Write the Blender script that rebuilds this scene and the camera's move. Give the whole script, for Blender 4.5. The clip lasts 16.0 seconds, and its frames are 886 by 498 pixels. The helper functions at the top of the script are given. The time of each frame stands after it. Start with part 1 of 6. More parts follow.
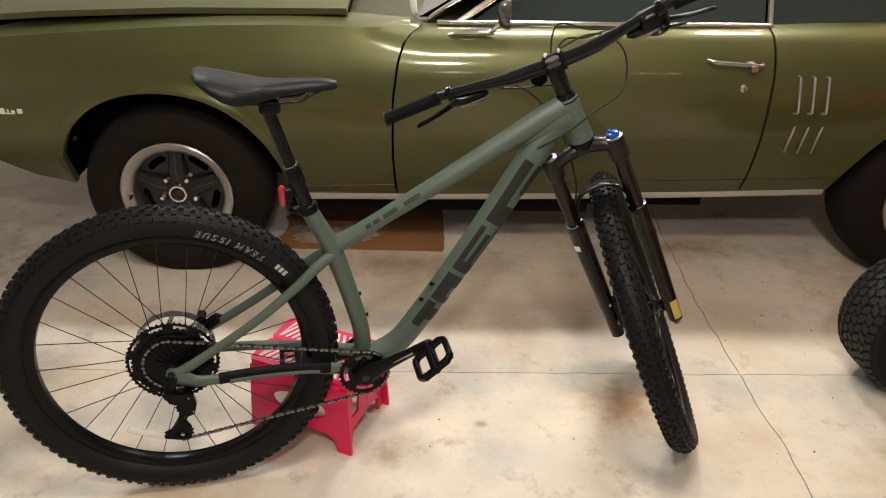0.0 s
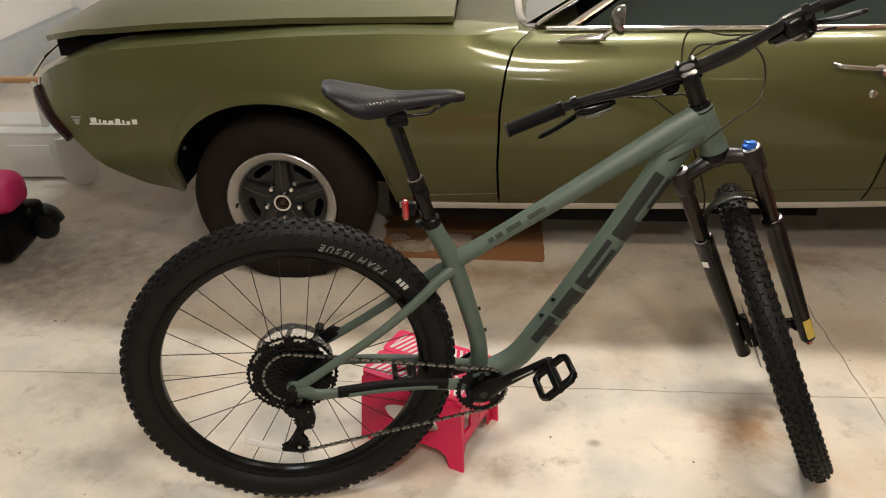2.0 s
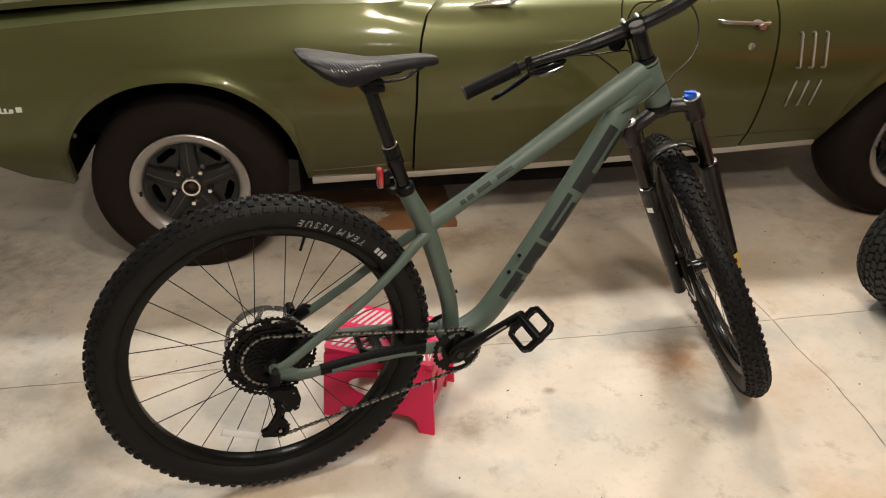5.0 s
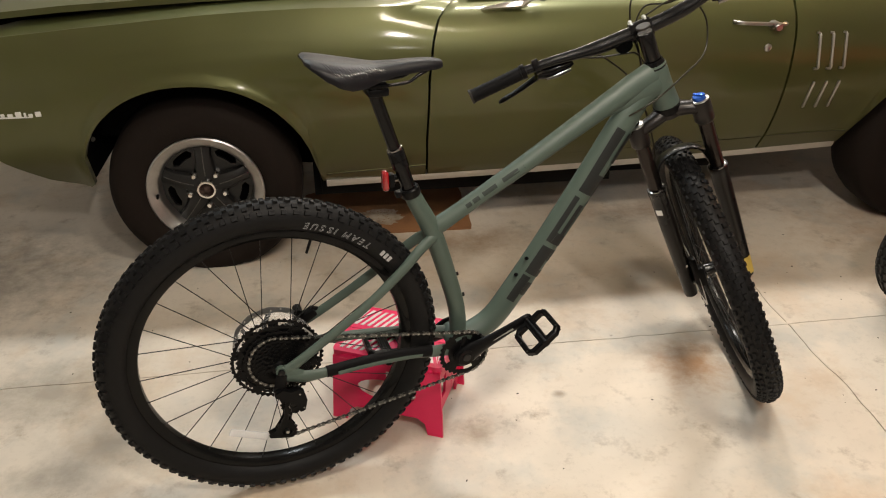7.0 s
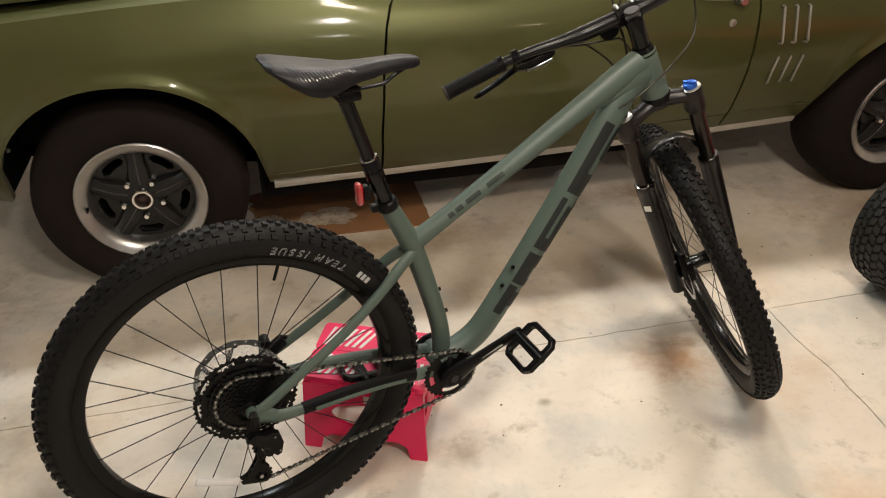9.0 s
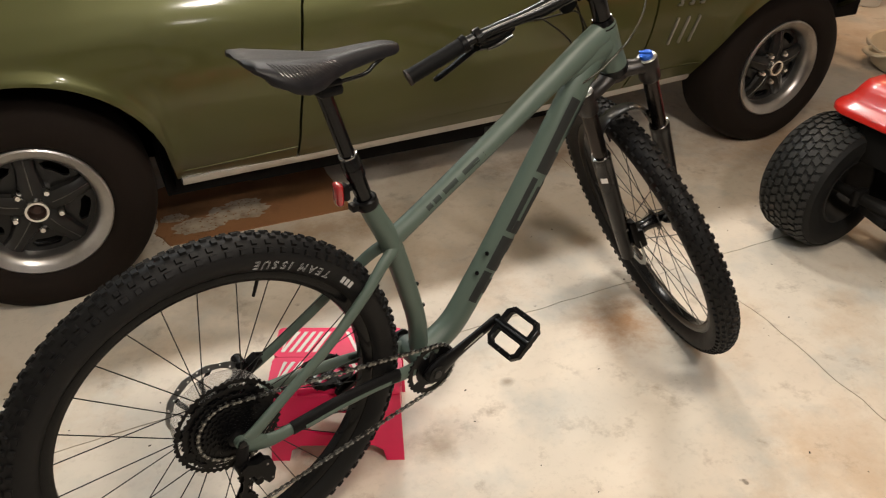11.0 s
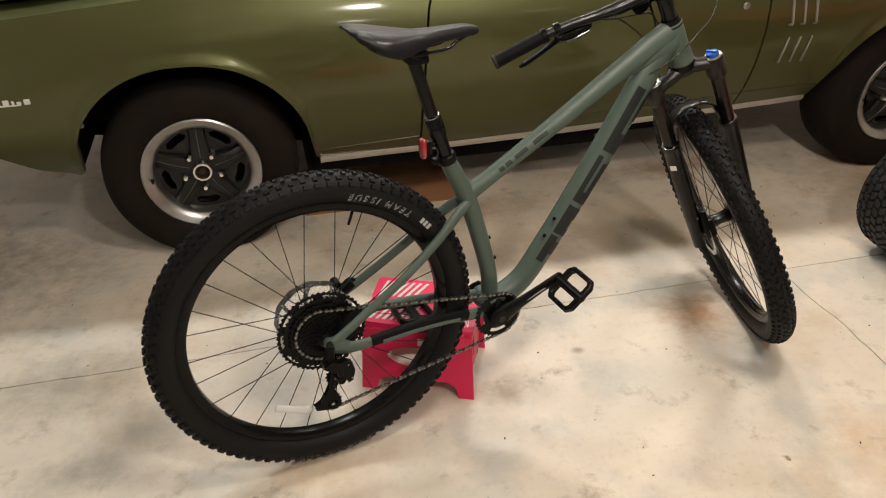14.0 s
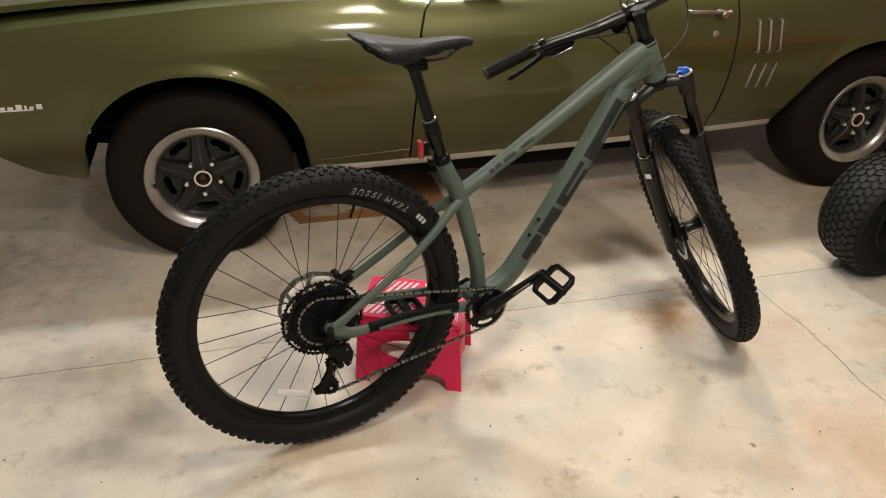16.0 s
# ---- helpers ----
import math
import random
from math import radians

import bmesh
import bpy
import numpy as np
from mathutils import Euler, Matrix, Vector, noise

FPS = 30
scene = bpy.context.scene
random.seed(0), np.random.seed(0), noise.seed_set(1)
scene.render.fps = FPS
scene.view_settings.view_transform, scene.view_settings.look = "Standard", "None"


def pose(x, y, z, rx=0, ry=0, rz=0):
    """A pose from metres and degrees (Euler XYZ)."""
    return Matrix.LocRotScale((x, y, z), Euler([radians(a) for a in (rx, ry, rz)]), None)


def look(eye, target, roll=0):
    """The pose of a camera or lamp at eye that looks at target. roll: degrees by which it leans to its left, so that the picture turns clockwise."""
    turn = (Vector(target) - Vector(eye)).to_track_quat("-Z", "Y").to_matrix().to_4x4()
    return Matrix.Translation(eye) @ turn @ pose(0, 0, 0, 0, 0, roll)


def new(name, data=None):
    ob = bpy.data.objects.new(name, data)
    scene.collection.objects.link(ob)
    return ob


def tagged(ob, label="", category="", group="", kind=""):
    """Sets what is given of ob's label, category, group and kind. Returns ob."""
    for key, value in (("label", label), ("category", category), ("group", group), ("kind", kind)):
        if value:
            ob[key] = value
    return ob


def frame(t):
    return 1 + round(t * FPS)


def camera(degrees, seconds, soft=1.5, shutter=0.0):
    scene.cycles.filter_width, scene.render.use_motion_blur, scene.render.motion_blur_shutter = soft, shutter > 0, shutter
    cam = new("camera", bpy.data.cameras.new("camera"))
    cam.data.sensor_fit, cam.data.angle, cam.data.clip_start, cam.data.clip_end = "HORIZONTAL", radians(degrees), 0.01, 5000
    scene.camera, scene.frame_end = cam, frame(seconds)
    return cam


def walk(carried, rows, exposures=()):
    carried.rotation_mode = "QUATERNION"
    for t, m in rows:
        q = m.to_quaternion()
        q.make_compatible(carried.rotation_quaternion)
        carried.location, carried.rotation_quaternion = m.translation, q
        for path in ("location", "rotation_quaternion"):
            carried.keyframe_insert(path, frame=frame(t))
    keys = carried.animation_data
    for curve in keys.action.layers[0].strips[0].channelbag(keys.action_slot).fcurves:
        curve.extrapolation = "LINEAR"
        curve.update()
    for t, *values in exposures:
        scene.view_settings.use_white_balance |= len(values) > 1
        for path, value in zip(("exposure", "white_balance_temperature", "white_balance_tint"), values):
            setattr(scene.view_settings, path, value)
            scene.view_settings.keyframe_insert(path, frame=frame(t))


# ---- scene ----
cam = camera(59.3, 16.0, soft=1.1, shutter=0.35)
PATH = [
    (0, (0.254, 0.221, 1.505), (0.311, 1.966, 0.529), 1.6),
    (0.5, (0.245, 0.197, 1.502), (0.267, 1.946, 0.531), 1.4),
    (1, (0.213, 0.184, 1.506), (0.147, 1.932, 0.536), 1.3),
    (1.5, (0.176, 0.222, 1.499), (0.046, 1.968, 0.534), 0.7),
    (2, (0.132, 0.271, 1.504), (0.013, 2.016, 0.534), -0.7),
    (2.5, (0.097, 0.32, 1.498), (0.042, 2.059, 0.512), -1.3),
    (3, (0.049, 0.348, 1.493), (0.074, 2.072, 0.478), -0.3),
    (3.5, (-0.014, 0.333, 1.496), (0.118, 2.04, 0.463), 0.2),
    (4, (-0.136, 0.282, 1.501), (0.116, 1.973, 0.464), 0.5),
    (4.2, (-0.172, 0.276, 1.482), (0.122, 1.965, 0.452), 1.0),
    (6.3, (-0.176, 0.248, 1.499), (0.121, 1.945, 0.484), 1.1),
    (6.5, (-0.157, 0.25, 1.496), (0.111, 1.953, 0.483), 1.0),
    (7, (-0.133, 0.253, 1.492), (0.101, 1.958, 0.474), 0.1),
    (7.5, (-0.169, 0.234, 1.49), (0.104, 1.928, 0.463), -0.5),
    (8, (-0.221, 0.244, 1.485), (0.118, 1.921, 0.45), 0.1),
    (8.5, (-0.217, 0.34, 1.476), (0.166, 1.999, 0.427), 0.4),
    (8.7, (-0.2, 0.39, 1.477), (0.182, 2.043, 0.419), 0.2),
    (10.8, (-0.388, 0.63, 1.469), (0.313, 2.109, 0.319), 1.4),
    (11, (-0.409, 0.626, 1.477), (0.323, 2.097, 0.337), 1.8),
    (11.5, (-0.4, 0.625, 1.466), (0.387, 2.073, 0.334), 2.6),
    (12, (-0.356, 0.571, 1.479), (0.384, 2.052, 0.357), 2.4),
    (12.5, (-0.292, 0.483, 1.477), (0.32, 2.033, 0.37), 1.8),
    (13, (-0.269, 0.402, 1.474), (0.188, 2.001, 0.363), 0.8),
    (13.5, (-0.3, 0.345, 1.483), (0.09, 1.975, 0.392), -0.4),
    (14, (-0.363, 0.255, 1.487), (0.023, 1.9, 0.417), -0.5),
    (14.5, (-0.419, 0.133, 1.484), (-0.01, 1.789, 0.439), 0.6),
    (15, (-0.446, 0.076, 1.495), (-0.034, 1.756, 0.491), 0.7),
    (15.5, (-0.454, 0.083, 1.489), (-0.022, 1.768, 0.503), 1.1),
    (16, (-0.442, 0.101, 1.485), (0.012, 1.772, 0.485), 1.3),
]
walk(cam, [(t, look(eye, target, roll)) for t, eye, target, roll in PATH], exposures=((0, 0.02), (4, 0.0), (8, -0.03), (11.5, -0.06), (16, -0.08)))

# ---- light ----
world = bpy.data.worlds.new("garage_dark")
world.use_nodes = True
world.node_tree.nodes["Background"].inputs[0].default_value = (0.9, 0.85, 0.75, 1)
world.node_tree.nodes["Background"].inputs[1].default_value = 0.004
scene.world = world


# ---- materials ----
def mat(name, color, rough=0.5, metal=0.0, vary=0.12, scale=8.0, fine=90.0, bump=0.15, coat=0.0, coat_rough=0.06, spec=0.5, dirt=None, dirt_sheen_amount=0.0, dirt_sheen_scale=3.0):
    """Two scales of colour variation, roughness variation and a fine relief."""
    m = bpy.data.materials.new(name)
    m.use_nodes = True
    nt = m.node_tree
    n, l = nt.nodes, nt.links
    b = n["Principled BSDF"]
    tc = n.new("ShaderNodeTexCoord")
    big, small = n.new("ShaderNodeTexNoise"), n.new("ShaderNodeTexNoise")
    big.inputs["Scale"].default_value, big.inputs["Detail"].default_value = scale, 5
    small.inputs["Scale"].default_value, small.inputs["Detail"].default_value = fine, 3
    for t in (big, small):
        l.new(tc.outputs["Object"], t.inputs["Vector"])
    ramp = n.new("ShaderNodeValToRGB")
    ramp.color_ramp.elements[0].position, ramp.color_ramp.elements[1].position = 0.3, 0.7
    ramp.color_ramp.elements[0].color = (*[c * (1 - vary) for c in color], 1)
    ramp.color_ramp.elements[1].color = (*[min(1, c * (1 + vary)) for c in color], 1)
    mix = n.new("ShaderNodeMath")
    mix.operation = "MULTIPLY_ADD"
    mix.inputs[1].default_value, mix.inputs[2].default_value = 0.4, 0.3
    l.new(small.outputs["Fac"], mix.inputs[0])
    add = n.new("ShaderNodeMath")
    add.operation = "ADD"
    half = n.new("ShaderNodeMath")
    half.operation = "MULTIPLY"
    half.inputs[1].default_value = 0.5
    l.new(big.outputs["Fac"], add.inputs[0])
    l.new(mix.outputs[0], add.inputs[1])
    l.new(add.outputs[0], half.inputs[0])
    l.new(half.outputs[0], ramp.inputs["Fac"])
    out = ramp.outputs["Color"]
    if dirt:
        d = n.new("ShaderNodeTexNoise")
        d.inputs["Scale"].default_value, d.inputs["Detail"].default_value, d.inputs["Roughness"].default_value = dirt_sheen_scale, 8, 0.65
        l.new(tc.outputs["Object"], d.inputs["Vector"])
        dr = n.new("ShaderNodeMapRange")
        dr.inputs["From Min"].default_value, dr.inputs["From Max"].default_value = 0.5, 0.75
        dr.inputs["To Max"].default_value = dirt_sheen_amount
        l.new(d.outputs["Fac"], dr.inputs["Value"])
        mx = n.new("ShaderNodeMix")
        mx.data_type = "RGBA"
        l.new(dr.outputs["Result"], mx.inputs["Factor"])
        l.new(out, mx.inputs["A"])
        mx.inputs["B"].default_value = (*dirt, 1)
        out = mx.outputs["Result"]
    l.new(out, b.inputs["Base Color"])
    rr = n.new("ShaderNodeMapRange")
    rr.inputs["To Min"].default_value, rr.inputs["To Max"].default_value = max(0.02, rough * 0.8), min(1, rough * 1.2)
    l.new(big.outputs["Fac"], rr.inputs["Value"])
    l.new(rr.outputs["Result"], b.inputs["Roughness"])
    b.inputs["Metallic"].default_value = metal
    b.inputs["Specular IOR Level"].default_value = spec
    b.inputs["Coat Weight"].default_value = coat
    b.inputs["Coat Roughness"].default_value = coat_rough
    if bump:
        bp = n.new("ShaderNodeBump")
        bp.inputs["Strength"].default_value, bp.inputs["Distance"].default_value = bump, 0.002
        l.new(small.outputs["Fac"], bp.inputs["Height"])
        l.new(bp.outputs["Normal"], b.inputs["Normal"])
    return m


def glow(name, color, strength):
    m = bpy.data.materials.new(name)
    m.use_nodes = True
    b = m.node_tree.nodes["Principled BSDF"]
    b.inputs["Base Color"].default_value = (*color, 1)
    b.inputs["Emission Color"].default_value = (*color, 1)
    b.inputs["Emission Strength"].default_value = strength
    return m


def glass(name, color=(1, 1, 1), rough=0.02, clear=1.0):
    m = bpy.data.materials.new(name)
    m.use_nodes = True
    b = m.node_tree.nodes["Principled BSDF"]
    b.inputs["Base Color"].default_value = (*color, 1)
    b.inputs["Roughness"].default_value = rough
    b.inputs["Transmission Weight"].default_value = clear
    b.inputs["IOR"].default_value = 1.45
    return m


STAINS_AND_SHADE = (
    # this row: broad brown patch in the right foreground
    (1.05, 1.15, 0.30, 0.42, (0.47, 0.35, 0.24), 0.55),
    (0.55, 1.05, 0.26, 0.20, (0.50, 0.40, 0.29), 0.45),
    (-0.55, 1.30, 0.22, 0.16, (0.30, 0.27, 0.22), 0.5),
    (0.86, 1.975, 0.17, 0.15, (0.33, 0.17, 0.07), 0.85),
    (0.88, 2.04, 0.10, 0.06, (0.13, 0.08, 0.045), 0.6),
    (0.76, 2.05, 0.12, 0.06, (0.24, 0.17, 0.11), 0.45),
    (0.55, 1.75, 0.22, 0.16, (0.48, 0.48, 0.45), 0.35),
    # this row: shade ahead of the car's nose painted into the floor
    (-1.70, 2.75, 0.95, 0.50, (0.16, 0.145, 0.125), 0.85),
    # this row: brown of the car's warm-lit shade, painted along its flank
    (0.75, 2.62, 1.25, 0.32, (0.58, 0.47, 0.35), 0.4),
    (-1.02, 2.10, 0.30, 0.22, (0.24, 0.22, 0.18), 0.7),
    (-0.80, 1.85, 0.22, 0.20, (0.27, 0.25, 0.21), 0.55),
    (0.16, 1.78, 0.10, 0.07, (0.22, 0.17, 0.12), 0.7),
    (0.43, 1.90, 0.03, 0.02, (0.22, 0.17, 0.12), 0.7),
    # next two rows: rust, with the warm lamp light's tint painted in
    (1.30, 2.45, 0.45, 0.25, (0.52, 0.41, 0.30), 0.35),
    (2.30, 2.70, 0.9, 0.35, (0.42, 0.27, 0.15), 0.7),
    (-0.95, 1.75, 0.16, 0.10, (0.22, 0.20, 0.165), 0.6),
    # last two rows: dark brown strips under the car's near sill
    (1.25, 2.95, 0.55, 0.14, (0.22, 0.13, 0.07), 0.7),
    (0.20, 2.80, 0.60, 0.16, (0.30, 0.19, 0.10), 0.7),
)


def concrete():
    m = bpy.data.materials.new("concrete")
    m.use_nodes = True
    nt = m.node_tree
    n, l = nt.nodes, nt.links
    b = n["Principled BSDF"]
    tc = n.new("ShaderNodeTexCoord")

    def noise_node(scale, detail=6, rough=0.6, off=0.0):
        mp = n.new("ShaderNodeMapping")
        mp.inputs["Location"].default_value = (off, off * 0.7, 0)
        l.new(tc.outputs["Object"], mp.inputs["Vector"])
        t = n.new("ShaderNodeTexNoise")
        t.inputs["Scale"].default_value, t.inputs["Detail"].default_value, t.inputs["Roughness"].default_value = scale, detail, rough
        l.new(mp.outputs[0], t.inputs["Vector"])
        return t.outputs["Fac"]

    def layer(base, fac, lo, hi, color, amount):
        r = n.new("ShaderNodeMapRange")
        r.inputs["From Min"].default_value, r.inputs["From Max"].default_value, r.inputs["To Max"].default_value = lo, hi, amount
        l.new(fac, r.inputs["Value"])
        x = n.new("ShaderNodeMix")
        x.data_type = "RGBA"
        l.new(r.outputs["Result"], x.inputs["Factor"])
        if isinstance(base, tuple):
            x.inputs["A"].default_value = base
        else:
            l.new(base, x.inputs["A"])
        x.inputs["B"].default_value = (*color, 1)
        return x.outputs["Result"]

    c = layer((0.665, 0.595, 0.505, 1), noise_node(1.3, 4, 0.5), 0.38, 0.62, (0.54, 0.49, 0.42), 1.0)
    c = layer(c, noise_node(3.6, 6, 0.6, 3.1), 0.5, 0.7, (0.40, 0.41, 0.39), 0.75)
    c = layer(c, noise_node(2.3, 7, 0.65, 8.4), 0.52, 0.74, (0.46, 0.33, 0.21), 0.8)
    c = layer(c, noise_node(7.5, 8, 0.7, 1.7), 0.57, 0.74, (0.25, 0.20, 0.15), 0.8)
    # rust and oil stains and painted car shade, each with its own place
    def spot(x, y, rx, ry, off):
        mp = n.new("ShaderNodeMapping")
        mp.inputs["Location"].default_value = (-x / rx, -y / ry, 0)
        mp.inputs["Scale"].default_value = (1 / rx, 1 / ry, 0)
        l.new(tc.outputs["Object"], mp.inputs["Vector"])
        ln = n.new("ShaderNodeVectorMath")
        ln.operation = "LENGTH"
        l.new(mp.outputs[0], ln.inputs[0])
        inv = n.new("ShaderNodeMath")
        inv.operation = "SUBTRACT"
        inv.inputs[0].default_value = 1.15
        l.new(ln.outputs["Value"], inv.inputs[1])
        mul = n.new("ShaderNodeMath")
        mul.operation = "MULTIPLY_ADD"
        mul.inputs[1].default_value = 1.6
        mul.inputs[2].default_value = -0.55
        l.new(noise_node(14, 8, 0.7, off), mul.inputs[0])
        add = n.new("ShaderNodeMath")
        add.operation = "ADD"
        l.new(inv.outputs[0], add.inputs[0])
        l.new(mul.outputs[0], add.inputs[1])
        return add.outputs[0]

    for x, y, rx, ry, col, amt in STAINS_AND_SHADE:
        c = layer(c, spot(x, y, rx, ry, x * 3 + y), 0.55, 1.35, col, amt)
    c = layer(c, noise_node(38, 8, 0.75, 5.2), 0.52, 0.85, (0.30, 0.26, 0.21), 0.45)
    c = layer(c, noise_node(17, 3, 0.5, 9.9), 0.735, 0.785, (0.10, 0.08, 0.06), 0.7)
    l.new(c, b.inputs["Base Color"])
    r = n.new("ShaderNodeMapRange")
    r.inputs["To Min"].default_value, r.inputs["To Max"].default_value = 0.42, 0.68
    l.new(noise_node(4.5, 6, 0.6, 2.2), r.inputs["Value"])
    l.new(r.outputs["Result"], b.inputs["Roughness"])
    b.inputs["Specular IOR Level"].default_value = 0.35
    bp = n.new("ShaderNodeBump")
    bp.inputs["Strength"].default_value, bp.inputs["Distance"].default_value = 0.10, 0.002
    l.new(noise_node(45, 6, 0.65, 4.4), bp.inputs["Height"])
    l.new(bp.outputs["Normal"], b.inputs["Normal"])
    return m


M = {}
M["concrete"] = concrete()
M["joint"] = mat("joint_dirt", (0.05, 0.042, 0.035), 0.9)
M["wall"] = mat("wall_paint", (0.78, 0.77, 0.75), 0.7, vary=0.05, scale=1.5, bump=0.1)
M["ceiling"] = mat("ceiling_paint", (0.80, 0.79, 0.77), 0.8, vary=0.04, scale=1.5)
# brown noise on the olive paint stands in for blotchy reflections
M["paint"] = mat("olive_metallic_paint", (0.082, 0.087, 0.0250), 0.42, 0.50, vary=0.09, scale=3.0, fine=900, bump=0.02, coat=0.5, coat_rough=0.10, dirt=(0.088, 0.066, 0.030), dirt_sheen_amount=0.5, dirt_sheen_scale=2.2)
M["chrome"] = mat("chrome", (0.72, 0.71, 0.69), 0.13, 1.0, vary=0.05, bump=0.03)
M["worn_chrome"] = mat("worn_chrome", (0.42, 0.41, 0.39), 0.30, 1.0, vary=0.12, scale=30, bump=0.06)
M["alloy"] = mat("brushed_alloy", (0.47, 0.465, 0.46), 0.30, 0.95, vary=0.08, scale=20, bump=0.08)
M["trim"] = mat("bright_trim", (0.66, 0.645, 0.62), 0.36, 0.85, vary=0.1, scale=14, bump=0.05)
M["black_under"] = mat("underbody_black", (0.007, 0.0065, 0.006), 0.85, spec=0.1)
M["trim_ring"] = mat("dull_trim_ring", (0.42, 0.41, 0.40), 0.32, 0.95, vary=0.2, scale=14, bump=0.1)
M["car_tyre"] = mat("old_tyre_rubber", (0.0125, 0.0088, 0.0070), 0.8, spec=0.14, vary=0.25, scale=10, bump=0.3)
M["wheel_dark"] = mat("wheel_charcoal", (0.014, 0.014, 0.014), 0.36, 0.3, bump=0.1)
M["car_glass"] = mat("tinted_glass", (0.022, 0.033, 0.032), 0.03, 0.0, vary=0.05, bump=0.0, spec=0.5)
M["frame"] = mat("sage_matte_paint", (0.059, 0.086, 0.071), 0.5, 0.0, vary=0.04, scale=4, fine=500, bump=0.03)
M["decal"] = mat("charcoal_decal", (0.012, 0.0135, 0.0135), 0.55, spec=0.3, vary=0.05)
M["soft_decal"] = mat("dark_green_decal", (0.024, 0.032, 0.028), 0.55, spec=0.3, vary=0.05)
M["tyre"] = mat("bike_tyre_rubber", (0.0058, 0.0057, 0.0060), 0.55, spec=0.17, vary=0.15, scale=20, bump=0.2)
M["black"] = mat("satin_black", (0.0032, 0.0032, 0.0036), 0.30, spec=0.12, vary=0.1, bump=0.05)
M["gloss_black"] = mat("gloss_black", (0.003, 0.003, 0.0035), 0.16, spec=0.2, vary=0.05, bump=0.02, coat=0.1)
M["fork_black"] = mat("fork_black", (0.005, 0.0045, 0.0045), 0.28, spec=0.26, vary=0.08, bump=0.03)
M["stanchion"] = mat("dark_stanchion", (0.030, 0.026, 0.024), 0.22, 0.9, vary=0.05, bump=0.02)
M["crown"] = mat("crown_grey", (0.011, 0.009, 0.0085), 0.35, 0.4, vary=0.08, bump=0.05)
M["steel"] = mat("steel", (0.45, 0.45, 0.44), 0.3, 1.0, vary=0.1, scale=40, bump=0.05)
M["dark_steel"] = mat("dark_steel", (0.03, 0.03, 0.03), 0.4, 0.7, vary=0.2, scale=40, bump=0.05)
M["spoke"] = mat("black_spoke", (0.02, 0.02, 0.02), 0.35, 0.6, bump=0.0)
M["saddle"] = mat("saddle_cover", (0.0065, 0.0065, 0.0085), 0.42, spec=0.20, vary=0.08, scale=10, fine=700, bump=0.15)
M["saddle_gloss"] = mat("saddle_gloss", (0.02, 0.02, 0.023), 0.20, spec=0.6, vary=0.08, scale=10, bump=0.0)
M["rubber"] = mat("grip_rubber", (0.0035, 0.0035, 0.004), 0.6, spec=0.12, vary=0.1, bump=0.2)
M["red_lens"] = mat("red_lens", (0.26, 0.006, 0.010), 0.2, vary=0.1, coat=1.0, bump=0.0)
M["blue"] = mat("blue_anodised", (0.03, 0.12, 0.55), 0.28, 0.7, vary=0.1, bump=0.0)
M["tyre_print"] = mat("tyre_print_grey", (0.36, 0.36, 0.36), 0.6, vary=0.1)
M["white"] = mat("white_label", (0.75, 0.75, 0.73), 0.5, vary=0.03)
M["yellow"] = mat("yellow_label", (0.50, 0.36, 0.07), 0.45, vary=0.08)
M["hazy"] = glass("hazy_plastic", (0.95, 0.95, 0.95), 0.08, 0.88)
# white share in the clear reflector stands in for the lamp's glint
M["milky"] = glass("glinting_plastic", (0.95, 0.95, 0.95), 0.10, 0.55)
M["pink"] = mat("pink_plastic", (0.68, 0.008, 0.085), 0.42, vary=0.06, scale=5, bump=0.06)
M["cream"] = mat("cream_plastic", (0.66, 0.58, 0.44), 0.45, vary=0.06, scale=5, bump=0.05)
M["toy_pink"] = mat("dark_pink_plastic", (0.42, 0.012, 0.10), 0.5, vary=0.1, scale=8)
M["white_plastic"] = mat("white_plastic", (0.64, 0.63, 0.60), 0.45, vary=0.06, scale=4, bump=0.05)
M["red_paint"] = mat("red_mower_paint", (0.46, 0.014, 0.010), 0.3, vary=0.08, scale=6, bump=0.03, coat=0.6, dirt=(0.25, 0.05, 0.03), dirt_sheen_amount=0.5)
# carcass darker than the tread blocks: groove shade put into the colours
M["mower_tyre"] = mat("mower_tyre_rubber", (0.0065, 0.0065, 0.0065), 0.66, spec=0.2, vary=0.2, scale=12, bump=0.35, dirt=(0.03, 0.027, 0.022), dirt_sheen_amount=0.35, dirt_sheen_scale=6)
M["worn_tread"] = mat("raised_tread_rubber", (0.014, 0.0145, 0.014), 0.6, spec=0.3, vary=0.25, scale=14, bump=0.3, dirt=(0.06, 0.055, 0.045), dirt_sheen_amount=0.35, dirt_sheen_scale=6)
# paler than the spokes: the ridge's glint is put into its colour
M["spoke_edge"] = mat("glint_spoke_edge", (0.16, 0.155, 0.15), 0.3, 0.9, vary=0.3, scale=60, bump=0.05)
M["rust"] = mat("rusty_iron", (0.045, 0.020, 0.014), 0.7, vary=0.3, scale=60, bump=0.2)
# axle iron near black: the shade under the fender put into its colour
M["shaded_iron"] = mat("shaded_iron", (0.005, 0.0045, 0.004), 0.6, spec=0.2, vary=0.2, scale=14, bump=0.2, dirt=(0.02, 0.013, 0.009), dirt_sheen_amount=0.5)
M["rim_black"] = mat("rim_black", (0.004, 0.004, 0.004), 0.22, spec=0.15, vary=0.1, bump=0.04)
M["chain_plate"] = mat("oiled_chain_plate", (0.15, 0.15, 0.14), 0.36, 0.9, vary=0.2, scale=60, bump=0.05)
M["dull_chrome"] = mat("dull_chrome", (0.22, 0.22, 0.22), 0.16, 1.0, vary=0.1, bump=0.02)
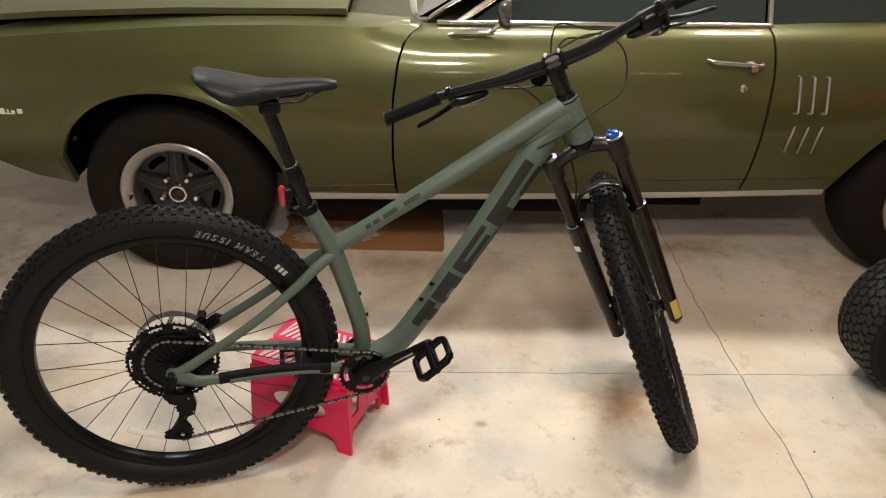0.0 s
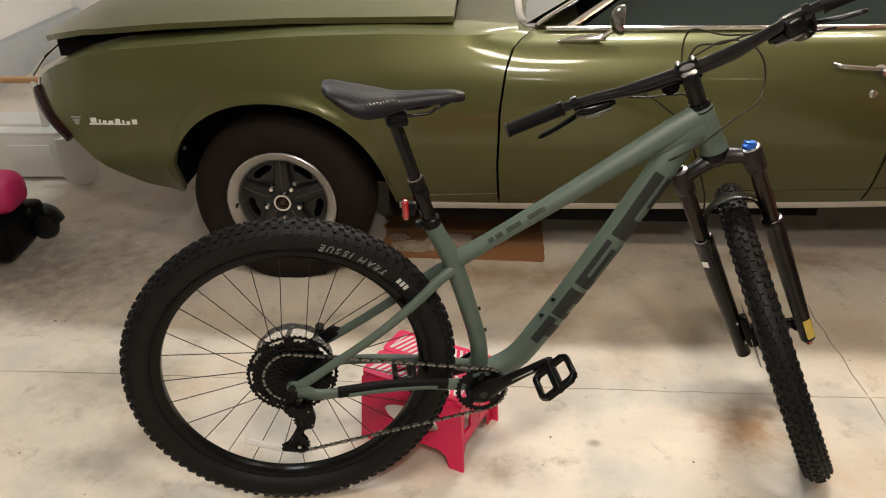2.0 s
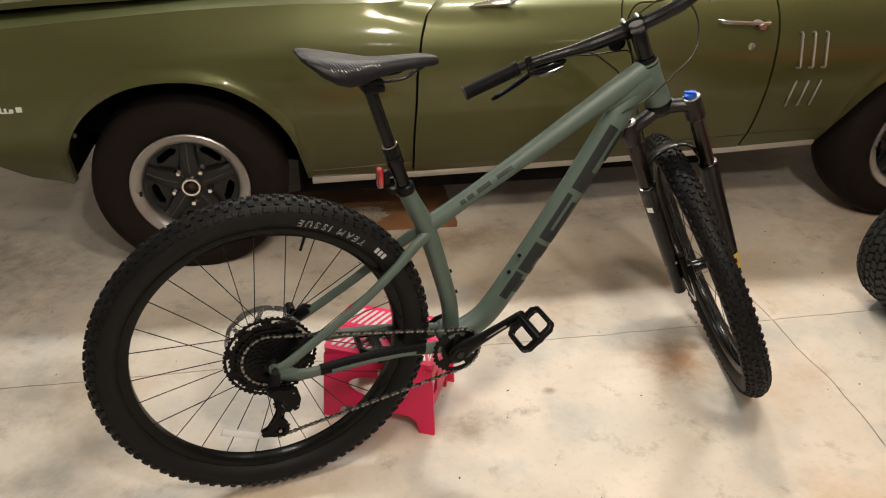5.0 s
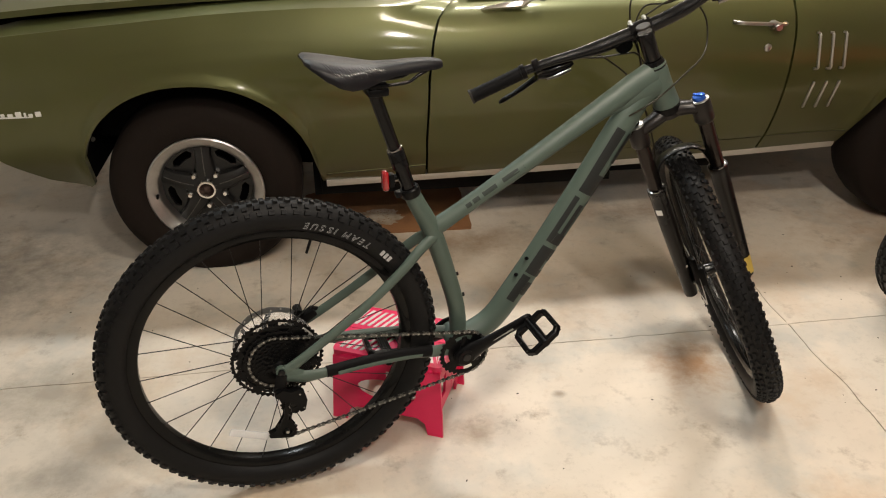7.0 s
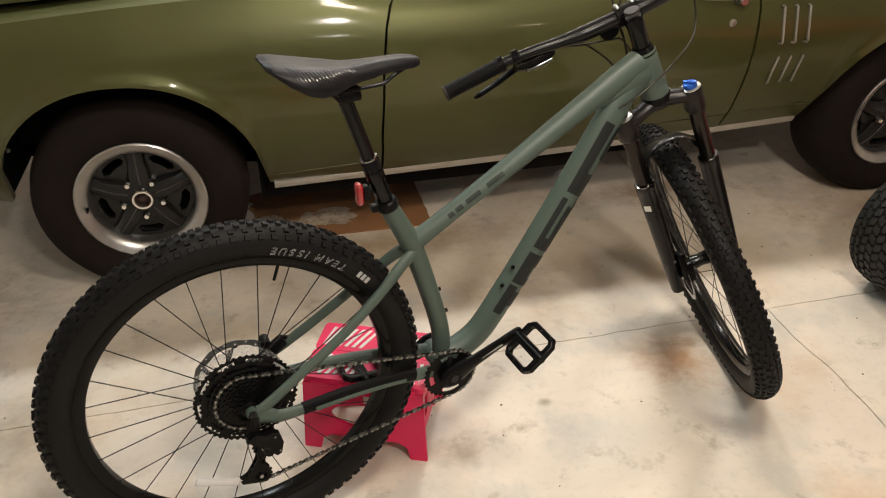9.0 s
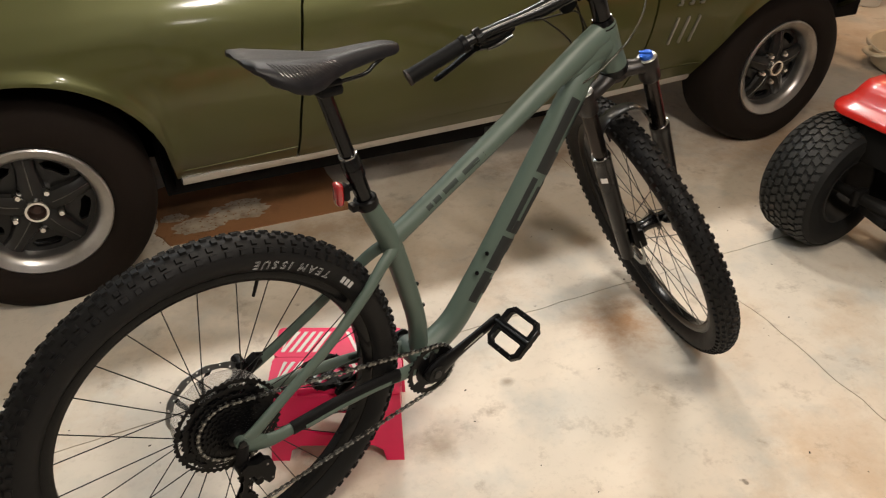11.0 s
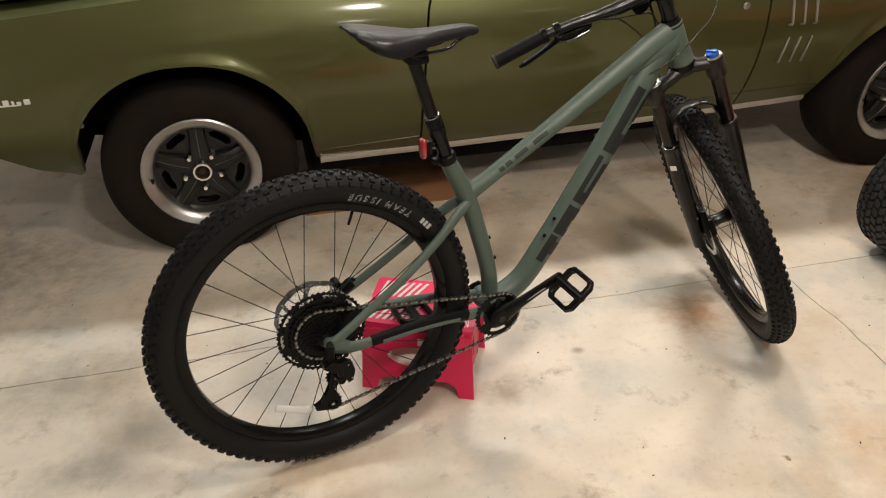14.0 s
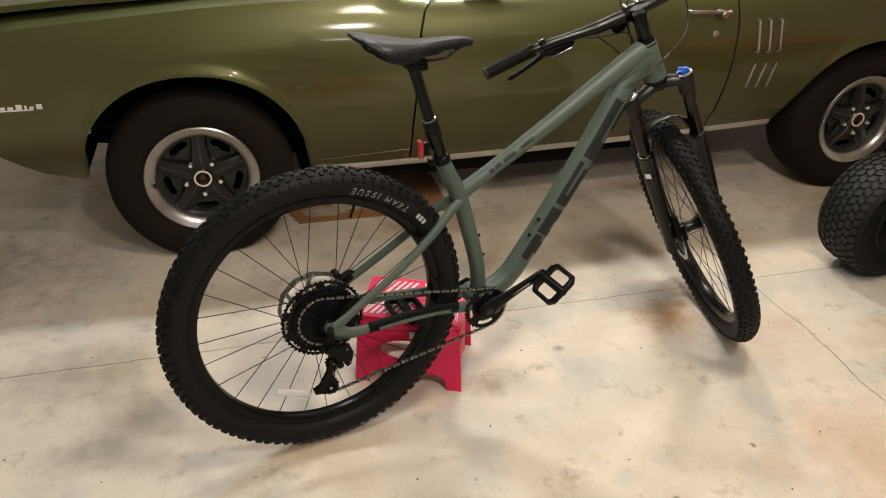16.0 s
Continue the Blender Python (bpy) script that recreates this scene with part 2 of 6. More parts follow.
M["lamp_lens"] = mat("dark_lamp_lens", (0.012, 0.0015, 0.003), 0.25, spec=0.25, vary=0.3, bump=0.0)
M["grey_metal"] = mat("dusty_grey_metal", (0.012, 0.011, 0.010), 0.65, 0.2, vary=0.2, scale=14, bump=0.2, dirt=(0.045, 0.032, 0.022), dirt_sheen_amount=0.6)
M["bar_black"] = mat("bar_black", (0.0035, 0.0035, 0.004), 0.24, spec=0.30, vary=0.1, bump=0.05)
M["cable"] = mat("cable_sheath", (0.018, 0.016, 0.009), 0.35, spec=0.3, bump=0.0)
M["torn"] = mat("torn_paper", (0.38, 0.32, 0.25), 0.9, vary=0.3, scale=26, bump=0.5, dirt=(0.17, 0.09, 0.04), dirt_sheen_amount=0.9, dirt_sheen_scale=24)
M["cardboard"] = mat("cardboard", (0.27, 0.125, 0.05), 0.8, vary=0.15, scale=5, bump=0.15, dirt=(0.10, 0.05, 0.022), dirt_sheen_amount=0.9)


# ---- mesh helpers ----
def part(name, bm, material, parent, label="", smooth=True):
    me = bpy.data.meshes.new(name)
    bmesh.ops.recalc_face_normals(bm, faces=bm.faces)
    bm.to_mesh(me)
    bm.free()
    me.materials.append(material)
    if smooth:
        me.shade_smooth()
        me.set_sharp_from_angle(angle=radians(38))
    ob = new(name, me)
    ob.parent = parent
    if label:
        ob["label"] = label
    return ob


def thing(name, label, category, m=None, group="", kind=""):
    ob = new(name)
    ob.empty_display_size = 0.1
    if m is not None:
        ob.matrix_basis = m
    return tagged(ob, label, category, group, kind)


def solid(name, bm, material, label="", category="", group="", kind="", smooth=True):
    return tagged(part(name, bm, material, None, "", smooth), label, category, group, kind)


def again(ob, parent, m):
    """Another part on the same mesh."""
    o = new(ob.name.split(".")[0], ob.data)
    o.parent = parent
    o.matrix_basis = m
    return o


def box(bm, c, s, m=None, bevel=0.0, seg=2):
    r = bmesh.ops.create_cube(bm, size=1.0)
    vs = r["verts"]
    bmesh.ops.scale(bm, vec=s, verts=vs)
    if bevel:
        es = list({e for v in vs for e in v.link_edges})
        b = bmesh.ops.bevel(bm, geom=es, offset=bevel, segments=seg, affect="EDGES", profile=0.5)
        vs = list({v for f in b["faces"] for v in f.verts} | {v for v in vs if v.is_valid})
        seen, todo = set(vs), list(vs)
        while todo:
            v = todo.pop()
            for e in v.link_edges:
                o = e.other_vert(v)
                if o not in seen:
                    seen.add(o)
                    todo.append(o)
        vs = list(seen)
    bmesh.ops.translate(bm, vec=c, verts=vs)
    if m is not None:
        bmesh.ops.transform(bm, matrix=m, verts=vs)
    return vs


def spline(pts, n=8):
    """Catmull-Rom through the points."""
    p = [Vector(q) for q in pts]
    p = [p[0] * 2 - p[1]] + p + [p[-1] * 2 - p[-2]]
    out = []
    for i in range(1, len(p) - 2):
        for k in range(n):
            t = k / n
            a, b, c, d = p[i - 1 : i + 3]
            out.append(0.5 * (2 * b + (c - a) * t + (2 * a - 5 * b + 4 * c - d) * t * t + (3 * b - a - 3 * c + d) * t**3))
    return out + [p[-2]]


def sweep(bm, pts, radii, seg=14, side=(0, 1, 0), caps=True, closed=False, squash=None):
    """A tube along pts. radii: one, or one per point, each a number or (along side, across it). side: the ring's first axis."""
    pts = [Vector(p) for p in pts]
    k = len(pts)
    if not isinstance(radii, (list, tuple)) or (isinstance(radii, tuple) and len(radii) == 2 and k != 2):
        radii = [radii] * k
    if len(radii) != k:
        src = [r if isinstance(r, tuple) else (r, r) for r in radii]
        xs = np.linspace(0, len(src) - 1, k)
        radii = [tuple(float(np.interp(x, range(len(src)), [q[j] for q in src])) for j in (0, 1)) for x in xs]
    rings = []
    side = Vector(side)
    for i, p in enumerate(pts):
        a, b = pts[(i - 1) % k if closed else max(i - 1, 0)], pts[(i + 1) % k if closed else min(i + 1, k - 1)]
        d = (b - a).normalized()
        u = (side - d * side.dot(d))
        if u.length < 1e-4:
            u = d.orthogonal()
        u.normalize()
        v = d.cross(u)
        side = u
        r = radii[i] if isinstance(radii[i], tuple) else (radii[i], radii[i])
        rings.append([bm.verts.new(p + u * r[0] * math.cos(2 * math.pi * j / seg) + v * r[1] * math.sin(2 * math.pi * j / seg)) for j in range(seg)])
    for i in range(k if closed else k - 1):
        A, B = rings[i], rings[(i + 1) % k]
        for j in range(seg):
            bm.faces.new((A[j], A[(j + 1) % seg], B[(j + 1) % seg], B[j]))
    if caps and not closed:
        bm.faces.new(rings[0][::-1])
        bm.faces.new(rings[-1])
    return rings


def rod(bm, a, b, r, seg=12, r2=None):
    sweep(bm, [a, b], [r, r if r2 is None else r2], seg, side=(0.31, 0.9, 0.2))


def lathe(bm, prof, seg=48, m=None, closed=False, a0=0.0, a1=2 * math.pi):
    """Profile of (radius, height along local z) turned round z."""
    full = abs(a1 - a0 - 2 * math.pi) < 1e-6
    n = seg if full else seg + 1
    rings = []
    for r, h in prof:
        rings.append([bm.verts.new((r * math.cos(a0 + (a1 - a0) * j / seg), r * math.sin(a0 + (a1 - a0) * j / seg), h)) for j in range(n)])
    k = len(prof)
    for i in range(k if closed else k - 1):
        A, B = rings[i], rings[(i + 1) % k]
        for j in range(seg):
            bm.faces.new((A[j], A[(j + 1) % n], B[(j + 1) % n], B[j]))
    vs = [v for r in rings for v in r]
    if m is not None:
        bmesh.ops.transform(bm, matrix=m, verts=vs)
    return rings


def plate(bm, outline, h, m=None, holes=()):
    """A flat plate from a 2D outline, h thick, with holes (2D outlines)."""
    loops = [outline, *holes]
    edges, top = [], []
    for lp in loops:
        vs = [bm.verts.new((x, y, 0)) for x, y in lp]
        top += vs
        edges += [bm.edges.new((vs[i], vs[(i + 1) % len(vs)])) for i in range(len(vs))]
    r = bmesh.ops.triangle_fill(bm, use_beauty=True, use_dissolve=False, edges=edges)
    fs = [g for g in r["geom"] if isinstance(g, bmesh.types.BMFace)]
    ex = bmesh.ops.extrude_face_region(bm, geom=fs)
    up = [g for g in ex["geom"] if isinstance(g, bmesh.types.BMVert)]
    bmesh.ops.translate(bm, vec=(0, 0, h), verts=up)
    vs = top + up
    if m is not None:
        bmesh.ops.transform(bm, matrix=m, verts=vs)
    return vs


def arc2(cx, cy, r, a0, a1, n):
    return [(cx + r * math.cos(radians(a0 + (a1 - a0) * i / n)), cy + r * math.sin(radians(a0 + (a1 - a0) * i / n))) for i in range(n + 1)]


AX_Y = Matrix.Rotation(radians(-90), 4, "X")  # local z to +y


def interp(x, keys):
    return float(np.interp(x, [k[0] for k in keys], [k[1] for k in keys]))


# ---- setting ----
X0, X1, Y0, Y1, H = -3.1, 5.6, -4.6, 6.2, 2.75


def slab(x_lo, x_hi, y_lo, y_hi, wig_x=None, wig_y=None):
    """A floor slab whose edges may run unevenly along a crack."""
    bm = bmesh.new()
    n = 260

    def edge(v, along):
        return v if abs(v) > 3 else v + (0.006 if abs(v - 1.253) > 0.02 else 0.016) * noise.noise((along * 3.1, v * 7, 0)) + (0.004 if abs(v - 1.253) > 0.02 else 0.010) * noise.noise((along * 14, v * 7, 3)) + (0.012 * math.sin(along * 4 + 1) if abs(v - 1.253) < 0.02 else 0)

    g = 0.0016
    loop = []
    for i in range(n):
        x = x_lo + (x_hi - x_lo) * i / n
        loop.append((x, edge(y_lo, x) + g))
    for i in range(n):
        y = y_lo + (y_hi - y_lo) * i / n
        loop.append((edge(x_hi, y) - g, y))
    for i in range(n):
        x = x_hi - (x_hi - x_lo) * i / n
        loop.append((x, edge(y_hi, x) - g))
    for i in range(n):
        y = y_hi - (y_hi - y_lo) * i / n
        loop.append((edge(x_lo, y) + g, y))
    plate(bm, loop, 0.05)
    bmesh.ops.translate(bm, vec=(0, 0, -0.05), verts=bm.verts)
    return bm


bm = bmesh.new()
box(bm, ((X0 + X1) / 2, (Y0 + Y1) / 2, -0.09), (X1 - X0 + 0.4, Y1 - Y0 + 0.4, 0.07))
floor = solid("floor", bm, M["joint"], "beige concrete garage floor with fine joints", "floor", kind="structure")
for xs in ((X0, 1.253), (1.253, X1)):
    for ys in ((Y0, 2.132), (2.132, Y1)):
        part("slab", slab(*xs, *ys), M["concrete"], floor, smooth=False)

for nm, c, s in (
    ("wall_north", ((X0 + X1) / 2, Y1 + 0.06, H / 2), (X1 - X0 + 0.24, 0.12, H)),
    ("wall_south", ((X0 + X1) / 2, Y0 - 0.06, H / 2), (X1 - X0 + 0.24, 0.12, H)),
    ("wall_west", (X0 - 0.06, (Y0 + Y1) / 2, H / 2), (0.12, Y1 - Y0, H)),
    ("wall_east", (X1 + 0.06, (Y0 + Y1) / 2, H / 2), (0.12, Y1 - Y0, H)),
):
    bm = bmesh.new()
    box(bm, c, s)
    solid(nm, bm, M["wall"], "plain off-white painted garage wall", "wall", kind="structure")
bm = bmesh.new()
box(bm, ((X0 + X1) / 2, (Y0 + Y1) / 2, H + 0.05), (X1 - X0 + 0.24, Y1 - Y0 + 0.24, 0.1))
solid("ceiling", bm, M["ceiling"], "plain off-white garage ceiling", "ceiling", kind="structure")


# ---- ceiling lights ----
def ceiling_light(x, y, turn, color, watts, length=1.2, width=0.3):
    t = thing("ceiling_light", "long white ceiling light with a frosted diffuser", "ceiling light", pose(x, y, H, 0, 0, turn), "ceiling lights")
    bm = bmesh.new()
    box(bm, (0, 0, -0.03), (length, width, 0.06), bevel=0.008)
    part("housing", bm, M["white_plastic"], t)
    bm = bmesh.new()
    box(bm, (0, 0, -0.066), (length - 0.06, width - 0.05, 0.012), bevel=0.004)
    part("diffuser", bm, glow("diffuser_glow", color, 6.0), t, "frosted diffuser")
    data = bpy.data.lights.new("ceiling_lamp", "AREA")
    data.shape, data.size, data.size_y, data.energy, data.color = "RECTANGLE", length - 0.06, width - 0.05, watts, color
    lamp = new("ceiling_lamp", data)
    lamp.matrix_basis = pose(x, y, H - 0.08, 0, 0, turn)


ceiling_light(0.45, 1.1, 0, (1.0, 0.88, 0.72), 31, 0.45, 0.40)
ceiling_light(3.3, 3.5, 90, (1.0, 0.60, 0.32), 23, 0.6, 0.3)
ceiling_light(1.95, 3.6, 0, (1.0, 0.90, 0.78), 23, 0.42, 0.22)
ceiling_light(-0.7, 3.6, 0, (0.90, 0.98, 1.0), 25, 0.42, 0.22)
ceiling_light(0.42, -0.2, 0, (1.0, 0.92, 0.84), 44, 0.26, 0.34)
ceiling_light(0.80, 3.55, 0, (1.0, 0.95, 0.88), 42, 0.42, 0.22)
ceiling_light(0.6, -2.8, 0, (1.0, 0.94, 0.88), 12, 0.24, 0.22)
ceiling_light(2.65, -2.8, 0, (1.0, 0.80, 0.58), 5, 0.36, 0.22)
# unseen lamp, added to brighten the far wall mirrored in the bonnet
ceiling_light(0.5, 5.3, 0, (1.0, 0.88, 0.74), 28, 0.6, 0.3)


# ---- car ----
YC = 3.60
XF, XR = -0.612, 2.133  # axles


def car_w(x):
    return interp(x, [(-1.50, 0.74), (-1.46, 0.79), (-1.38, 0.845), (-1.25, 0.88), (-1.0, 0.90), (-0.6, 0.912), (0.2, 0.915), (1.0, 0.912), (1.5, 0.915), (2.1, 0.93), (2.6, 0.91), (3.0, 0.86), (3.2, 0.80)])


def car_top(x):
    return interp(x, [(-1.50, 0.695), (-1.46, 0.722), (-1.38, 0.765), (-1.28, 0.805), (-1.135, 0.838), (-0.9, 0.860), (-0.76, 0.871), (-0.56, 0.888), (-0.4, 0.897), (-0.2, 0.902), (0.0, 0.900), (0.2, 0.898), (0.8, 0.905), (1.4, 0.915), (1.9, 0.935), (2.3, 0.925), (2.9, 0.885), (3.2, 0.85)])


# wheel openings: centre, half width, height over the base line, squareness
ARCHES = ((-0.615, 0.385, 0.408, 2.2), (XR, 0.375, 0.405, 2.4))


def arch(x, xc, a, b, p, zc=0.285):
    q = 1 - abs((x - xc) / a) ** p
    return zc + b * q ** (1 / p) if q > 0 else 0.0


def car_bot(x):
    z = interp(x, [(-1.50, 0.69), (-1.444, 0.656), (-1.384, 0.611), (-1.325, 0.549), (-1.225, 0.422), (-1.143, 0.335), (-1.05, 0.290), (-1.02, 0.282), (-0.2, 0.25), (1.59, 0.282), (1.76, 0.30), (2.36, 0.30), (2.44, 0.38), (2.50, 0.43), (2.6, 0.46), (2.9, 0.52), (3.2, 0.57)])
    return max([z] + [arch(x, *q) for q in ARCHES])


def car_inset(zr, x=0.6):
    """How far the side tucks in, by height relative to the top edge: a rolled shoulder on the door, a crisp one on the wing."""
    rolled = interp(zr, [(-0.66, 0.200), (-0.60, 0.150), (-0.52, 0.095), (-0.43, 0.052), (-0.34, 0.018), (-0.26, 0.002), (-0.2, 0.0), (-0.13, 0.010), (-0.075, 0.034), (-0.04, 0.062), (-0.018, 0.088), (-0.004, 0.12), (0.0, 0.15)])
    crisp = interp(zr, [(-0.66, 0.200), (-0.60, 0.150), (-0.52, 0.095), (-0.43, 0.052), (-0.34, 0.018), (-0.26, 0.002), (-0.2, 0.0), (-0.13, 0.009), (-0.075, 0.029), (-0.04, 0.047), (-0.012, 0.063), (0.0, 0.072)])
    k = min(1.0, max(0.0, (x - 0.02) / 0.30))
    return crisp + (rolled - crisp) * k * k * (3 - 2 * k)


def flare(x, z):
    """The lip that swells out round each wheel opening."""
    out = 0.0
    for xc, a, b, p in ARCHES:
        d = (abs((x - xc) / a) ** p + abs((z - 0.285) / b) ** p) ** (1 / p)
        out += 0.016 * math.exp(-((d - 1.015) / 0.045) ** 2) * min(1.0, max(0.0, (z - 0.30) / 0.12))
    return out


def side_pt(x, z):
    under = 0.35 * max(0.0, 0.44 - z) * min(1.0, max(0.0, (-0.95 - x) / 0.1))  # the nose curls under
    under += 1.1 * max(0.0, 0.64 - z) * min(1.0, max(0.0, (x - 2.40) / 0.1))
    return (x, YC - car_w(x) + car_inset(z - car_top(x), x) - flare(x, z) + under, z)


def side_panel(x_lo, x_hi, z_lo, z_hi=None, nx=40, nz=22, depth=0.03):
    """A body panel between two upright edges x_lo(z), x_hi(z), from z_lo(x) up to the top edge, turned in at its rim."""
    bm = bmesh.new()
    grid = []
    for i in range(nx + 1):
        row = []
        for j in range(nz + 1):
            f = i / nx
            lo = z_lo(x_lo(0.45) * (1 - f) + x_hi(0.45) * f)
            x = x_lo(0.9) * (1 - f) + x_hi(0.9) * f
            hi = car_top(x) if z_hi is None else z_hi(x)
            s = (j / nz)
            s = s + 0.10 * math.sin(math.pi * s) * s
            z = lo + (hi - lo) * s
            x = x_lo(z) * (1 - f) + x_hi(z) * f
            row.append(bm.verts.new(side_pt(x, z)))
        grid.append(row)
    for i in range(nx):
        for j in range(nz):
            bm.faces.new((grid[i][j], grid[i + 1][j], grid[i + 1][j + 1], grid[i][j + 1]))
    rim = [e for e in bm.edges if e.is_boundary]
    ex = bmesh.ops.extrude_edge_only(bm, edges=rim)
    bmesh.ops.translate(bm, vec=(0, depth, 0), verts=[g for g in ex["geom"] if isinstance(g, bmesh.types.BMVert)])
    return bm


def on_side(x, z, out=0.0):
    p = Vector(side_pt(x, z))
    p.y -= out
    return p


def pair(name, bm, material, label=""):
    """A part of the car and its twin on the other flank."""
    other = bm.copy()
    bmesh.ops.transform(other, matrix=Matrix.Translation((0, 2 * YC, 0)) @ Matrix.Diagonal((1, -1, 1, 1)), verts=other.verts)
    part(name, other, material, car, label)
    return part(name, bm, material, car, label)


car = thing("car", "olive green metallic vintage coupe parked with its bonnet ajar", "car")


def door_front(z):
    return interp(z, [(0.25, 0.164), (0.45, 0.153), (0.68, 0.156), (0.80, 0.172), (0.86, 0.193), (0.89, 0.225), (0.905, 0.27)])


def door_rear(z):
    return interp(z, [(0.25, 1.442), (0.38, 1.430), (0.60, 1.409), (0.70, 1.403), (0.92, 1.404)])


def nose_edge(z):
    """The lower front edge of the wing, by height."""
    return interp(z, [(0.422, -1.225), (0.549, -1.325), (0.611, -1.384), (0.656, -1.444), (0.697, -1.492), (0.76, -1.485)])


def door_foot(x):
    return 0.318 + 0.042 * (x - 0.17)


pair("wing", side_panel(lambda z: -1.492, lambda z: door_front(z) - 0.004, car_bot, nx=70), M["paint"], "front wing with a polished wheel arch lip")
pair("door", side_panel(lambda z: door_front(z) + 0.004, lambda z: door_rear(z) - 0.004, door_foot), M["paint"])
pair("sill", side_panel(lambda z: door_front(z) + 0.004, lambda z: door_rear(z) - 0.004, lambda x: 0.255 + 0.018 * (x + 0.2), lambda x: door_foot(x) - 0.003, nz=6), M["paint"])
pair("quarter_panel", side_panel(lambda z: door_rear(z) + 0.004, lambda z: 3.2, car_bot, nx=60), M["paint"])


def wing_crown():
    """The flat top of the wing, from its crisp shoulder in to the bonnet's gap."""
    bm = bmesh.new()
    rows = []
    for i in range(61):
        x = -1.49 + 1.70 * i / 60
        y0 = side_pt(x, car_top(x))[1]
        reach = 0.15 * min(1.0, max(0.12, (0.30 - x) / 0.25))
        rows.append([bm.verts.new((x, y0 + reach * f, car_top(x) + h)) for f, h in ((0, 0), (0.12, 0.004), (0.5, 0.010), (1, 0.013), (1.02, -0.02))])
    for a, b in zip(rows, rows[1:]):
        for j in range(4):
            bm.faces.new((a[j], a[j + 1], b[j + 1], b[j]))
    return bm


pair("wing_crown", wing_crown(), M["paint"])
for x0, x1, z0, z1 in ((-0.20, 0.155, 0.292, 0.316), (1.435, 1.75, 0.372, 0.382)):  # seams over the sill
    bm = bmesh.new()
    sweep(bm, [Vector(side_pt(x0 + (x1 - x0) * k / 8, z0 + (z1 - z0) * k / 8)) for k in range(9)], 0.0018, 6)
    pair("panel_seam", bm, M["joint"])
    bm = bmesh.new()
    sweep(bm, [on_side(x0 + (x1 - x0) * k / 8, z0 + 0.004 + (z1 - z0) * k / 8, 0.0005) for k in range(9)], 0.0021, 6)
    pair("panel_edge", bm, M["paint"])


def thick(bm, d):
    r = bmesh.ops.solidify(bm, geom=bm.faces[:], thickness=d)
    return bm


# dark inner shell, and a floor pan hung low as shade under the sill
for x0, x1, z0, w in ((-1.25, -1.10, 0.46, 1.42), (-1.10, XF - 0.40, 0.35, 1.5), (XF + 0.36, 0.02, 0.17, 1.34), (0.02, 0.90, 0.16, 1.32), (0.90, 1.35, 0.185, 1.28), (1.35, XR - 0.40, 0.235, 1.20), (2.40, 2.60, 0.46, 1.56), (XR + 0.40, 3.1, 0.57, 1.42), (XF - 0.40, XF + 0.40, 0.42, 1.2), (XR - 0.40, XR + 0.40, 0.42, 1.2)):
    bm = bmesh.new()
    box(bm, ((x0 + x1) / 2, YC, (z0 + 0.78) / 2), (x1 - x0, w, 0.78 - z0))
    part("underbody", bm, M["black_under"], car, "black underbody, set low as shade under the car", smooth=False)

# dark wheel housings, each a curved shell inside its arch
for xc, ax, bz, p in ARCHES:
    for side in (-1, 1):
        bm = bmesh.new()
        rows = []
        for k in range(37):
            f = -1.012 + 2.024 * (0.5 - 0.5 * math.cos(math.pi * k / 36))
            z = 0.285 + bz * 1.02 * max(0.0, 1 - abs(f / 1.012) ** p) ** (1 / p)
            if k in (0, 36):
                z = 0.40 if xc > 0 and k else 0.20 if xc < 0 and k else 0.285
            if xc < 0 and f < 0:
                z = max(z, 0.31)
            z = max(z, 0.40) if xc > 0 and f > 0.5 else z
            x = xc + ax * f
            skin = YC - side_pt(x, z)[1] - 0.008  # stays inside the panel
            rows.append([bm.verts.new((x, YC + side * min(y, skin - d), z)) for y, d in ((0.835, 0), (0.79, 0.03), (0.45, 0.2))])
        for A, B in zip(rows, rows[1:]):
            for j in range(2):
                bm.faces.new((A[j], B[j], B[j + 1], A[j + 1]))
        bm.faces.new([r[2] for r in rows])
        part("wheel_housing", thick(bm, 0.006), M["black_under"], car)

# deck, roof and glass
def top_sheet(stations):
    bm = bmesh.new()
    rows = []
    for x, pts in stations:
        rows.append([bm.verts.new((x if len(p) == 2 else p[0], p[-2], p[-1])) for p in pts])
    for a, b in zip(rows, rows[1:]):
        for j in range(len(a) - 1):
            bm.faces.new((a[j], a[j + 1], b[j + 1], b[j]))
    return bm


def cross(x, edge_in, rise, n=10, lift=0.0):
    """Points across the car at x, from one edge to the other, crowned by rise."""
    w = car_w(x) - edge_in
    return [(YC - w + 2 * w * i / (2 * n), car_top(x) + lift + rise * (1 - (1 - i / n) ** 2) if i <= n else 0) for i in range(n + 1)] + [
        (YC + w * i / n, car_top(x) + lift + rise * (1 - (i / n) ** 2)) for i in range(1, n + 1)
    ]


bm = top_sheet([(x, cross(x, 0.148, 0.02)) for x in np.linspace(0.0, 0.42, 8)])
part("cowl", thick(bm, 0.012), M["paint"], car)
bm = top_sheet([(x, cross(x, 0.148, 0.03)) for x in np.linspace(2.25, 3.19, 14)])
part("boot_lid", thick(bm, 0.012), M["paint"], car)
bm = top_sheet([(x, cross(x, 0.14, 0.0, lift=-0.05)) for x in np.linspace(0.3, 2.4, 6)])
part("interior_tray", thick(bm, 0.02), M["black_under"], car)
# bonnet, lifted at its front edge
def bonnet_w(x):
    return interp(x, [(-1.46, 0.76), (-1.38, 0.83), (-1.25, 0.872), (-1.0, 0.90), (-0.6, 0.912), (0.2, 0.915)])


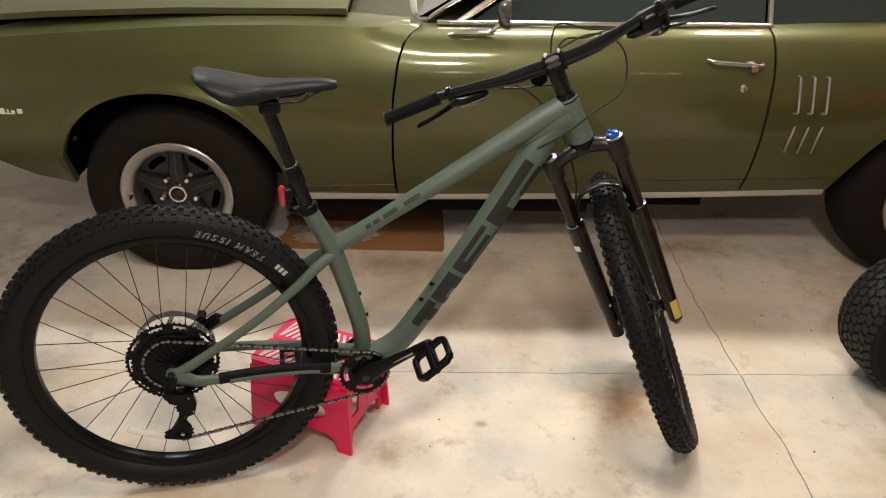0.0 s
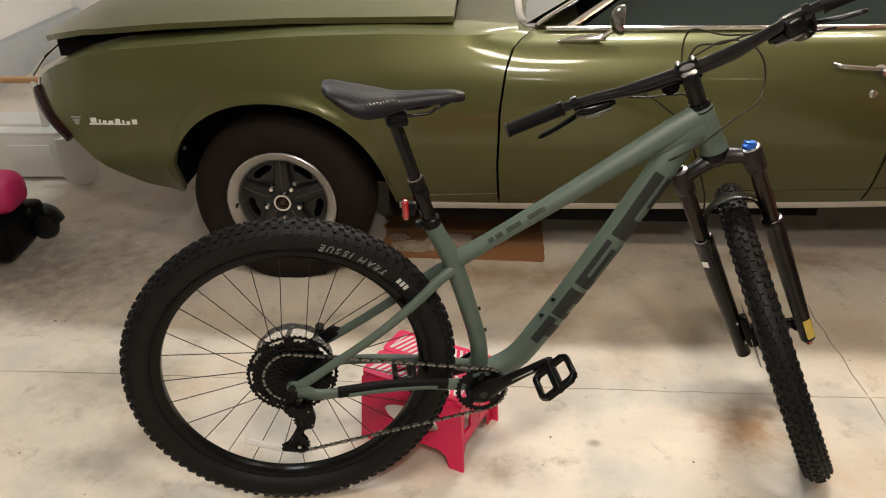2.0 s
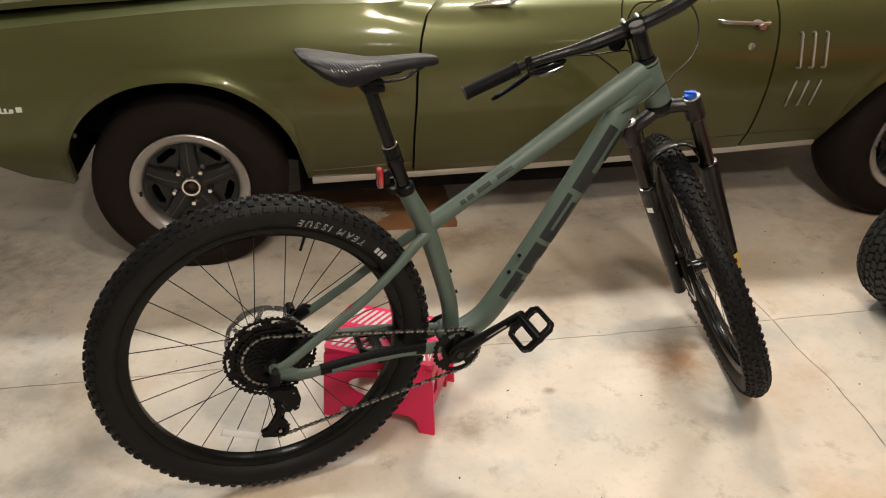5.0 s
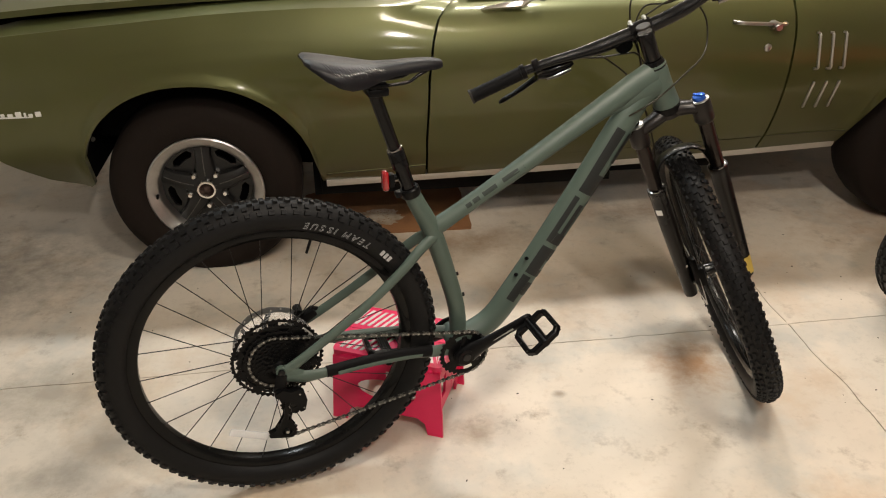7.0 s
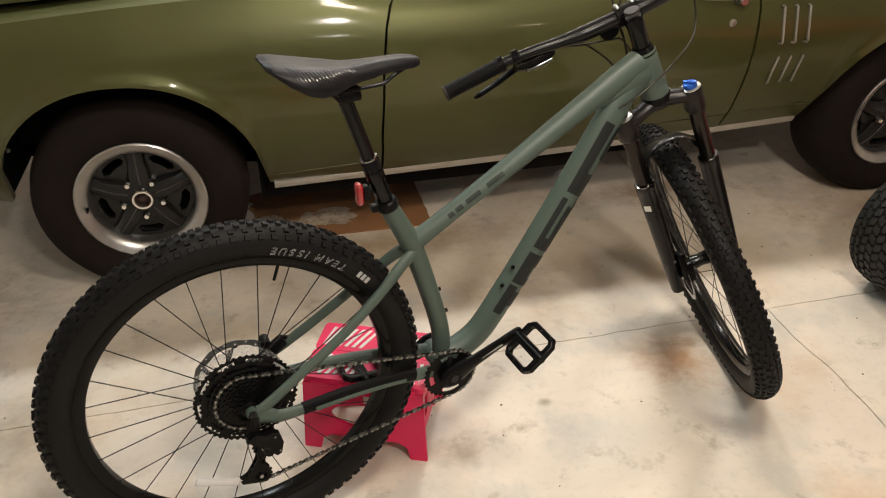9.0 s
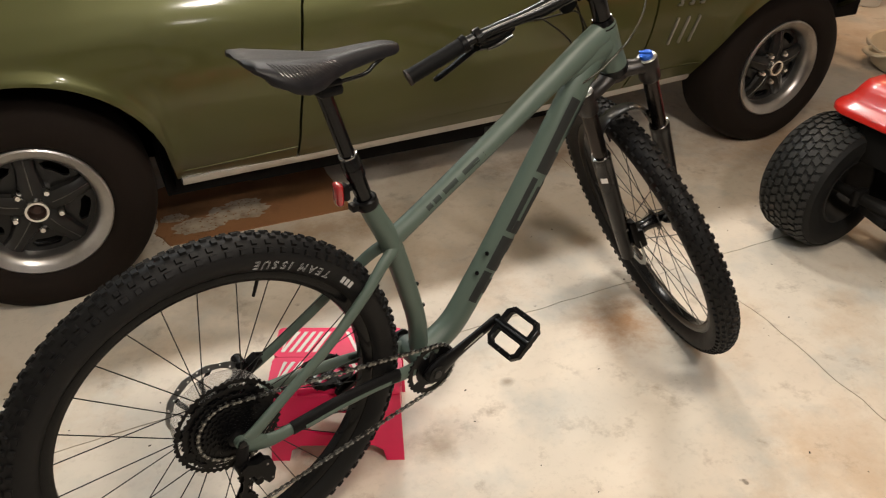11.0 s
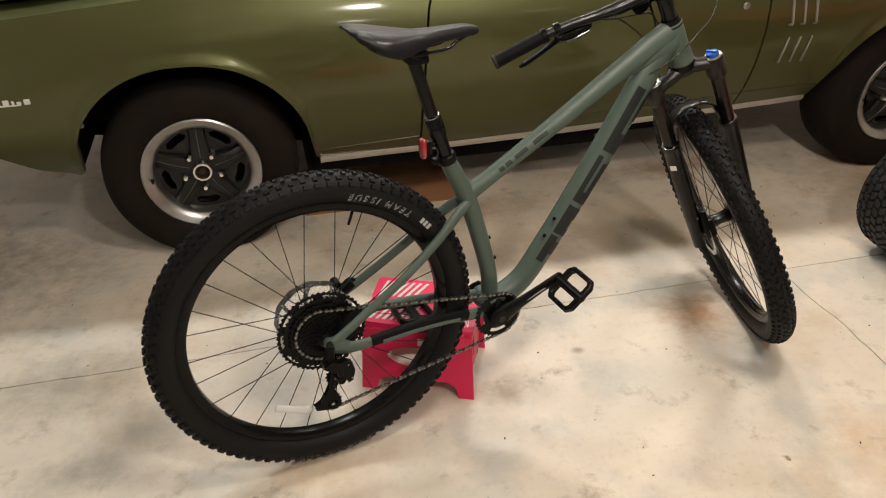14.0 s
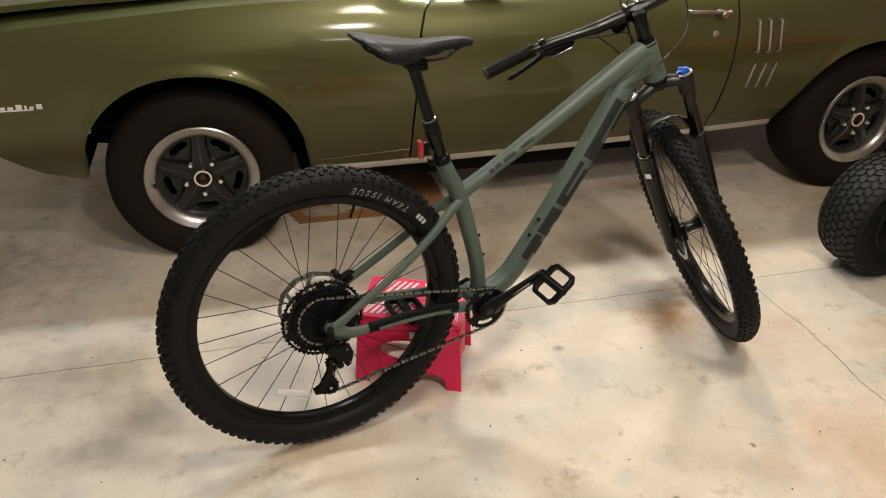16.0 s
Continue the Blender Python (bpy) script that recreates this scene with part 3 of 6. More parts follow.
def bonnet_edge(x):
    return interp(x, [(-1.50, 0.822), (-1.46, 0.835), (-1.40, 0.853), (-1.30, 0.876), (-0.99, 0.907), (-0.56, 0.930), (0.0, 0.938)])



bm = top_sheet(
    [(x, [(y, z - car_top(x) + bonnet_edge(x)) for y, z in cross(x, car_w(x) - bonnet_w(x) + (0.165 if x > -1.46 else 0.165 + (-1.46 - x) * 0.8), 0.035)]) for x in np.linspace(-1.50, 0.0, 30)]
)
rim = [e for e in bm.edges if e.is_boundary]
ex = bmesh.ops.extrude_edge_only(bm, edges=rim)
bmesh.ops.translate(bm, vec=(0, 0, -0.020), verts=[g for g in ex["geom"] if isinstance(g, bmesh.types.BMVert)])
part("bonnet", bm, M["paint"], car, "bonnet standing slightly open")
bm = bmesh.new()
box(bm, (-0.62, YC, 0.80), (1.20, 1.40, 0.02))
box(bm, (-0.76, YC, 0.795), (1.34, 1.24, 0.06))
part("engine_bay", bm, M["black_under"], car, smooth=False)
# greenhouse: side glass, windscreen, roof
def quad_sheet(a, b, c, d, n=8, bulge=0.0):
    bm = bmesh.new()
    a, b, c, d = map(Vector, (a, b, c, d))
    g = []
    for i in range(n + 1):
        row = []
        for j in range(n + 1):
            u, v = i / n, j / n
            p = a * (1 - u) * (1 - v) + b * u * (1 - v) + c * u * v + d * (1 - u) * v
            nn = (b - a).cross(d - a).normalized()
            row.append(bm.verts.new(p + nn * bulge * (1 - (2 * u - 1) ** 2) * (1 - (2 * v - 1) ** 2)))
        g.append(row)
    for i in range(n):
        for j in range(n):
            bm.faces.new((g[i][j], g[i + 1][j], g[i + 1][j + 1], g[i][j + 1]))
    return bm


YB = YC - 0.765  # foot of the side glass
YR = YC - 0.545  # roof edge
bm = quad_sheet((0.40, YB, 0.895), (1.395, YB, 0.905), (1.43, YR, 1.235), (0.93, YR, 1.235), bulge=-0.015)
pair("side_window", bm, M["car_glass"], "dark tinted side window")
bm = quad_sheet((1.425, YB, 0.905), (1.95, YB + 0.01, 0.925), (1.75, YR + 0.01, 1.225), (1.45, YR, 1.235), bulge=-0.01)
pair("quarter_window", bm, M["car_glass"])
bm = quad_sheet((0.24, YC - 0.72, 0.91), (0.24, YC + 0.72, 0.91), (0.86, YC + 0.53, 1.235), (0.86, YC - 0.53, 1.235), bulge=0.05)
part("windscreen", bm, M["car_glass"], car)
bm = quad_sheet((2.35, YC - 0.68, 0.95), (2.35, YC + 0.68, 0.95), (1.85, YC + 0.5, 1.235), (1.85, YC - 0.5, 1.235), bulge=-0.03)
part("rear_window", bm, M["car_glass"], car)
bm = quad_sheet((0.86, YC - 0.55, 1.24), (0.86, YC + 0.55, 1.24), (1.87, YC + 0.55, 1.24), (1.87, YC - 0.55, 1.24), bulge=-0.04)
part("roof", thick(bm, 0.02), M["paint"], car)
bm = bmesh.new()
sweep(bm, [(1.95, YB + 0.01, 0.915), (1.75, YR + 0.01, 1.225)], (0.03, 0.10), 10)
sweep(bm, [(2.3, YB + 0.03, 0.925), (1.86, YR + 0.01, 1.23)], (0.03, 0.10), 10)
pair("rear_pillar", bm, M["paint"])
# windscreen surround and vent frame
bm = bmesh.new()
sweep(bm, spline([(0.235, YC, 0.935), (0.215, YC - 0.4, 0.925), (0.225, YC - 0.66, 0.905), (0.27, YC - 0.735, 0.905), (0.34, YC - 0.725, 0.95), (0.88, YR - 0.01, 1.24)], 6), (0.014, 0.009), 8)
pair("windscreen_trim", bm, M["chrome"], "chrome windscreen surround")
bm = bmesh.new()
sweep(bm, [(0.37, YB - 0.006, 0.905), (0.92, YR - 0.004, 1.235)], 0.011, 8)
pair("front_pillar", bm, M["chrome"])
bm = bmesh.new()
sweep(bm, [(0.30, YB - 0.012, 0.905), (0.9, YB - 0.014, 0.91), (1.41, YB - 0.012, 0.916)], (0.006, 0.008), 8)
pair("belt_trim", bm, M["chrome"])
bm = bmesh.new()
sweep(bm, [(1.41, YB - 0.008, 0.91), (1.44, YR - 0.004, 1.235)], 0.010, 8)
pair("window_post", bm, M["chrome"])

# bright strip along the sill
bm = bmesh.new()
n = 60
rows = []
for i in range(n + 1):
    x = -0.205 + (1.755 + 0.205) * i / n
    zs = 0.018 * (x + 0.2) - 0.027 + 0.018 * max(0.0, x - 0.5) ** 2
    y = YC - car_w(x) + car_inset(0.262 + zs - car_top(x), x)
    rows.append([bm.verts.new((x, y + dy, z + zs)) for dy, z in ((0.012, 0.288), (-0.009, 0.286), (-0.016, 0.280), (-0.015, 0.266), (-0.006, 0.253), (0.03, 0.250))])
for a, b in zip(rows, rows[1:]):
    for j in range(5):
        bm.faces.new((a[j], b[j], b[j + 1], a[j + 1]))
bm.faces.new(rows[0][::-1])
bm.faces.new(rows[-1])
pair("sill_trim", bm, M["trim"], "brushed bright sill strip")

# door handle, lock, mirror
bm = bmesh.new()
a, b = on_side(1.185, 0.827, 0.03), on_side(1.345, 0.820, 0.032)
sweep(bm, spline([on_side(1.18, 0.826, 0.004), a + Vector((0.012, 0, 0)), (a + b) / 2, b, on_side(1.36, 0.819, 0.006)], 5), (0.005, 0.0065), 8)
sweep(bm, [on_side(1.322, 0.812, -0.01), on_side(1.322, 0.812, 0.012), on_side(1.322, 0.812, 0.03), on_side(1.322, 0.812, 0.042)], [(0.019, 0.015), (0.019, 0.015), (0.014, 0.012), (0.012, 0.010)], 16, side=(1, 0, 0))
part("door_handle", bm, M["worn_chrome"], car, "chrome push-button door handle")
bm = bmesh.new()
p = on_side(1.308, 0.741)
sweep(bm, [p + Vector((0, 0.01, 0)), p - Vector((0, 0.003, 0)), p - Vector((0, 0.006, 0))], [0.013, 0.013, 0.008], 18, side=(1, 0, 0))
part("door_lock", bm, M["worn_chrome"], car)
bm = bmesh.new()
p = on_side(0.42, 0.887)
rings = sweep(bm, spline([p + Vector((-0.085, -0.012, -0.008)), p + Vector((-0.06, -0.014, -0.004)), p + Vector((0.0, -0.02, 0.002)), p + Vector((0.05, -0.024, 0.006)), p + Vector((0.066, -0.026, 0.006))], 4), [(0.004, 0.002), (0.009, 0.006), (0.013, 0.012), (0.013, 0.012), (0.008, 0.008)], 10)
sweep(bm, spline([p + Vector((0.05, -0.03, 0.006)), p + Vector((0.07, -0.05, 0.028)), p + Vector((0.10, -0.075, 0.055))], 5), 0.007, 8)
part("mirror_arm", bm, M["chrome"], car)
bm = bmesh.new()
mm = Matrix.Translation(p + Vector((0.095, -0.085, 0.075))) @ Matrix.Rotation(radians(90), 4, "Y") @ Matrix.Rotation(radians(8), 4, "X")
lathe(bm, [(1e-4, -0.032), (0.018, -0.030), (0.036, -0.020), (0.045, -0.004), (0.047, 0.008), (0.044, 0.012), (0.041, 0.009), (1e-4, 0.009)], 28, mm)
part("wing_mirror", bm, M["dull_chrome"], car, "round chrome wing mirror")

# louvres on the rear quarter: two groups of three bright slats
for z0, z1, x0, x1 in ((0.662, 0.784, 1.505, 1.488), (0.505, 0.614, 1.512, 1.510)):
    for k in range(3):
        bm = bmesh.new()
        A, B = on_side(x0 + 0.047 * k, z0, 0.004), on_side(x1 + 0.047 * k, z1, 0.004)
        sweep(bm, [A, A.lerp(B, 0.04), A.lerp(B, 0.5), A.lerp(B, 0.96), B], [(0.003, 0.003), (0.0055, 0.006), (0.0055, 0.006), (0.0055, 0.006), (0.003, 0.003)], 8, side=(1, 0, 0))
        if z0 > 0.6:
            sweep(bm, [A, A + Vector((-0.017, 0, 0.001))], 0.0045, 6)
            sweep(bm, [B, B + Vector((-0.012, 0, 0.001))], 0.004, 6)
        part("louvre", bm, M["worn_chrome"], car)

# badge bars on the wing (plain shapes) and a small crest
bm = bmesh.new()
xs = -1.232
for w, h in ((0.026, 0.022), (0.009, 0.016), (0.016, 0.012), (0.020, 0.012), (0.022, 0.020), (0.009, 0.016), (0.016, 0.012), (0.022, 0.020)):
    p = on_side(xs + w / 2, 0.608 + h * 0.42, 0.002)
    box(bm, p, (w * 0.8, 0.004, h * 0.84), bevel=0.0015, seg=1)
    xs += w + 0.0045
p = on_side(-1.23, 0.604, 0.002)
box(bm, on_side(-1.13, 0.606, 0.001), (0.205, 0.004, 0.004))
part("badge", bm, M["white"], car, "bright badge of plain bars")
bm = bmesh.new()
p = on_side(-1.285, 0.612, 0.003)
for k, (w, h) in enumerate(((0.034, 0.007), (0.026, 0.007), (0.014, 0.012))):
    box(bm, p + Vector((0, 0, -0.010 * k + 0.012)), (w, 0.005, h), bevel=0.001, seg=1)
part("crest", bm, M["steel"], car)

# nose: chrome bumper surround, dark grille and lamp recess, valance
bm = bmesh.new()
sweep(bm, [Vector(side_pt(nose_edge(z), z)) + Vector((-0.006, 0.004, 0)) for z in np.linspace(0.655, 0.70, 10)], (0.004, 0.005), 8)
sweep(bm, spline([(-1.40, YC - 0.72, 0.56), (-1.46, YC - 0.6, 0.555), (-1.52, YC - 0.25, 0.56), (-1.54, YC, 0.56), (-1.52, YC + 0.25, 0.56), (-1.46, YC + 0.6, 0.555), (-1.40, YC + 0.72, 0.56)], 6), (0.02, 0.035), 10)
sweep(bm, spline([(-1.462, YC - 0.775, 0.735), (-1.49, YC - 0.60, 0.765), (-1.53, YC - 0.3, 0.775), (-1.54, YC, 0.775), (-1.53, YC + 0.3, 0.775), (-1.49, YC + 0.60, 0.765), (-1.462, YC + 0.775, 0.735)], 6), (0.006, 0.007), 8)
part("front_bumper", bm, M["chrome"], car, "chrome front bumper surround")
bm = bmesh.new()
box(bm, (-1.40, YC, 0.65), (0.06, 1.38, 0.17))
part("grille", bm, M["black_under"], car, smooth=False)
bm = bmesh.new()
sweep(bm, [Vector(side_pt(nose_edge(z), z)) + Vector((-0.012, 0.008, 0)) for z in np.linspace(0.54, 0.675, 10)], (0.019, 0.022), 8)
pair("side_lamp", bm, M["lamp_lens"], "dark red lamp lens")
for sy in (-1, 1):
    for k in (0.62, 0.42):
        bm = bmesh.new()
        lathe(bm, [(1e-4, 0.03), (0.04, 0.025), (0.066, 0.008), (0.072, 0.0), (0.078, 0.01), (0.078, -0.02)], 28, Matrix.Translation((-1.44, YC + sy * k, 0.655)) @ Matrix.Rotation(radians(-90), 4, "Y"))
        part("headlamp", bm, M["alloy"], car)
bm = bmesh.new()
sweep(bm, [(-1.26, YC - 0.70, 0.50), (-1.36, YC - 0.5, 0.48), (-1.40, YC, 0.47), (-1.36, YC + 0.5, 0.48), (-1.26, YC + 0.70, 0.50)], (0.02, 0.08), 10)
part("valance", bm, M["paint"], car)
bm = bmesh.new()
sweep(bm, spline([(3.17, YC - 0.80, 0.66), (3.26, YC - 0.6, 0.66), (3.30, YC, 0.66), (3.26, YC + 0.6, 0.66), (3.17, YC + 0.80, 0.66)], 6), (0.03, 0.06), 10)
part("rear_bumper", bm, M["chrome"], car)
bm = quad_sheet((3.2, YC - 0.79, 0.58), (3.2, YC + 0.79, 0.58), (3.2, YC + 0.72, 0.85), (3.2, YC - 0.72, 0.85), bulge=0.03)
part("tail_panel", bm, M["paint"], car)
bm = bmesh.new()
p = on_side(-0.985, 0.38, -0.02)
rod(bm, p + Vector((0.02, 0.03, 0.10)), p + Vector((0.02, 0.022, 0.10)), 0.008, 8)
part("arch_screw", bm, M["steel"], car)


# wheels
def car_wheel(x, side):
    """side -1: near flank. Local z points outward."""
    y = YC + side * 0.75
    hub = 0.301 if x < 0 else 0.315
    m = Matrix.Translation((x, y, hub)) @ Matrix.Rotation(radians(90 if side < 0 else -90), 4, "X")
    bm = bmesh.new()
    prof = [(0.186, -0.10), (0.20, -0.115), (0.25, -0.122), (0.29, -0.115), (0.318, -0.09), (0.326, -0.05), (0.3275, 0.0), (0.326, 0.05), (0.318, 0.09), (0.303, 0.109), (0.29, 0.114), (0.285, 0.118), (0.25, 0.124), (0.215, 0.118), (0.20, 0.108), (0.188, 0.095)]
    lathe(bm, prof, 72)
    for v in bm.verts:  # the foot of the soft tyre spreads on the floor
        low = max(0.0, 0.10 - (v.co.y + hub)) / 0.10
        v.co.z *= 1 + 0.10 * low
        v.co.y = max(v.co.y, 0.001 - hub)
    tyre = part("wheel", bm, M["car_tyre"], car, "old black tyre on a five-spoke rally wheel")
    tyre.matrix_basis = m
    bm = bmesh.new()
    lathe(bm, [(0.190, 0.085), (0.198, 0.105), (0.197, 0.112), (0.192, 0.115), (0.188, 0.113), (0.176, 0.108), (0.163, 0.100), (0.156, 0.085), (0.153, 0.04), (0.14, -0.08), (0.18, -0.1)], 64)
    part("rim_ring", bm, M["trim_ring"], tyre, "bright trim ring")
    bm = bmesh.new()
    lathe(bm, [(0.150, 0.02), (0.13, 0.005), (0.10, 0.0), (0.06, 0.0), (1e-4, 0.0)], 40)
    part("wheel_disc", bm, M["black"], tyre)
    # pressed face with an oblong slot between each two spokes
    bm = bmesh.new()
    slots = []
    for k in range(5):
        mid = 2 * math.pi * (k + 0.5) / 5 + math.pi / 2
        arc = [mid + radians(v) for v in (-19, -13, -6, 0, 6, 13, 19)]
        slots.append([(0.140 * math.cos(v), 0.140 * math.sin(v)) for v in arc[1:-1]] + [(0.127 * math.cos(v), 0.127 * math.sin(v)) for v in arc[-1:]] + [(0.114 * math.cos(v), 0.114 * math.sin(v)) for v in arc[-2:0:-1]] + [(0.127 * math.cos(arc[0]), 0.127 * math.sin(arc[0]))])
    edge = [(0.1545 * math.cos(v), 0.1545 * math.sin(v)) for v in np.linspace(0, 2 * math.pi, 48, endpoint=False)]
    plate(bm, edge, 0.012, Matrix.Translation((0, 0, 0.042)), slots)
    part("wheel_face", bm, M["wheel_dark"], tyre, smooth=False)
    for k in range(5):
        a = 2 * math.pi * k / 5 + math.pi / 2
        R = Matrix.Rotation(a, 4, "Z")
        bm = bmesh.new()
        sweep(bm, [R @ Vector((0.03, 0, 0.062)), R @ Vector((0.075, 0, 0.066)), R @ Vector((0.115, 0, 0.062)), R @ Vector((0.155, 0, 0.05))], [(0.034, 0.02), (0.033, 0.02), (0.027, 0.018), (0.031, 0.02)], 10, side=R @ Vector((0, 1, 0)))
        part("spoke", bm, M["wheel_dark"], tyre)
        bm = bmesh.new()
        sweep(bm, [R @ Vector((0.045, 0, 0.084)), R @ Vector((0.080, 0, 0.0865)), R @ Vector((0.115, 0, 0.081)), R @ Vector((0.150, 0, 0.071))], 0.0016, 6)
        part("spoke_ridge", bm, M["spoke_edge"], tyre, "bright ridge with its glint put into the colour")
        R2 = Matrix.Rotation(a + math.pi / 5, 4, "Z")
        bm = bmesh.new()
        c = R2 @ Vector((0.062, 0, 0))
        sweep(bm, [c + Vector((0, 0, 0.05)), c + Vector((0, 0, 0.092)), c + Vector((0, 0, 0.100))], [0.0145, 0.013, 0.007], 6)
        part("lug_nut", bm, M["chrome"], tyre)
    bm = bmesh.new()
    lathe(bm, [(0.034, 0.05), (0.034, 0.096), (0.031, 0.102), (0.025, 0.102), (0.022, 0.094), (0.021, 0.070)], 32)
    cap = part("hub_cap", bm, M["chrome"], tyre)
    bm = bmesh.new()
    lathe(bm, [(0.022, 0.074), (0.014, 0.078), (0.010, 0.086), (1e-4, 0.088)], 24)
    part("hub_bore", bm, M["rust"], cap)
    bm = bmesh.new()
    sweep(bm, [(-0.166, -0.010, 0.094), (-0.164, -0.010, 0.112), (-0.161, -0.010, 0.124)], [0.006, 0.005, 0.004], 8)
    part("valve", bm, M["black"], tyre)
    return tyre


for x in (XF, XR):
    for s in (-1, 1):
        car_wheel(x, s)

# oil-soaked cardboard under the car, its top layer torn away at one end
rng = random.Random(7)
bm = bmesh.new()
o = [(-0.28, 2.90), (0.02, 2.897), (0.34, 2.888)] + [(0.345 + 0.008 * rng.random(), 2.92 + 0.04 * k) for k in range(9)] + [(0.33 - 0.06 * k, 3.29 + 0.02 * rng.random()) for k in range(10)] + [(-0.29 - 0.03 * rng.random(), 3.27 - 0.035 * k) for k in range(10)]
plate(bm, o, 0.005, Matrix.Translation((0, 0, 0.0005)))
sheet = solid("cardboard_sheet", bm, M["cardboard"], "oil-stained brown cardboard sheet with a torn pale patch", "cardboard", smooth=False)
for cx, cy, rx, ry in ((-0.03, 3.03, 0.115, 0.070), (-0.17, 2.985, 0.10, 0.055), (-0.24, 3.06, 0.05, 0.03)):
    bm = bmesh.new()
    edge = []
    for k in range(120):
        q = 2 * math.pi * k / 120
        f = 0.92 + 0.30 * noise.noise((cx * 9 + 1.6 * math.cos(q), cy * 9 + 1.6 * math.sin(q), 0)) + 0.16 * noise.noise((6 * math.cos(q), 6 * math.sin(q), cx * 5)) + 0.10 * noise.noise((17 * math.cos(q), 17 * math.sin(q), cy))
        edge.append((cx + rx * f * math.cos(q), cy + ry * f * math.sin(q)))
    plate(bm, edge, 0.0008, Matrix.Translation((0, 0, 0.0056 + 0.0003 * abs(cx))))
    part("torn_patch", bm, M["torn"], sheet, "pale torn patch", smooth=False)
bits = bmesh.new()
for k in range(160):
    x, y = rng.uniform(-0.32, 0.04), rng.uniform(2.91, 3.09)
    plate(bits, [(x + 0.004 * rng.uniform(-1, 2), y), (x + 0.006, y + 0.003), (x + 0.002, y + 0.007 * rng.random() + 0.001)], 0.0015, Matrix.Translation((0, 0, 0.0068)))
tagged(part("litter", bits, M["cardboard"], sheet, smooth=False), kind="stuff")


# ---- mountain bike ----
BIKE = pose(-0.315, 1.68, 0, 0, 0, 11.5) @ pose(0, 0, 0, -2.3)
bike = thing("mountain_bike", "sage green hardtail mountain bike propped on a pink stool", "bicycle", BIKE)
RA = Vector((0, 0, 0.387))  # rear axle
BB = Vector((0.436, 0, 0.315))
R_T = 0.381  # tyre radius over the knobs


def V(x, z, y=0.0):
    return Vector((x, y, z))


# frame
bm = bmesh.new()
dt = spline([V(0.43, 0.325), V(0.475, 0.332), V(0.535, 0.367), V(0.60, 0.452), V(0.655, 0.530), V(0.75, 0.672), V(0.838, 0.812), V(0.882, 0.876), V(0.925, 0.914)], 6)
sweep(bm, dt, [(0.030, 0.030), (0.030, 0.029), (0.028, 0.030), (0.027, 0.030), (0.027, 0.031), (0.027, 0.033), (0.026, 0.034), (0.023, 0.029), (0.022, 0.028)], 20)
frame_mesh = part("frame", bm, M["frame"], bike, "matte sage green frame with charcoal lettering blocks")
bm = bmesh.new()
sweep(bm, spline([V(0.375, 0.632), V(0.43, 0.662), V(0.50, 0.702), V(0.60, 0.759), V(0.76, 0.852), V(0.86, 0.9085), V(0.92, 0.940)], 6), [(0.018, 0.022), (0.019, 0.019), (0.019, 0.018), (0.020, 0.020), (0.022, 0.024), (0.024, 0.029), (0.025, 0.030)], 18)
part("top_tube", bm, M["frame"], frame_mesh)
bm = bmesh.new()
sweep(bm, spline([V(0.441, 0.325), V(0.437, 0.41), V(0.414, 0.51), V(0.379, 0.63), V(0.345, 0.705), V(0.330, 0.738)], 6), [0.021, 0.0205, 0.021, 0.022, 0.020, 0.0185], 18)
part("seat_tube", bm, M["frame"], frame_mesh)
bm = bmesh.new()
AXIS = Vector((0.4226, 0, -0.9063))
ht = Vector((0.916, 0, 0.957))
sweep(bm, [ht + AXIS * d for d in (-0.004, 0.0, 0.02, 0.055, 0.095, 0.118, 0.122)], [0.024, 0.026, 0.0265, 0.027, 0.030, 0.031, 0.029], 24)
part("head_tube", bm, M["frame"], frame_mesh)
bm = bmesh.new()
sweep(bm, [ht + AXIS * d for d in (0.106, 0.107, 0.121, 0.126)], [0.0305, 0.0322, 0.0322, 0.029], 24)
part("lower_headset", bm, M["black"], frame_mesh, "black lower headset cup")
bm = bmesh.new()
sweep(bm, spline([V(0.805, 0.850), V(0.845, 0.876), V(0.89, 0.903), V(0.935, 0.922)], 6), [(0.004, 0.003), (0.0185, 0.022), (0.0245, 0.037), (0.026, 0.039)], 20)
part("gusset", bm, M["frame"], frame_mesh)
bm = bmesh.new()
sweep(bm, [Vector((0.436, -0.046, 0.318)), Vector((0.436, 0.046, 0.318))], 0.026, 20, side=(1, 0, 0))
part("bottom_bracket_shell", bm, M["frame"], frame_mesh)
for s in (-1, 1):
    bm = bmesh.new()
    sweep(bm, spline([V(0.392, 0.626, s * 0.008), V(0.35, 0.606, s * 0.022), V(0.29, 0.558, s * 0.037), V(0.2, 0.492, s * 0.05), V(0.1, 0.430, s * 0.058), V(0.03, 0.392, s * 0.068), V(0.0, 0.378, s * 0.070)], 6), [(0.011, 0.014), (0.010, 0.013), (0.009, 0.012), (0.008, 0.011), (0.008, 0.011), (0.008, 0.013), (0.007, 0.016)], 14)
    part("seat_stay", bm, M["frame"], frame_mesh)
    bm = bmesh.new()
    sweep(bm, spline([V(-0.002, 0.375, s * 0.070), V(0.05, 0.358, s * 0.070), V(0.10, 0.354, s * 0.066), V(0.2, 0.352, s * 0.058), V(0.30, 0.343, s * 0.050), V(0.37, 0.330, s * 0.044), V(0.43, 0.320, s * 0.036)], 6), [(0.008, 0.014), (0.009, 0.015), (0.009, 0.013), (0.009, 0.013), (0.009, 0.014), (0.010, 0.016), (0.012, 0.018)], 14)
    part("chain_stay", bm, M["frame"], frame_mesh)
bm = bmesh.new()
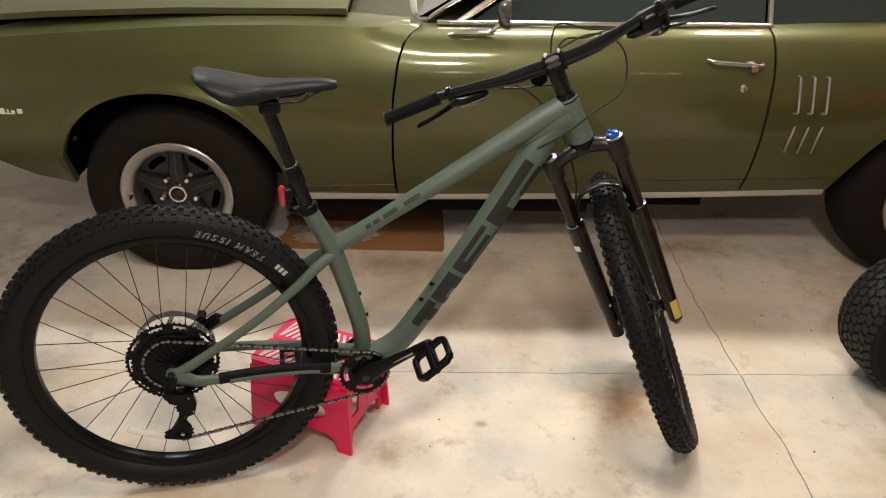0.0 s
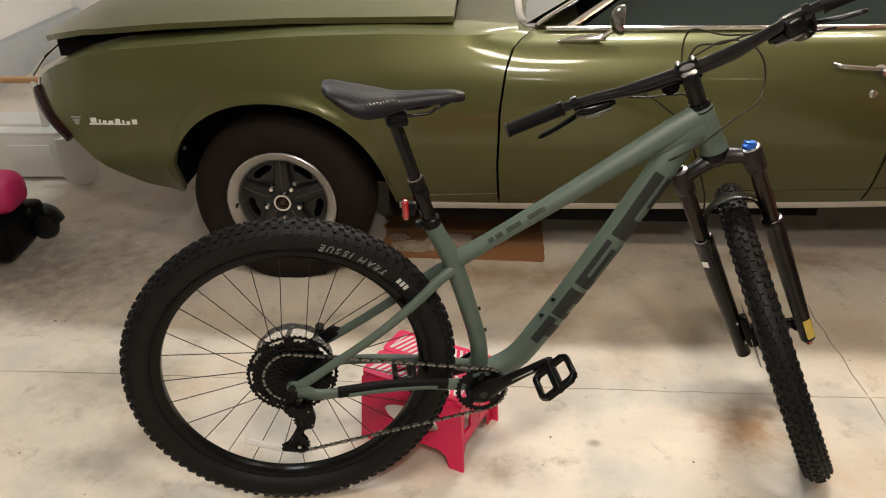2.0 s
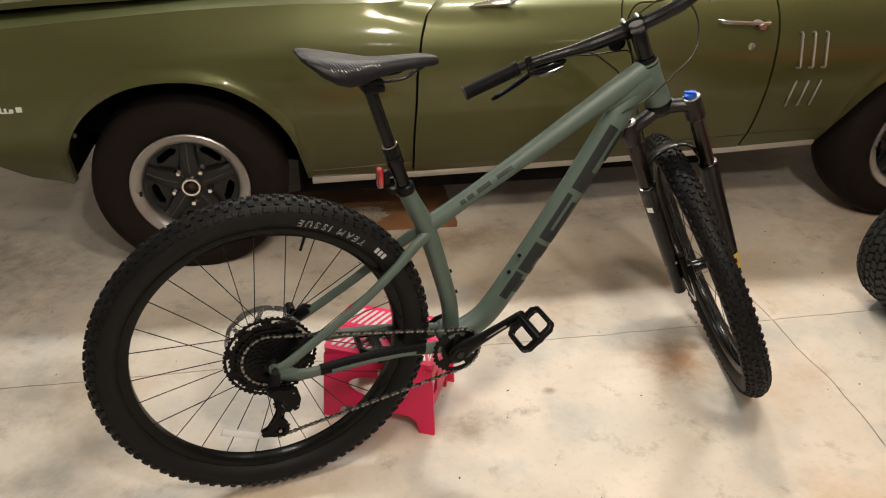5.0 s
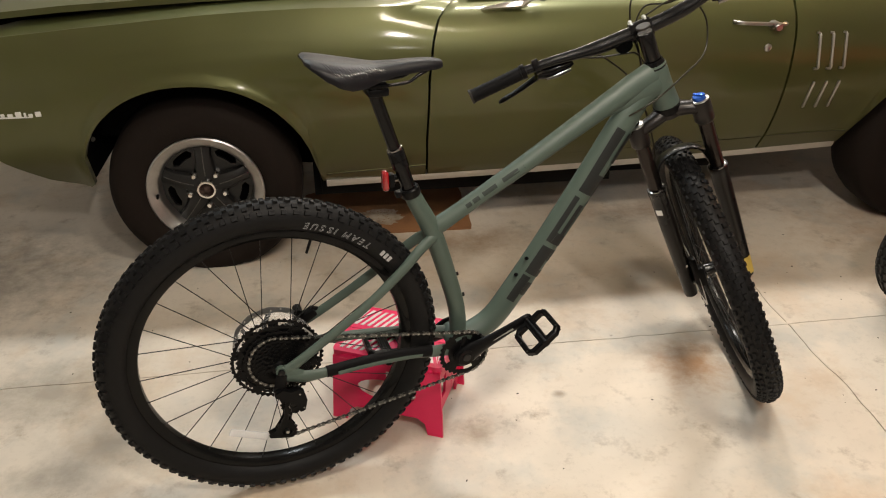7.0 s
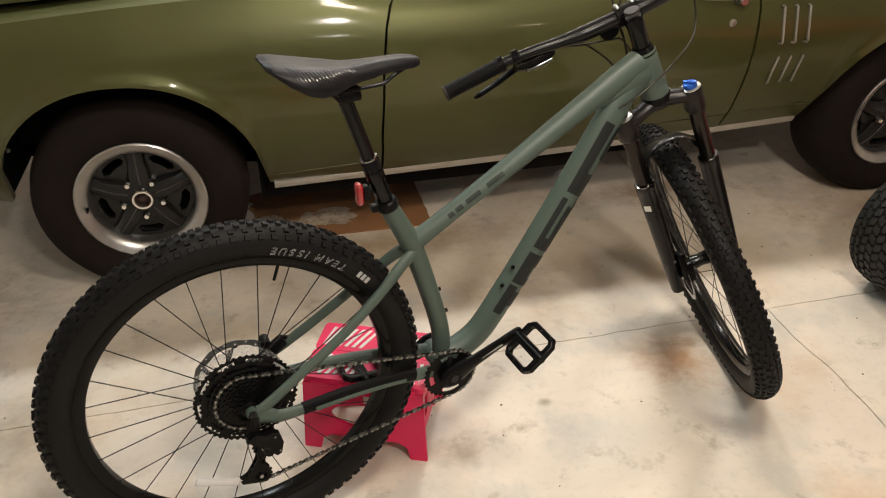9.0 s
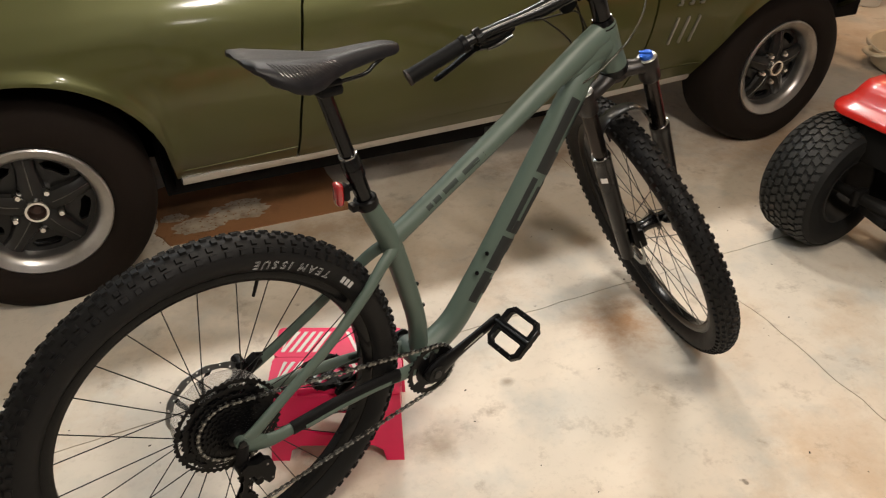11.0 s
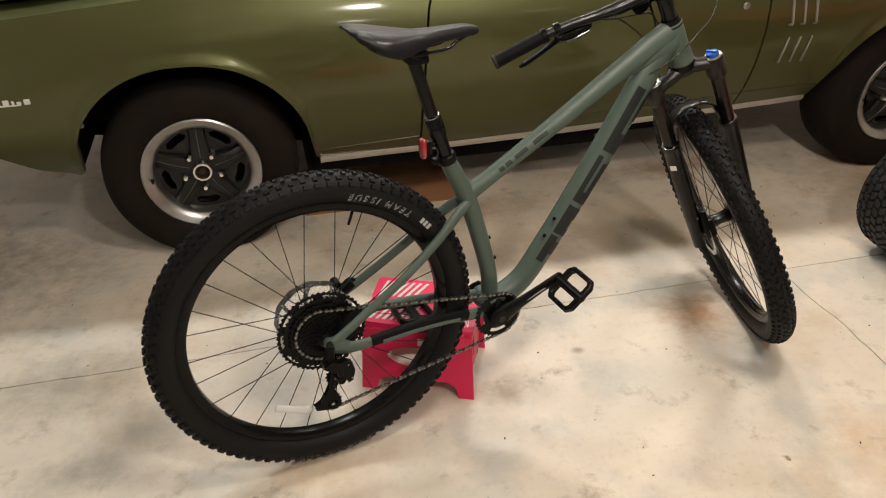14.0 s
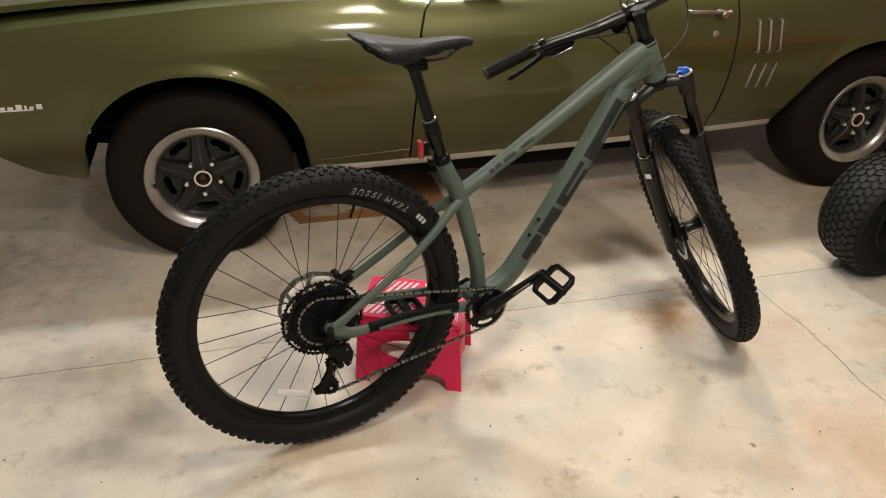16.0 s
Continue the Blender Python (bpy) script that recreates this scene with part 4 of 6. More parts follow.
sweep(bm, spline([V(0.10, 0.356, -0.068), V(0.2, 0.356, -0.0605), V(0.30, 0.347, -0.0525), V(0.355, 0.336, -0.047)], 6), [(0.010, 0.015)] * 4, 14)
part("chain_stay_guard", bm, M["rubber"], frame_mesh, "black rubber chainstay guard")
bm = bmesh.new()
sweep(bm, spline([V(0.125, 0.352, -0.078), V(0.2, 0.350, -0.0708), V(0.28, 0.344, -0.0638), V(0.33, 0.337, -0.059)], 6), [(0.0018, 0.0055)] * 4, 8)
part("guard_inlay", bm, M["frame"], frame_mesh)

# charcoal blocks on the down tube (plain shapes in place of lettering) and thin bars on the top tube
def skin_block(line, half, t0, t1, a0, a1, lift=0.0012):
    """A patch that hugs the near side of a tube between two stations and two angles (0: facing the viewer's side)."""
    out = bmesh.new()
    k = len(line) - 1
    rows = []
    n = 6
    for i in range(n + 1):
        t = (t0 + (t1 - t0) * i / n) * k
        j = min(int(t), k - 1)
        p = line[j].lerp(line[j + 1], t - j)
        d = (line[j + 1] - line[j]).normalized()
        nrm = Vector((-d.z, 0, d.x))
        row = []
        for q in range(n + 1):
            a = radians(a0 + (a1 - a0) * q / n)
            ry, rz = half(t / k)
            row.append(out.verts.new(p + Vector((0, -1, 0)) * (ry + lift) * math.cos(a) + nrm * (rz + lift) * math.sin(a)))
        rows.append(row)
    for i in range(n):
        for q in range(n):
            out.faces.new((rows[i][q], rows[i + 1][q], rows[i + 1][q + 1], rows[i][q + 1]))
    return out


def dt_half(t):
    return 0.0278, interp(t, [(0, 0.03), (0.3, 0.0302), (0.5, 0.0312), (0.65, 0.033), (0.8, 0.037)])


# plain blocks: (from, to, lower edge, upper edge), in shares of the tube and degrees round it
for strokes in (
    ((0.322, 0.414, 12, 60), (0.350, 0.396, -66, 12)),
    ((0.424, 0.516, -6, 60), (0.424, 0.452, -66, -6), (0.486, 0.516, -66, -6)),
    ((0.526, 0.616, 32, 60), (0.526, 0.606, -16, 14), (0.526, 0.616, -66, -36), (0.526, 0.548, -36, 32)),
    ((0.626, 0.664, -66, 60), (0.664, 0.756, 14, 60), (0.690, 0.756, -66, -8)),
):
    for k, (t0, t1, a0, a1) in enumerate(strokes):
        part("decal", skin_block(dt, dt_half, t0, t1, 0.86 * a0 - 15, 0.86 * a1 - 15, 0.0004 + 0.0002 * k), M["decal"], frame_mesh)
tt = spline([V(0.458, 0.678), V(0.50, 0.702), V(0.60, 0.759), V(0.64, 0.782)], 10)
for k in range(6):
    t0 = 0.01 + 0.160 * k
    part("decal_bar", skin_block(tt, lambda t: (0.0193, 0.0186 + 0.001 * t), t0, t0 + 0.115, 8, 40, 0.0004), M["soft_decal"], frame_mesh)
for x, z in ((0.4405, 0.505), (0.4555, 0.445)):
    bm = bmesh.new()
    d = Vector((0.97, 0, 0.2))
    rod(bm, V(x - 0.012, z), V(x + 0.001, z + 0.001), 0.0045, 10)
    part("bottle_bolt", bm, M["gloss_black"], frame_mesh)
for x, z in ((0.598, 0.532), (0.572, 0.492)):
    bm = bmesh.new()
    rod(bm, V(x + 0.014, z - 0.010, -0.016), V(x + 0.009, z - 0.006, -0.0225), 0.0045, 10)
    part("bottle_bolt", bm, M["gloss_black"], frame_mesh)

# seat post, collar, saddle
bm = bmesh.new()
PD = (V(0.259, 0.975) - V(0.330, 0.738)).normalized()
C0 = V(0.330, 0.738)
sweep(bm, [C0 - PD * 0.02, C0 + PD * 0.075, C0 + PD * 0.078, C0 + PD * 0.082], [0.0158, 0.0158, 0.0185, 0.0185], 20)
sweep(bm, [C0 + PD * 0.06, C0 + PD * 0.10, C0 + PD * 0.104], [0.0185, 0.0185, 0.016], 20)
sweep(bm, [C0 + PD * 0.10, C0 + PD * 0.235], 0.0135, 20)
part("seat_post", bm, M["gloss_black"], bike, "glossy black dropper seat post")
bm = bmesh.new()
sweep(bm, [C0 + PD * 0.1035, C0 + PD * 0.1045, C0 + PD * 0.1075, C0 + PD * 0.1085], [0.0150, 0.0172, 0.0172, 0.0150], 20)
part("post_ring", bm, M["dull_chrome"], bike)
bm = bmesh.new()
sweep(bm, [C0 - PD * 0.012, C0 - PD * 0.009, C0 + PD * 0.006, C0 + PD * 0.009], [0.0205, 0.0225, 0.0225, 0.020], 22)
box(bm, C0 + V(-0.026, -0.004), (0.014, 0.02, 0.014), bevel=0.003)
part("seat_clamp", bm, M["black"], bike)
bm = bmesh.new()
T0 = C0 + PD * 0.235
box(bm, T0 + V(0.004, 0.006), (0.045, 0.05, 0.018), bevel=0.006)
box(bm, T0 + V(0.004, 0.020), (0.04, 0.056, 0.01), bevel=0.004)
part("saddle_clamp", bm, M["black"], bike)
for s in (-1, 1):
    bm = bmesh.new()
    sweep(bm, spline([V(0.385, 1.008, s * 0.012), V(0.35, 0.996, s * 0.020), V(0.32, 0.984, s * 0.022), V(0.22, 0.985, s * 0.022), V(0.17, 1.004, s * 0.03), V(0.155, 1.018, s * 0.032)], 6), 0.0035, 10)
    part("saddle_rail", bm, M["gloss_black"], bike)
bm = bmesh.new()
# (x, half width, top height, side drop)
st = [(0.122, 0.034, 1.051, 0.008), (0.130, 0.056, 1.053, 0.014), (0.15, 0.070, 1.051, 0.026), (0.18, 0.077, 1.045, 0.038), (0.205, 0.074, 1.040, 0.041), (0.235, 0.060, 1.034, 0.037), (0.265, 0.042, 1.028, 0.028), (0.30, 0.032, 1.027, 0.023), (0.34, 0.026, 1.027, 0.021), (0.375, 0.0225, 1.026, 0.019), (0.395, 0.019, 1.023, 0.017), (0.404, 0.011, 1.019, 0.012)]
xs = np.linspace(0.122, 0.406, 36)
rows = []
for x in xs:
    w, zt, dr = (interp(x, [(q[0], q[k]) for q in st]) for k in (1, 2, 3))
    pts = []
    for a in np.linspace(-1, 1, 17):
        ang = a * math.pi / 2 * 1.18
        yy = w * math.sin(ang)
        zz = zt - dr * (1 - math.cos(ang)) * 0.9 - 0.004 * math.exp(-(a / 0.16) ** 2)
        pts.append((x, yy, zz))
    pts += [(x, w * 0.75, zt - dr * 1.05), (x, 0, zt - dr * 0.75), (x, -w * 0.75, zt - dr * 1.05)]
    rows.append([bm.verts.new(p) for p in pts])
for a, b in zip(rows, rows[1:]):
    k = len(a)
    for j in range(k):
        bm.faces.new((a[j], a[(j + 1) % k], b[(j + 1) % k], b[j]))
bm.faces.new(rows[0])
bm.faces.new(rows[-1][::-1])
part("saddle", bm, M["saddle"], bike, "dark grey saddle with a stippled cover")

# fine slanted ridges on the saddle's rear flanks
def saddle_pt(x, a):
    w, zt, dr = (interp(x, [(q[0], q[k]) for q in st]) for k in (1, 2, 3))
    ang = a * math.pi / 2 * 1.18
    return Vector((x, w * math.sin(ang), zt - dr * (1 - math.cos(ang)) * 0.9))


ridges = bmesh.new()
for k in range(17):
    for side in (-1, 1):
        x = 0.152 + 0.0072 * k
        sweep(ridges, [saddle_pt(x + 0.016 * f, side * (0.34 + 0.32 * f)) for f in np.linspace(0, 1, 7)], [0.0003, 0.0008, 0.0009, 0.0009, 0.0009, 0.0008, 0.0003], 6)
tagged(part("saddle_texture", ridges, M["saddle_gloss"], bike, "fine slanted glossy ridges"), kind="stuff")

# tail light on the seat post
bm = bmesh.new()
L0 = V(0.277, 0.768, 0.004)
box(bm, L0, (0.015, 0.024, 0.046), bevel=0.007, seg=3)
light = part("tail_light", bm, M["red_lens"], bike, "red rear light")
bm = bmesh.new()
box(bm, L0 + V(0.013, 0.0), (0.014, 0.022, 0.03), bevel=0.004)
sweep(bm, [L0 + V(0.02, 0.004), L0 + V(0.045, 0.01)], 0.007, 10)
part("light_bracket", bm, M["black"], light)


# wheels: local z is the axle, pointing to the bike's left
def bike_wheel(name, m, rotor_side):
    bm = bmesh.new()
    prof = []
    rc, a, b = 0.3445, 0.032, 0.033
    for k in range(25):
        prof.append((rc + b * math.sin(radians(-60 + 300 * k / 24)), -a * math.cos(radians(-60 + 300 * k / 24))))
    lathe(bm, prof, 96)
    wheel = part(name, bm, M["tyre"], bike, "knobbly black wide tyre on a black rim")
    wheel.matrix_basis = m
    # knobs
    bm = bmesh.new()
    N = 92
    for i in range(N):
        for k, (ang, lx, lw, h, sh) in enumerate(((12, 0.0082, 0.0085, 0.0042, 0.0), (-12, 0.0082, 0.0085, 0.0042, 0.5), (35, 0.0085, 0.0075, 0.0042, 0.5), (-35, 0.0085, 0.0075, 0.0042, 0.0), (59, 0.0095, 0.0085, 0.0045, 0.12), (-59, 0.0095, 0.0085, 0.0045, 0.12))):
            if abs(ang) == 12 and i % 2:
                ang = ang * 0.55
            th = 2 * math.pi * (i + sh) / N
            R = Matrix.Rotation(th, 4, "Z")
            r0 = rc + b * math.cos(radians(ang))
            z0 = a * math.sin(radians(ang))
            mm = R @ Matrix.Translation((r0, 0, z0)) @ Matrix.Rotation(-radians(ang), 4, "Y")
            l2 = lx * (1.25 if (i + k) % 3 == 0 else 1.0)
            vs = [bm.verts.new(mm @ Vector(p)) for p in ((-0.001, -l2 / 2 - 0.001, -lw / 2 - 0.001), (-0.001, l2 / 2 + 0.001, -lw / 2 - 0.001), (-0.001, l2 / 2 + 0.001, lw / 2 + 0.001), (-0.001, -l2 / 2 - 0.001, lw / 2 + 0.001), (h, -l2 / 2, -lw / 2), (h, l2 / 2, -lw / 2), (h, l2 / 2, lw / 2), (h, -l2 / 2, lw / 2))]
            for q in ((4, 5, 6, 7), (0, 1, 5, 4), (1, 2, 6, 5), (2, 3, 7, 6), (3, 0, 4, 7)):
                bm.faces.new([vs[j] for j in q])
    tagged(part("tread", bm, M["tyre"], wheel, smooth=False), kind="stuff")
    bm = bmesh.new()
    lathe(bm, [(0.3155, -0.0165), (0.318, -0.0155), (0.312, -0.0135), (0.304, -0.0140), (0.299, -0.009), (0.2965, 0.0), (0.299, 0.009), (0.304, 0.0140), (0.312, 0.0135), (0.318, 0.0155), (0.3155, 0.0165), (0.309, 0.0178), (0.301, 0.0150), (0.294, 0.010), (0.2925, 0.0), (0.294, -0.010), (0.301, -0.0150), (0.309, -0.0178)], 96, closed=True)
    part("rim", bm, M["rim_black"], wheel, "gloss black rim")
    bm = bmesh.new()
    lathe(bm, [(0.008, -0.066), (0.012, -0.064), (0.014, -0.036), (0.029, -0.034), (0.030, -0.030), (0.020, -0.026), (0.016, 0.0), (0.020, 0.024), (0.030, 0.028), (0.030, 0.032), (0.016, 0.036), (0.013, 0.064), (0.008, 0.068)], 28)
    part("hub", bm, M["gloss_black"], wheel)
    # spokes
    bm = bmesh.new()
    sweep(bm, [(0, 0, 0), (0, 0, 1)], 0.0011, 6)
    first = part("spoke", bm, M["spoke"], wheel)
    for i in range(28):
        th = 2 * math.pi * i / 28
        s = 1 if i % 2 else -1
        lead = (1 if (i // 2) % 2 else -1) * radians(68)
        A = Vector((0.0265 * math.cos(th + lead), 0.0265 * math.sin(th + lead), s * 0.031))
        B = Vector((0.2945 * math.cos(th), 0.2945 * math.sin(th), s * 0.003))
        d = B - A
        mm = Matrix.Translation(A) @ d.to_track_quat("Z", "Y").to_matrix().to_4x4() @ Matrix.Diagonal((1, 1, d.length, 1))
        if i:
            again(first, wheel, mm)
        else:
            first.matrix_basis = mm
    # brake rotor
    bm = bmesh.new()
    n = 48
    outer = [((0.0905 + 0.0015 * math.cos(12 * 2 * math.pi * i / n)) * math.cos(2 * math.pi * i / n), (0.0905 + 0.0015 * math.cos(12 * 2 * math.pi * i / n)) * math.sin(2 * math.pi * i / n)) for i in range(n)]
    holes = [[((0.0765 + 0.0012 * math.sin(9 * q)) * math.cos(q), (0.0765 + 0.0012 * math.sin(9 * q)) * math.sin(q)) for q in (2 * math.pi * i / n for i in range(n))]]
    for k in range(24):
        q = 2 * math.pi * (k + 0.25) / 24
        rr = 0.0832 + 0.0020 * (1 if k % 2 else -1)
        holes.append([(rr * math.cos(q) + 0.0021 * math.cos(e), rr * math.sin(q) + 0.0021 * math.sin(e)) for e in (0, 1.05, 2.1, 3.14, 4.19, 5.24)])
    plate(bm, outer, 0.0012, Matrix.Translation((0, 0, rotor_side * 0.052)), holes)
    part("brake_rotor", bm, M["steel"], wheel, "perforated steel brake rotor", smooth=False)
    for k in range(6):
        q = 2 * math.pi * k / 6
        bm = bmesh.new()
        sweep(bm, [(0.022 * math.cos(q), 0.022 * math.sin(q), rotor_side * 0.053), (0.05 * math.cos(q + 0.25), 0.05 * math.sin(q + 0.25), rotor_side * 0.053), (0.078 * math.cos(q + 0.6), 0.078 * math.sin(q + 0.6), rotor_side * 0.053)], [(0.001, 0.006), (0.001, 0.005), (0.001, 0.005)], 8, side=(0, 0, 1))
        part("rotor_arm", bm, M["dark_steel"], wheel)
    bm = bmesh.new()
    lathe(bm, [(0.012, rotor_side * 0.045), (0.026, rotor_side * 0.046), (0.026, rotor_side * 0.056), (0.012, rotor_side * 0.058)], 24)
    part("rotor_carrier", bm, M["black"], wheel)
    # valve
    bm = bmesh.new()
    q = radians(-69)
    rod(bm, (0.294 * math.cos(q), 0.294 * math.sin(q), 0), (0.258 * math.cos(q), 0.258 * math.sin(q), 0), 0.0035, 8, 0.003)
    part("valve", bm, M["black"], wheel)
    return wheel


WR = Matrix.Translation(RA) @ Matrix.Rotation(radians(-90), 4, "X")
rear_wheel = bike_wheel("rear_wheel", WR, 1)

# letters on the tyre's near flank
def curved_text(text, radius, a_mid, size, material, parent, z):
    """Upright letters set round the flank, one mesh."""
    bm = bmesh.new()
    widths = {"I": 0.42, " ": 0.5, "M": 1.15, "1": 0.6}
    total = sum(widths.get(c, 0.86) for c in text) * size * 1.0
    a = a_mid + total / radius / 2
    for c in text:
        w = widths.get(c, 0.86) * size * 1.0
        a -= w / 2 / radius
        if c != " ":
            cu = bpy.data.curves.new("letter", "FONT")
            cu.body, cu.size, cu.align_x, cu.shear = c, size, "CENTER", 0.3
            cu.fill_mode, cu.bevel_depth, cu.bevel_resolution, cu.resolution_u = "NONE", 0.00036, 0, 4
            tmp = bpy.data.objects.new("letter", cu)
            me = bpy.data.meshes.new_from_object(tmp)
            b2 = bmesh.new()
            b2.from_mesh(me)
            sx, cx = math.sin(a), math.cos(a)
            rot = Matrix(((sx, -cx, 0, radius * cx), (-cx, -sx, 0, radius * sx), (0, 0, -1, z), (0, 0, 0, 1)))
            bmesh.ops.transform(b2, matrix=rot, verts=b2.verts)
            me2 = bpy.data.meshes.new("tmp")
            b2.to_mesh(me2)
            bm.from_mesh(me2)
            b2.free()
            bpy.data.objects.remove(tmp)
            bpy.data.curves.remove(cu)
            bpy.data.meshes.remove(me)
            bpy.data.meshes.remove(me2)
        a -= w / 2 / radius
    return part("tyre_lettering", bm, material, parent, "pale lettering", smooth=False)


curved_text("TEAM ISSUE", 0.342, radians(-60.8), 0.0205, M["tyre_print"], rear_wheel, -0.0325)
for k in range(3):  # plain bars before the words
    bm = bmesh.new()
    a = radians(-38.0 - 1.9 * k)
    box(bm, (0, 0, 0), (0.0075, 0.013, 0.0006), Matrix.Translation((0.340 * math.cos(a), 0.339 * math.sin(a), -0.0322)) @ Matrix.Rotation(a - math.pi / 2, 4, "Z"))
    part("tyre_mark", bm, M["tyre_print"], rear_wheel)

# clear spoke reflector
bm = bmesh.new()
a = radians(112.9)
box(bm, (0, 0, 0), (0.095, 0.020, 0.006), Matrix.Translation((0.2236 * math.cos(a), 0.2236 * math.sin(a), -0.012)) @ Matrix.Rotation(radians(24), 4, "Z"), bevel=0.003)
part("spoke_reflector", bm, M["milky"], rear_wheel, "clear plastic spoke reflector")

# ---- cassette, spoke guard ----
def toothed(r, teeth, depth=0.0035, holes=0, r_in=0.02, hole_r=0.0):
    out = []
    for i in range(teeth):
        for f, rr in ((0.0, r - depth), (0.28, r), (0.5, r), (0.78, r - depth)):
            q = 2 * math.pi * (i + f) / teeth
            out.append((rr * math.cos(q), rr * math.sin(q)))
    inner = [[(r_in * math.cos(2 * math.pi * i / 24), r_in * math.sin(2 * math.pi * i / 24)) for i in range(24)]]
    for k in range(holes):
        q0 = 2 * math.pi * k / holes
        w = 0.30 * 2 * math.pi / holes
        rm, hw = hole_r, 0.0055
        pts = [((rm + hw) * math.cos(q0 + w * s), (rm + hw) * math.sin(q0 + w * s)) for s in (-1, -0.5, 0, 0.5, 1)]
        pts += [((rm - hw) * math.cos(q0 + w * s), (rm - hw) * math.sin(q0 + w * s)) for s in (1, 0.5, 0, -0.5, -1)]
        inner.append(pts)
    return out, inner


radii = [0.1045, 0.0925, 0.078, 0.0665, 0.058, 0.0505, 0.0445, 0.039, 0.034, 0.030, 0.0265, 0.0235]
teeth = [51, 45, 38, 33, 28, 24, 21, 18, 16, 14, 13, 11]
for k, (r, n) in enumerate(zip(radii, teeth)):
    bm = bmesh.new()
    big = k < 3
    o, i = toothed(r, n, holes=10 if big else 0, r_in=max(r - 0.034, 0.016) if big else 0.016, hole_r=r - 0.0145)
    plate(bm, o, 0.0018, Matrix.Translation((0, 0, -0.0235 - 0.0034 * k)), i)
    part("sprocket", bm, M["black"], rear_wheel, smooth=False)
bm = bmesh.new()
lathe(bm, [(0.017, -0.02), (0.021, -0.034), (0.020, -0.050), (0.018, -0.062), (0.011, -0.066), (0.010, -0.07)], 32)
part("cassette_body", bm, M["black"], rear_wheel)
bm = bmesh.new()
lathe(bm, [(0.030, 0.0300), (0.070, 0.0265), (0.091, 0.0260), (0.092, 0.0250), (0.091, 0.0245), (0.070, 0.0252), (0.030, 0.0288)], 56)
part("spoke_guard", bm, M["hazy"], rear_wheel, "clear plastic spoke guard")

# axle ends and dropouts
for s in (-1, 1):
    bm = bmesh.new()
    sweep(bm, [V(0, 0.387, s * 0.064), V(0, 0.387, s * 0.078)], 0.0115, 18, side=(1, 0, 0))
    sweep(bm, [V(0.0, 0.385, s * 0.07), V(0.02, 0.372, s * 0.071), V(0.045, 0.362, s * 0.070)], [(0.006, 0.018), (0.007, 0.02), (0.007, 0.014)], 12)
    part("dropout", bm, M["frame"], frame_mesh)
    bm = bmesh.new()
    sweep(bm, [V(0, 0.387, s * 0.078), V(0, 0.387, s * 0.083), V(0, 0.387, s * 0.084)], [0.0085, 0.0085, 0.005], 6, side=(1, 0, 0))
    part("axle_bolt", bm, M["gloss_black"], frame_mesh)

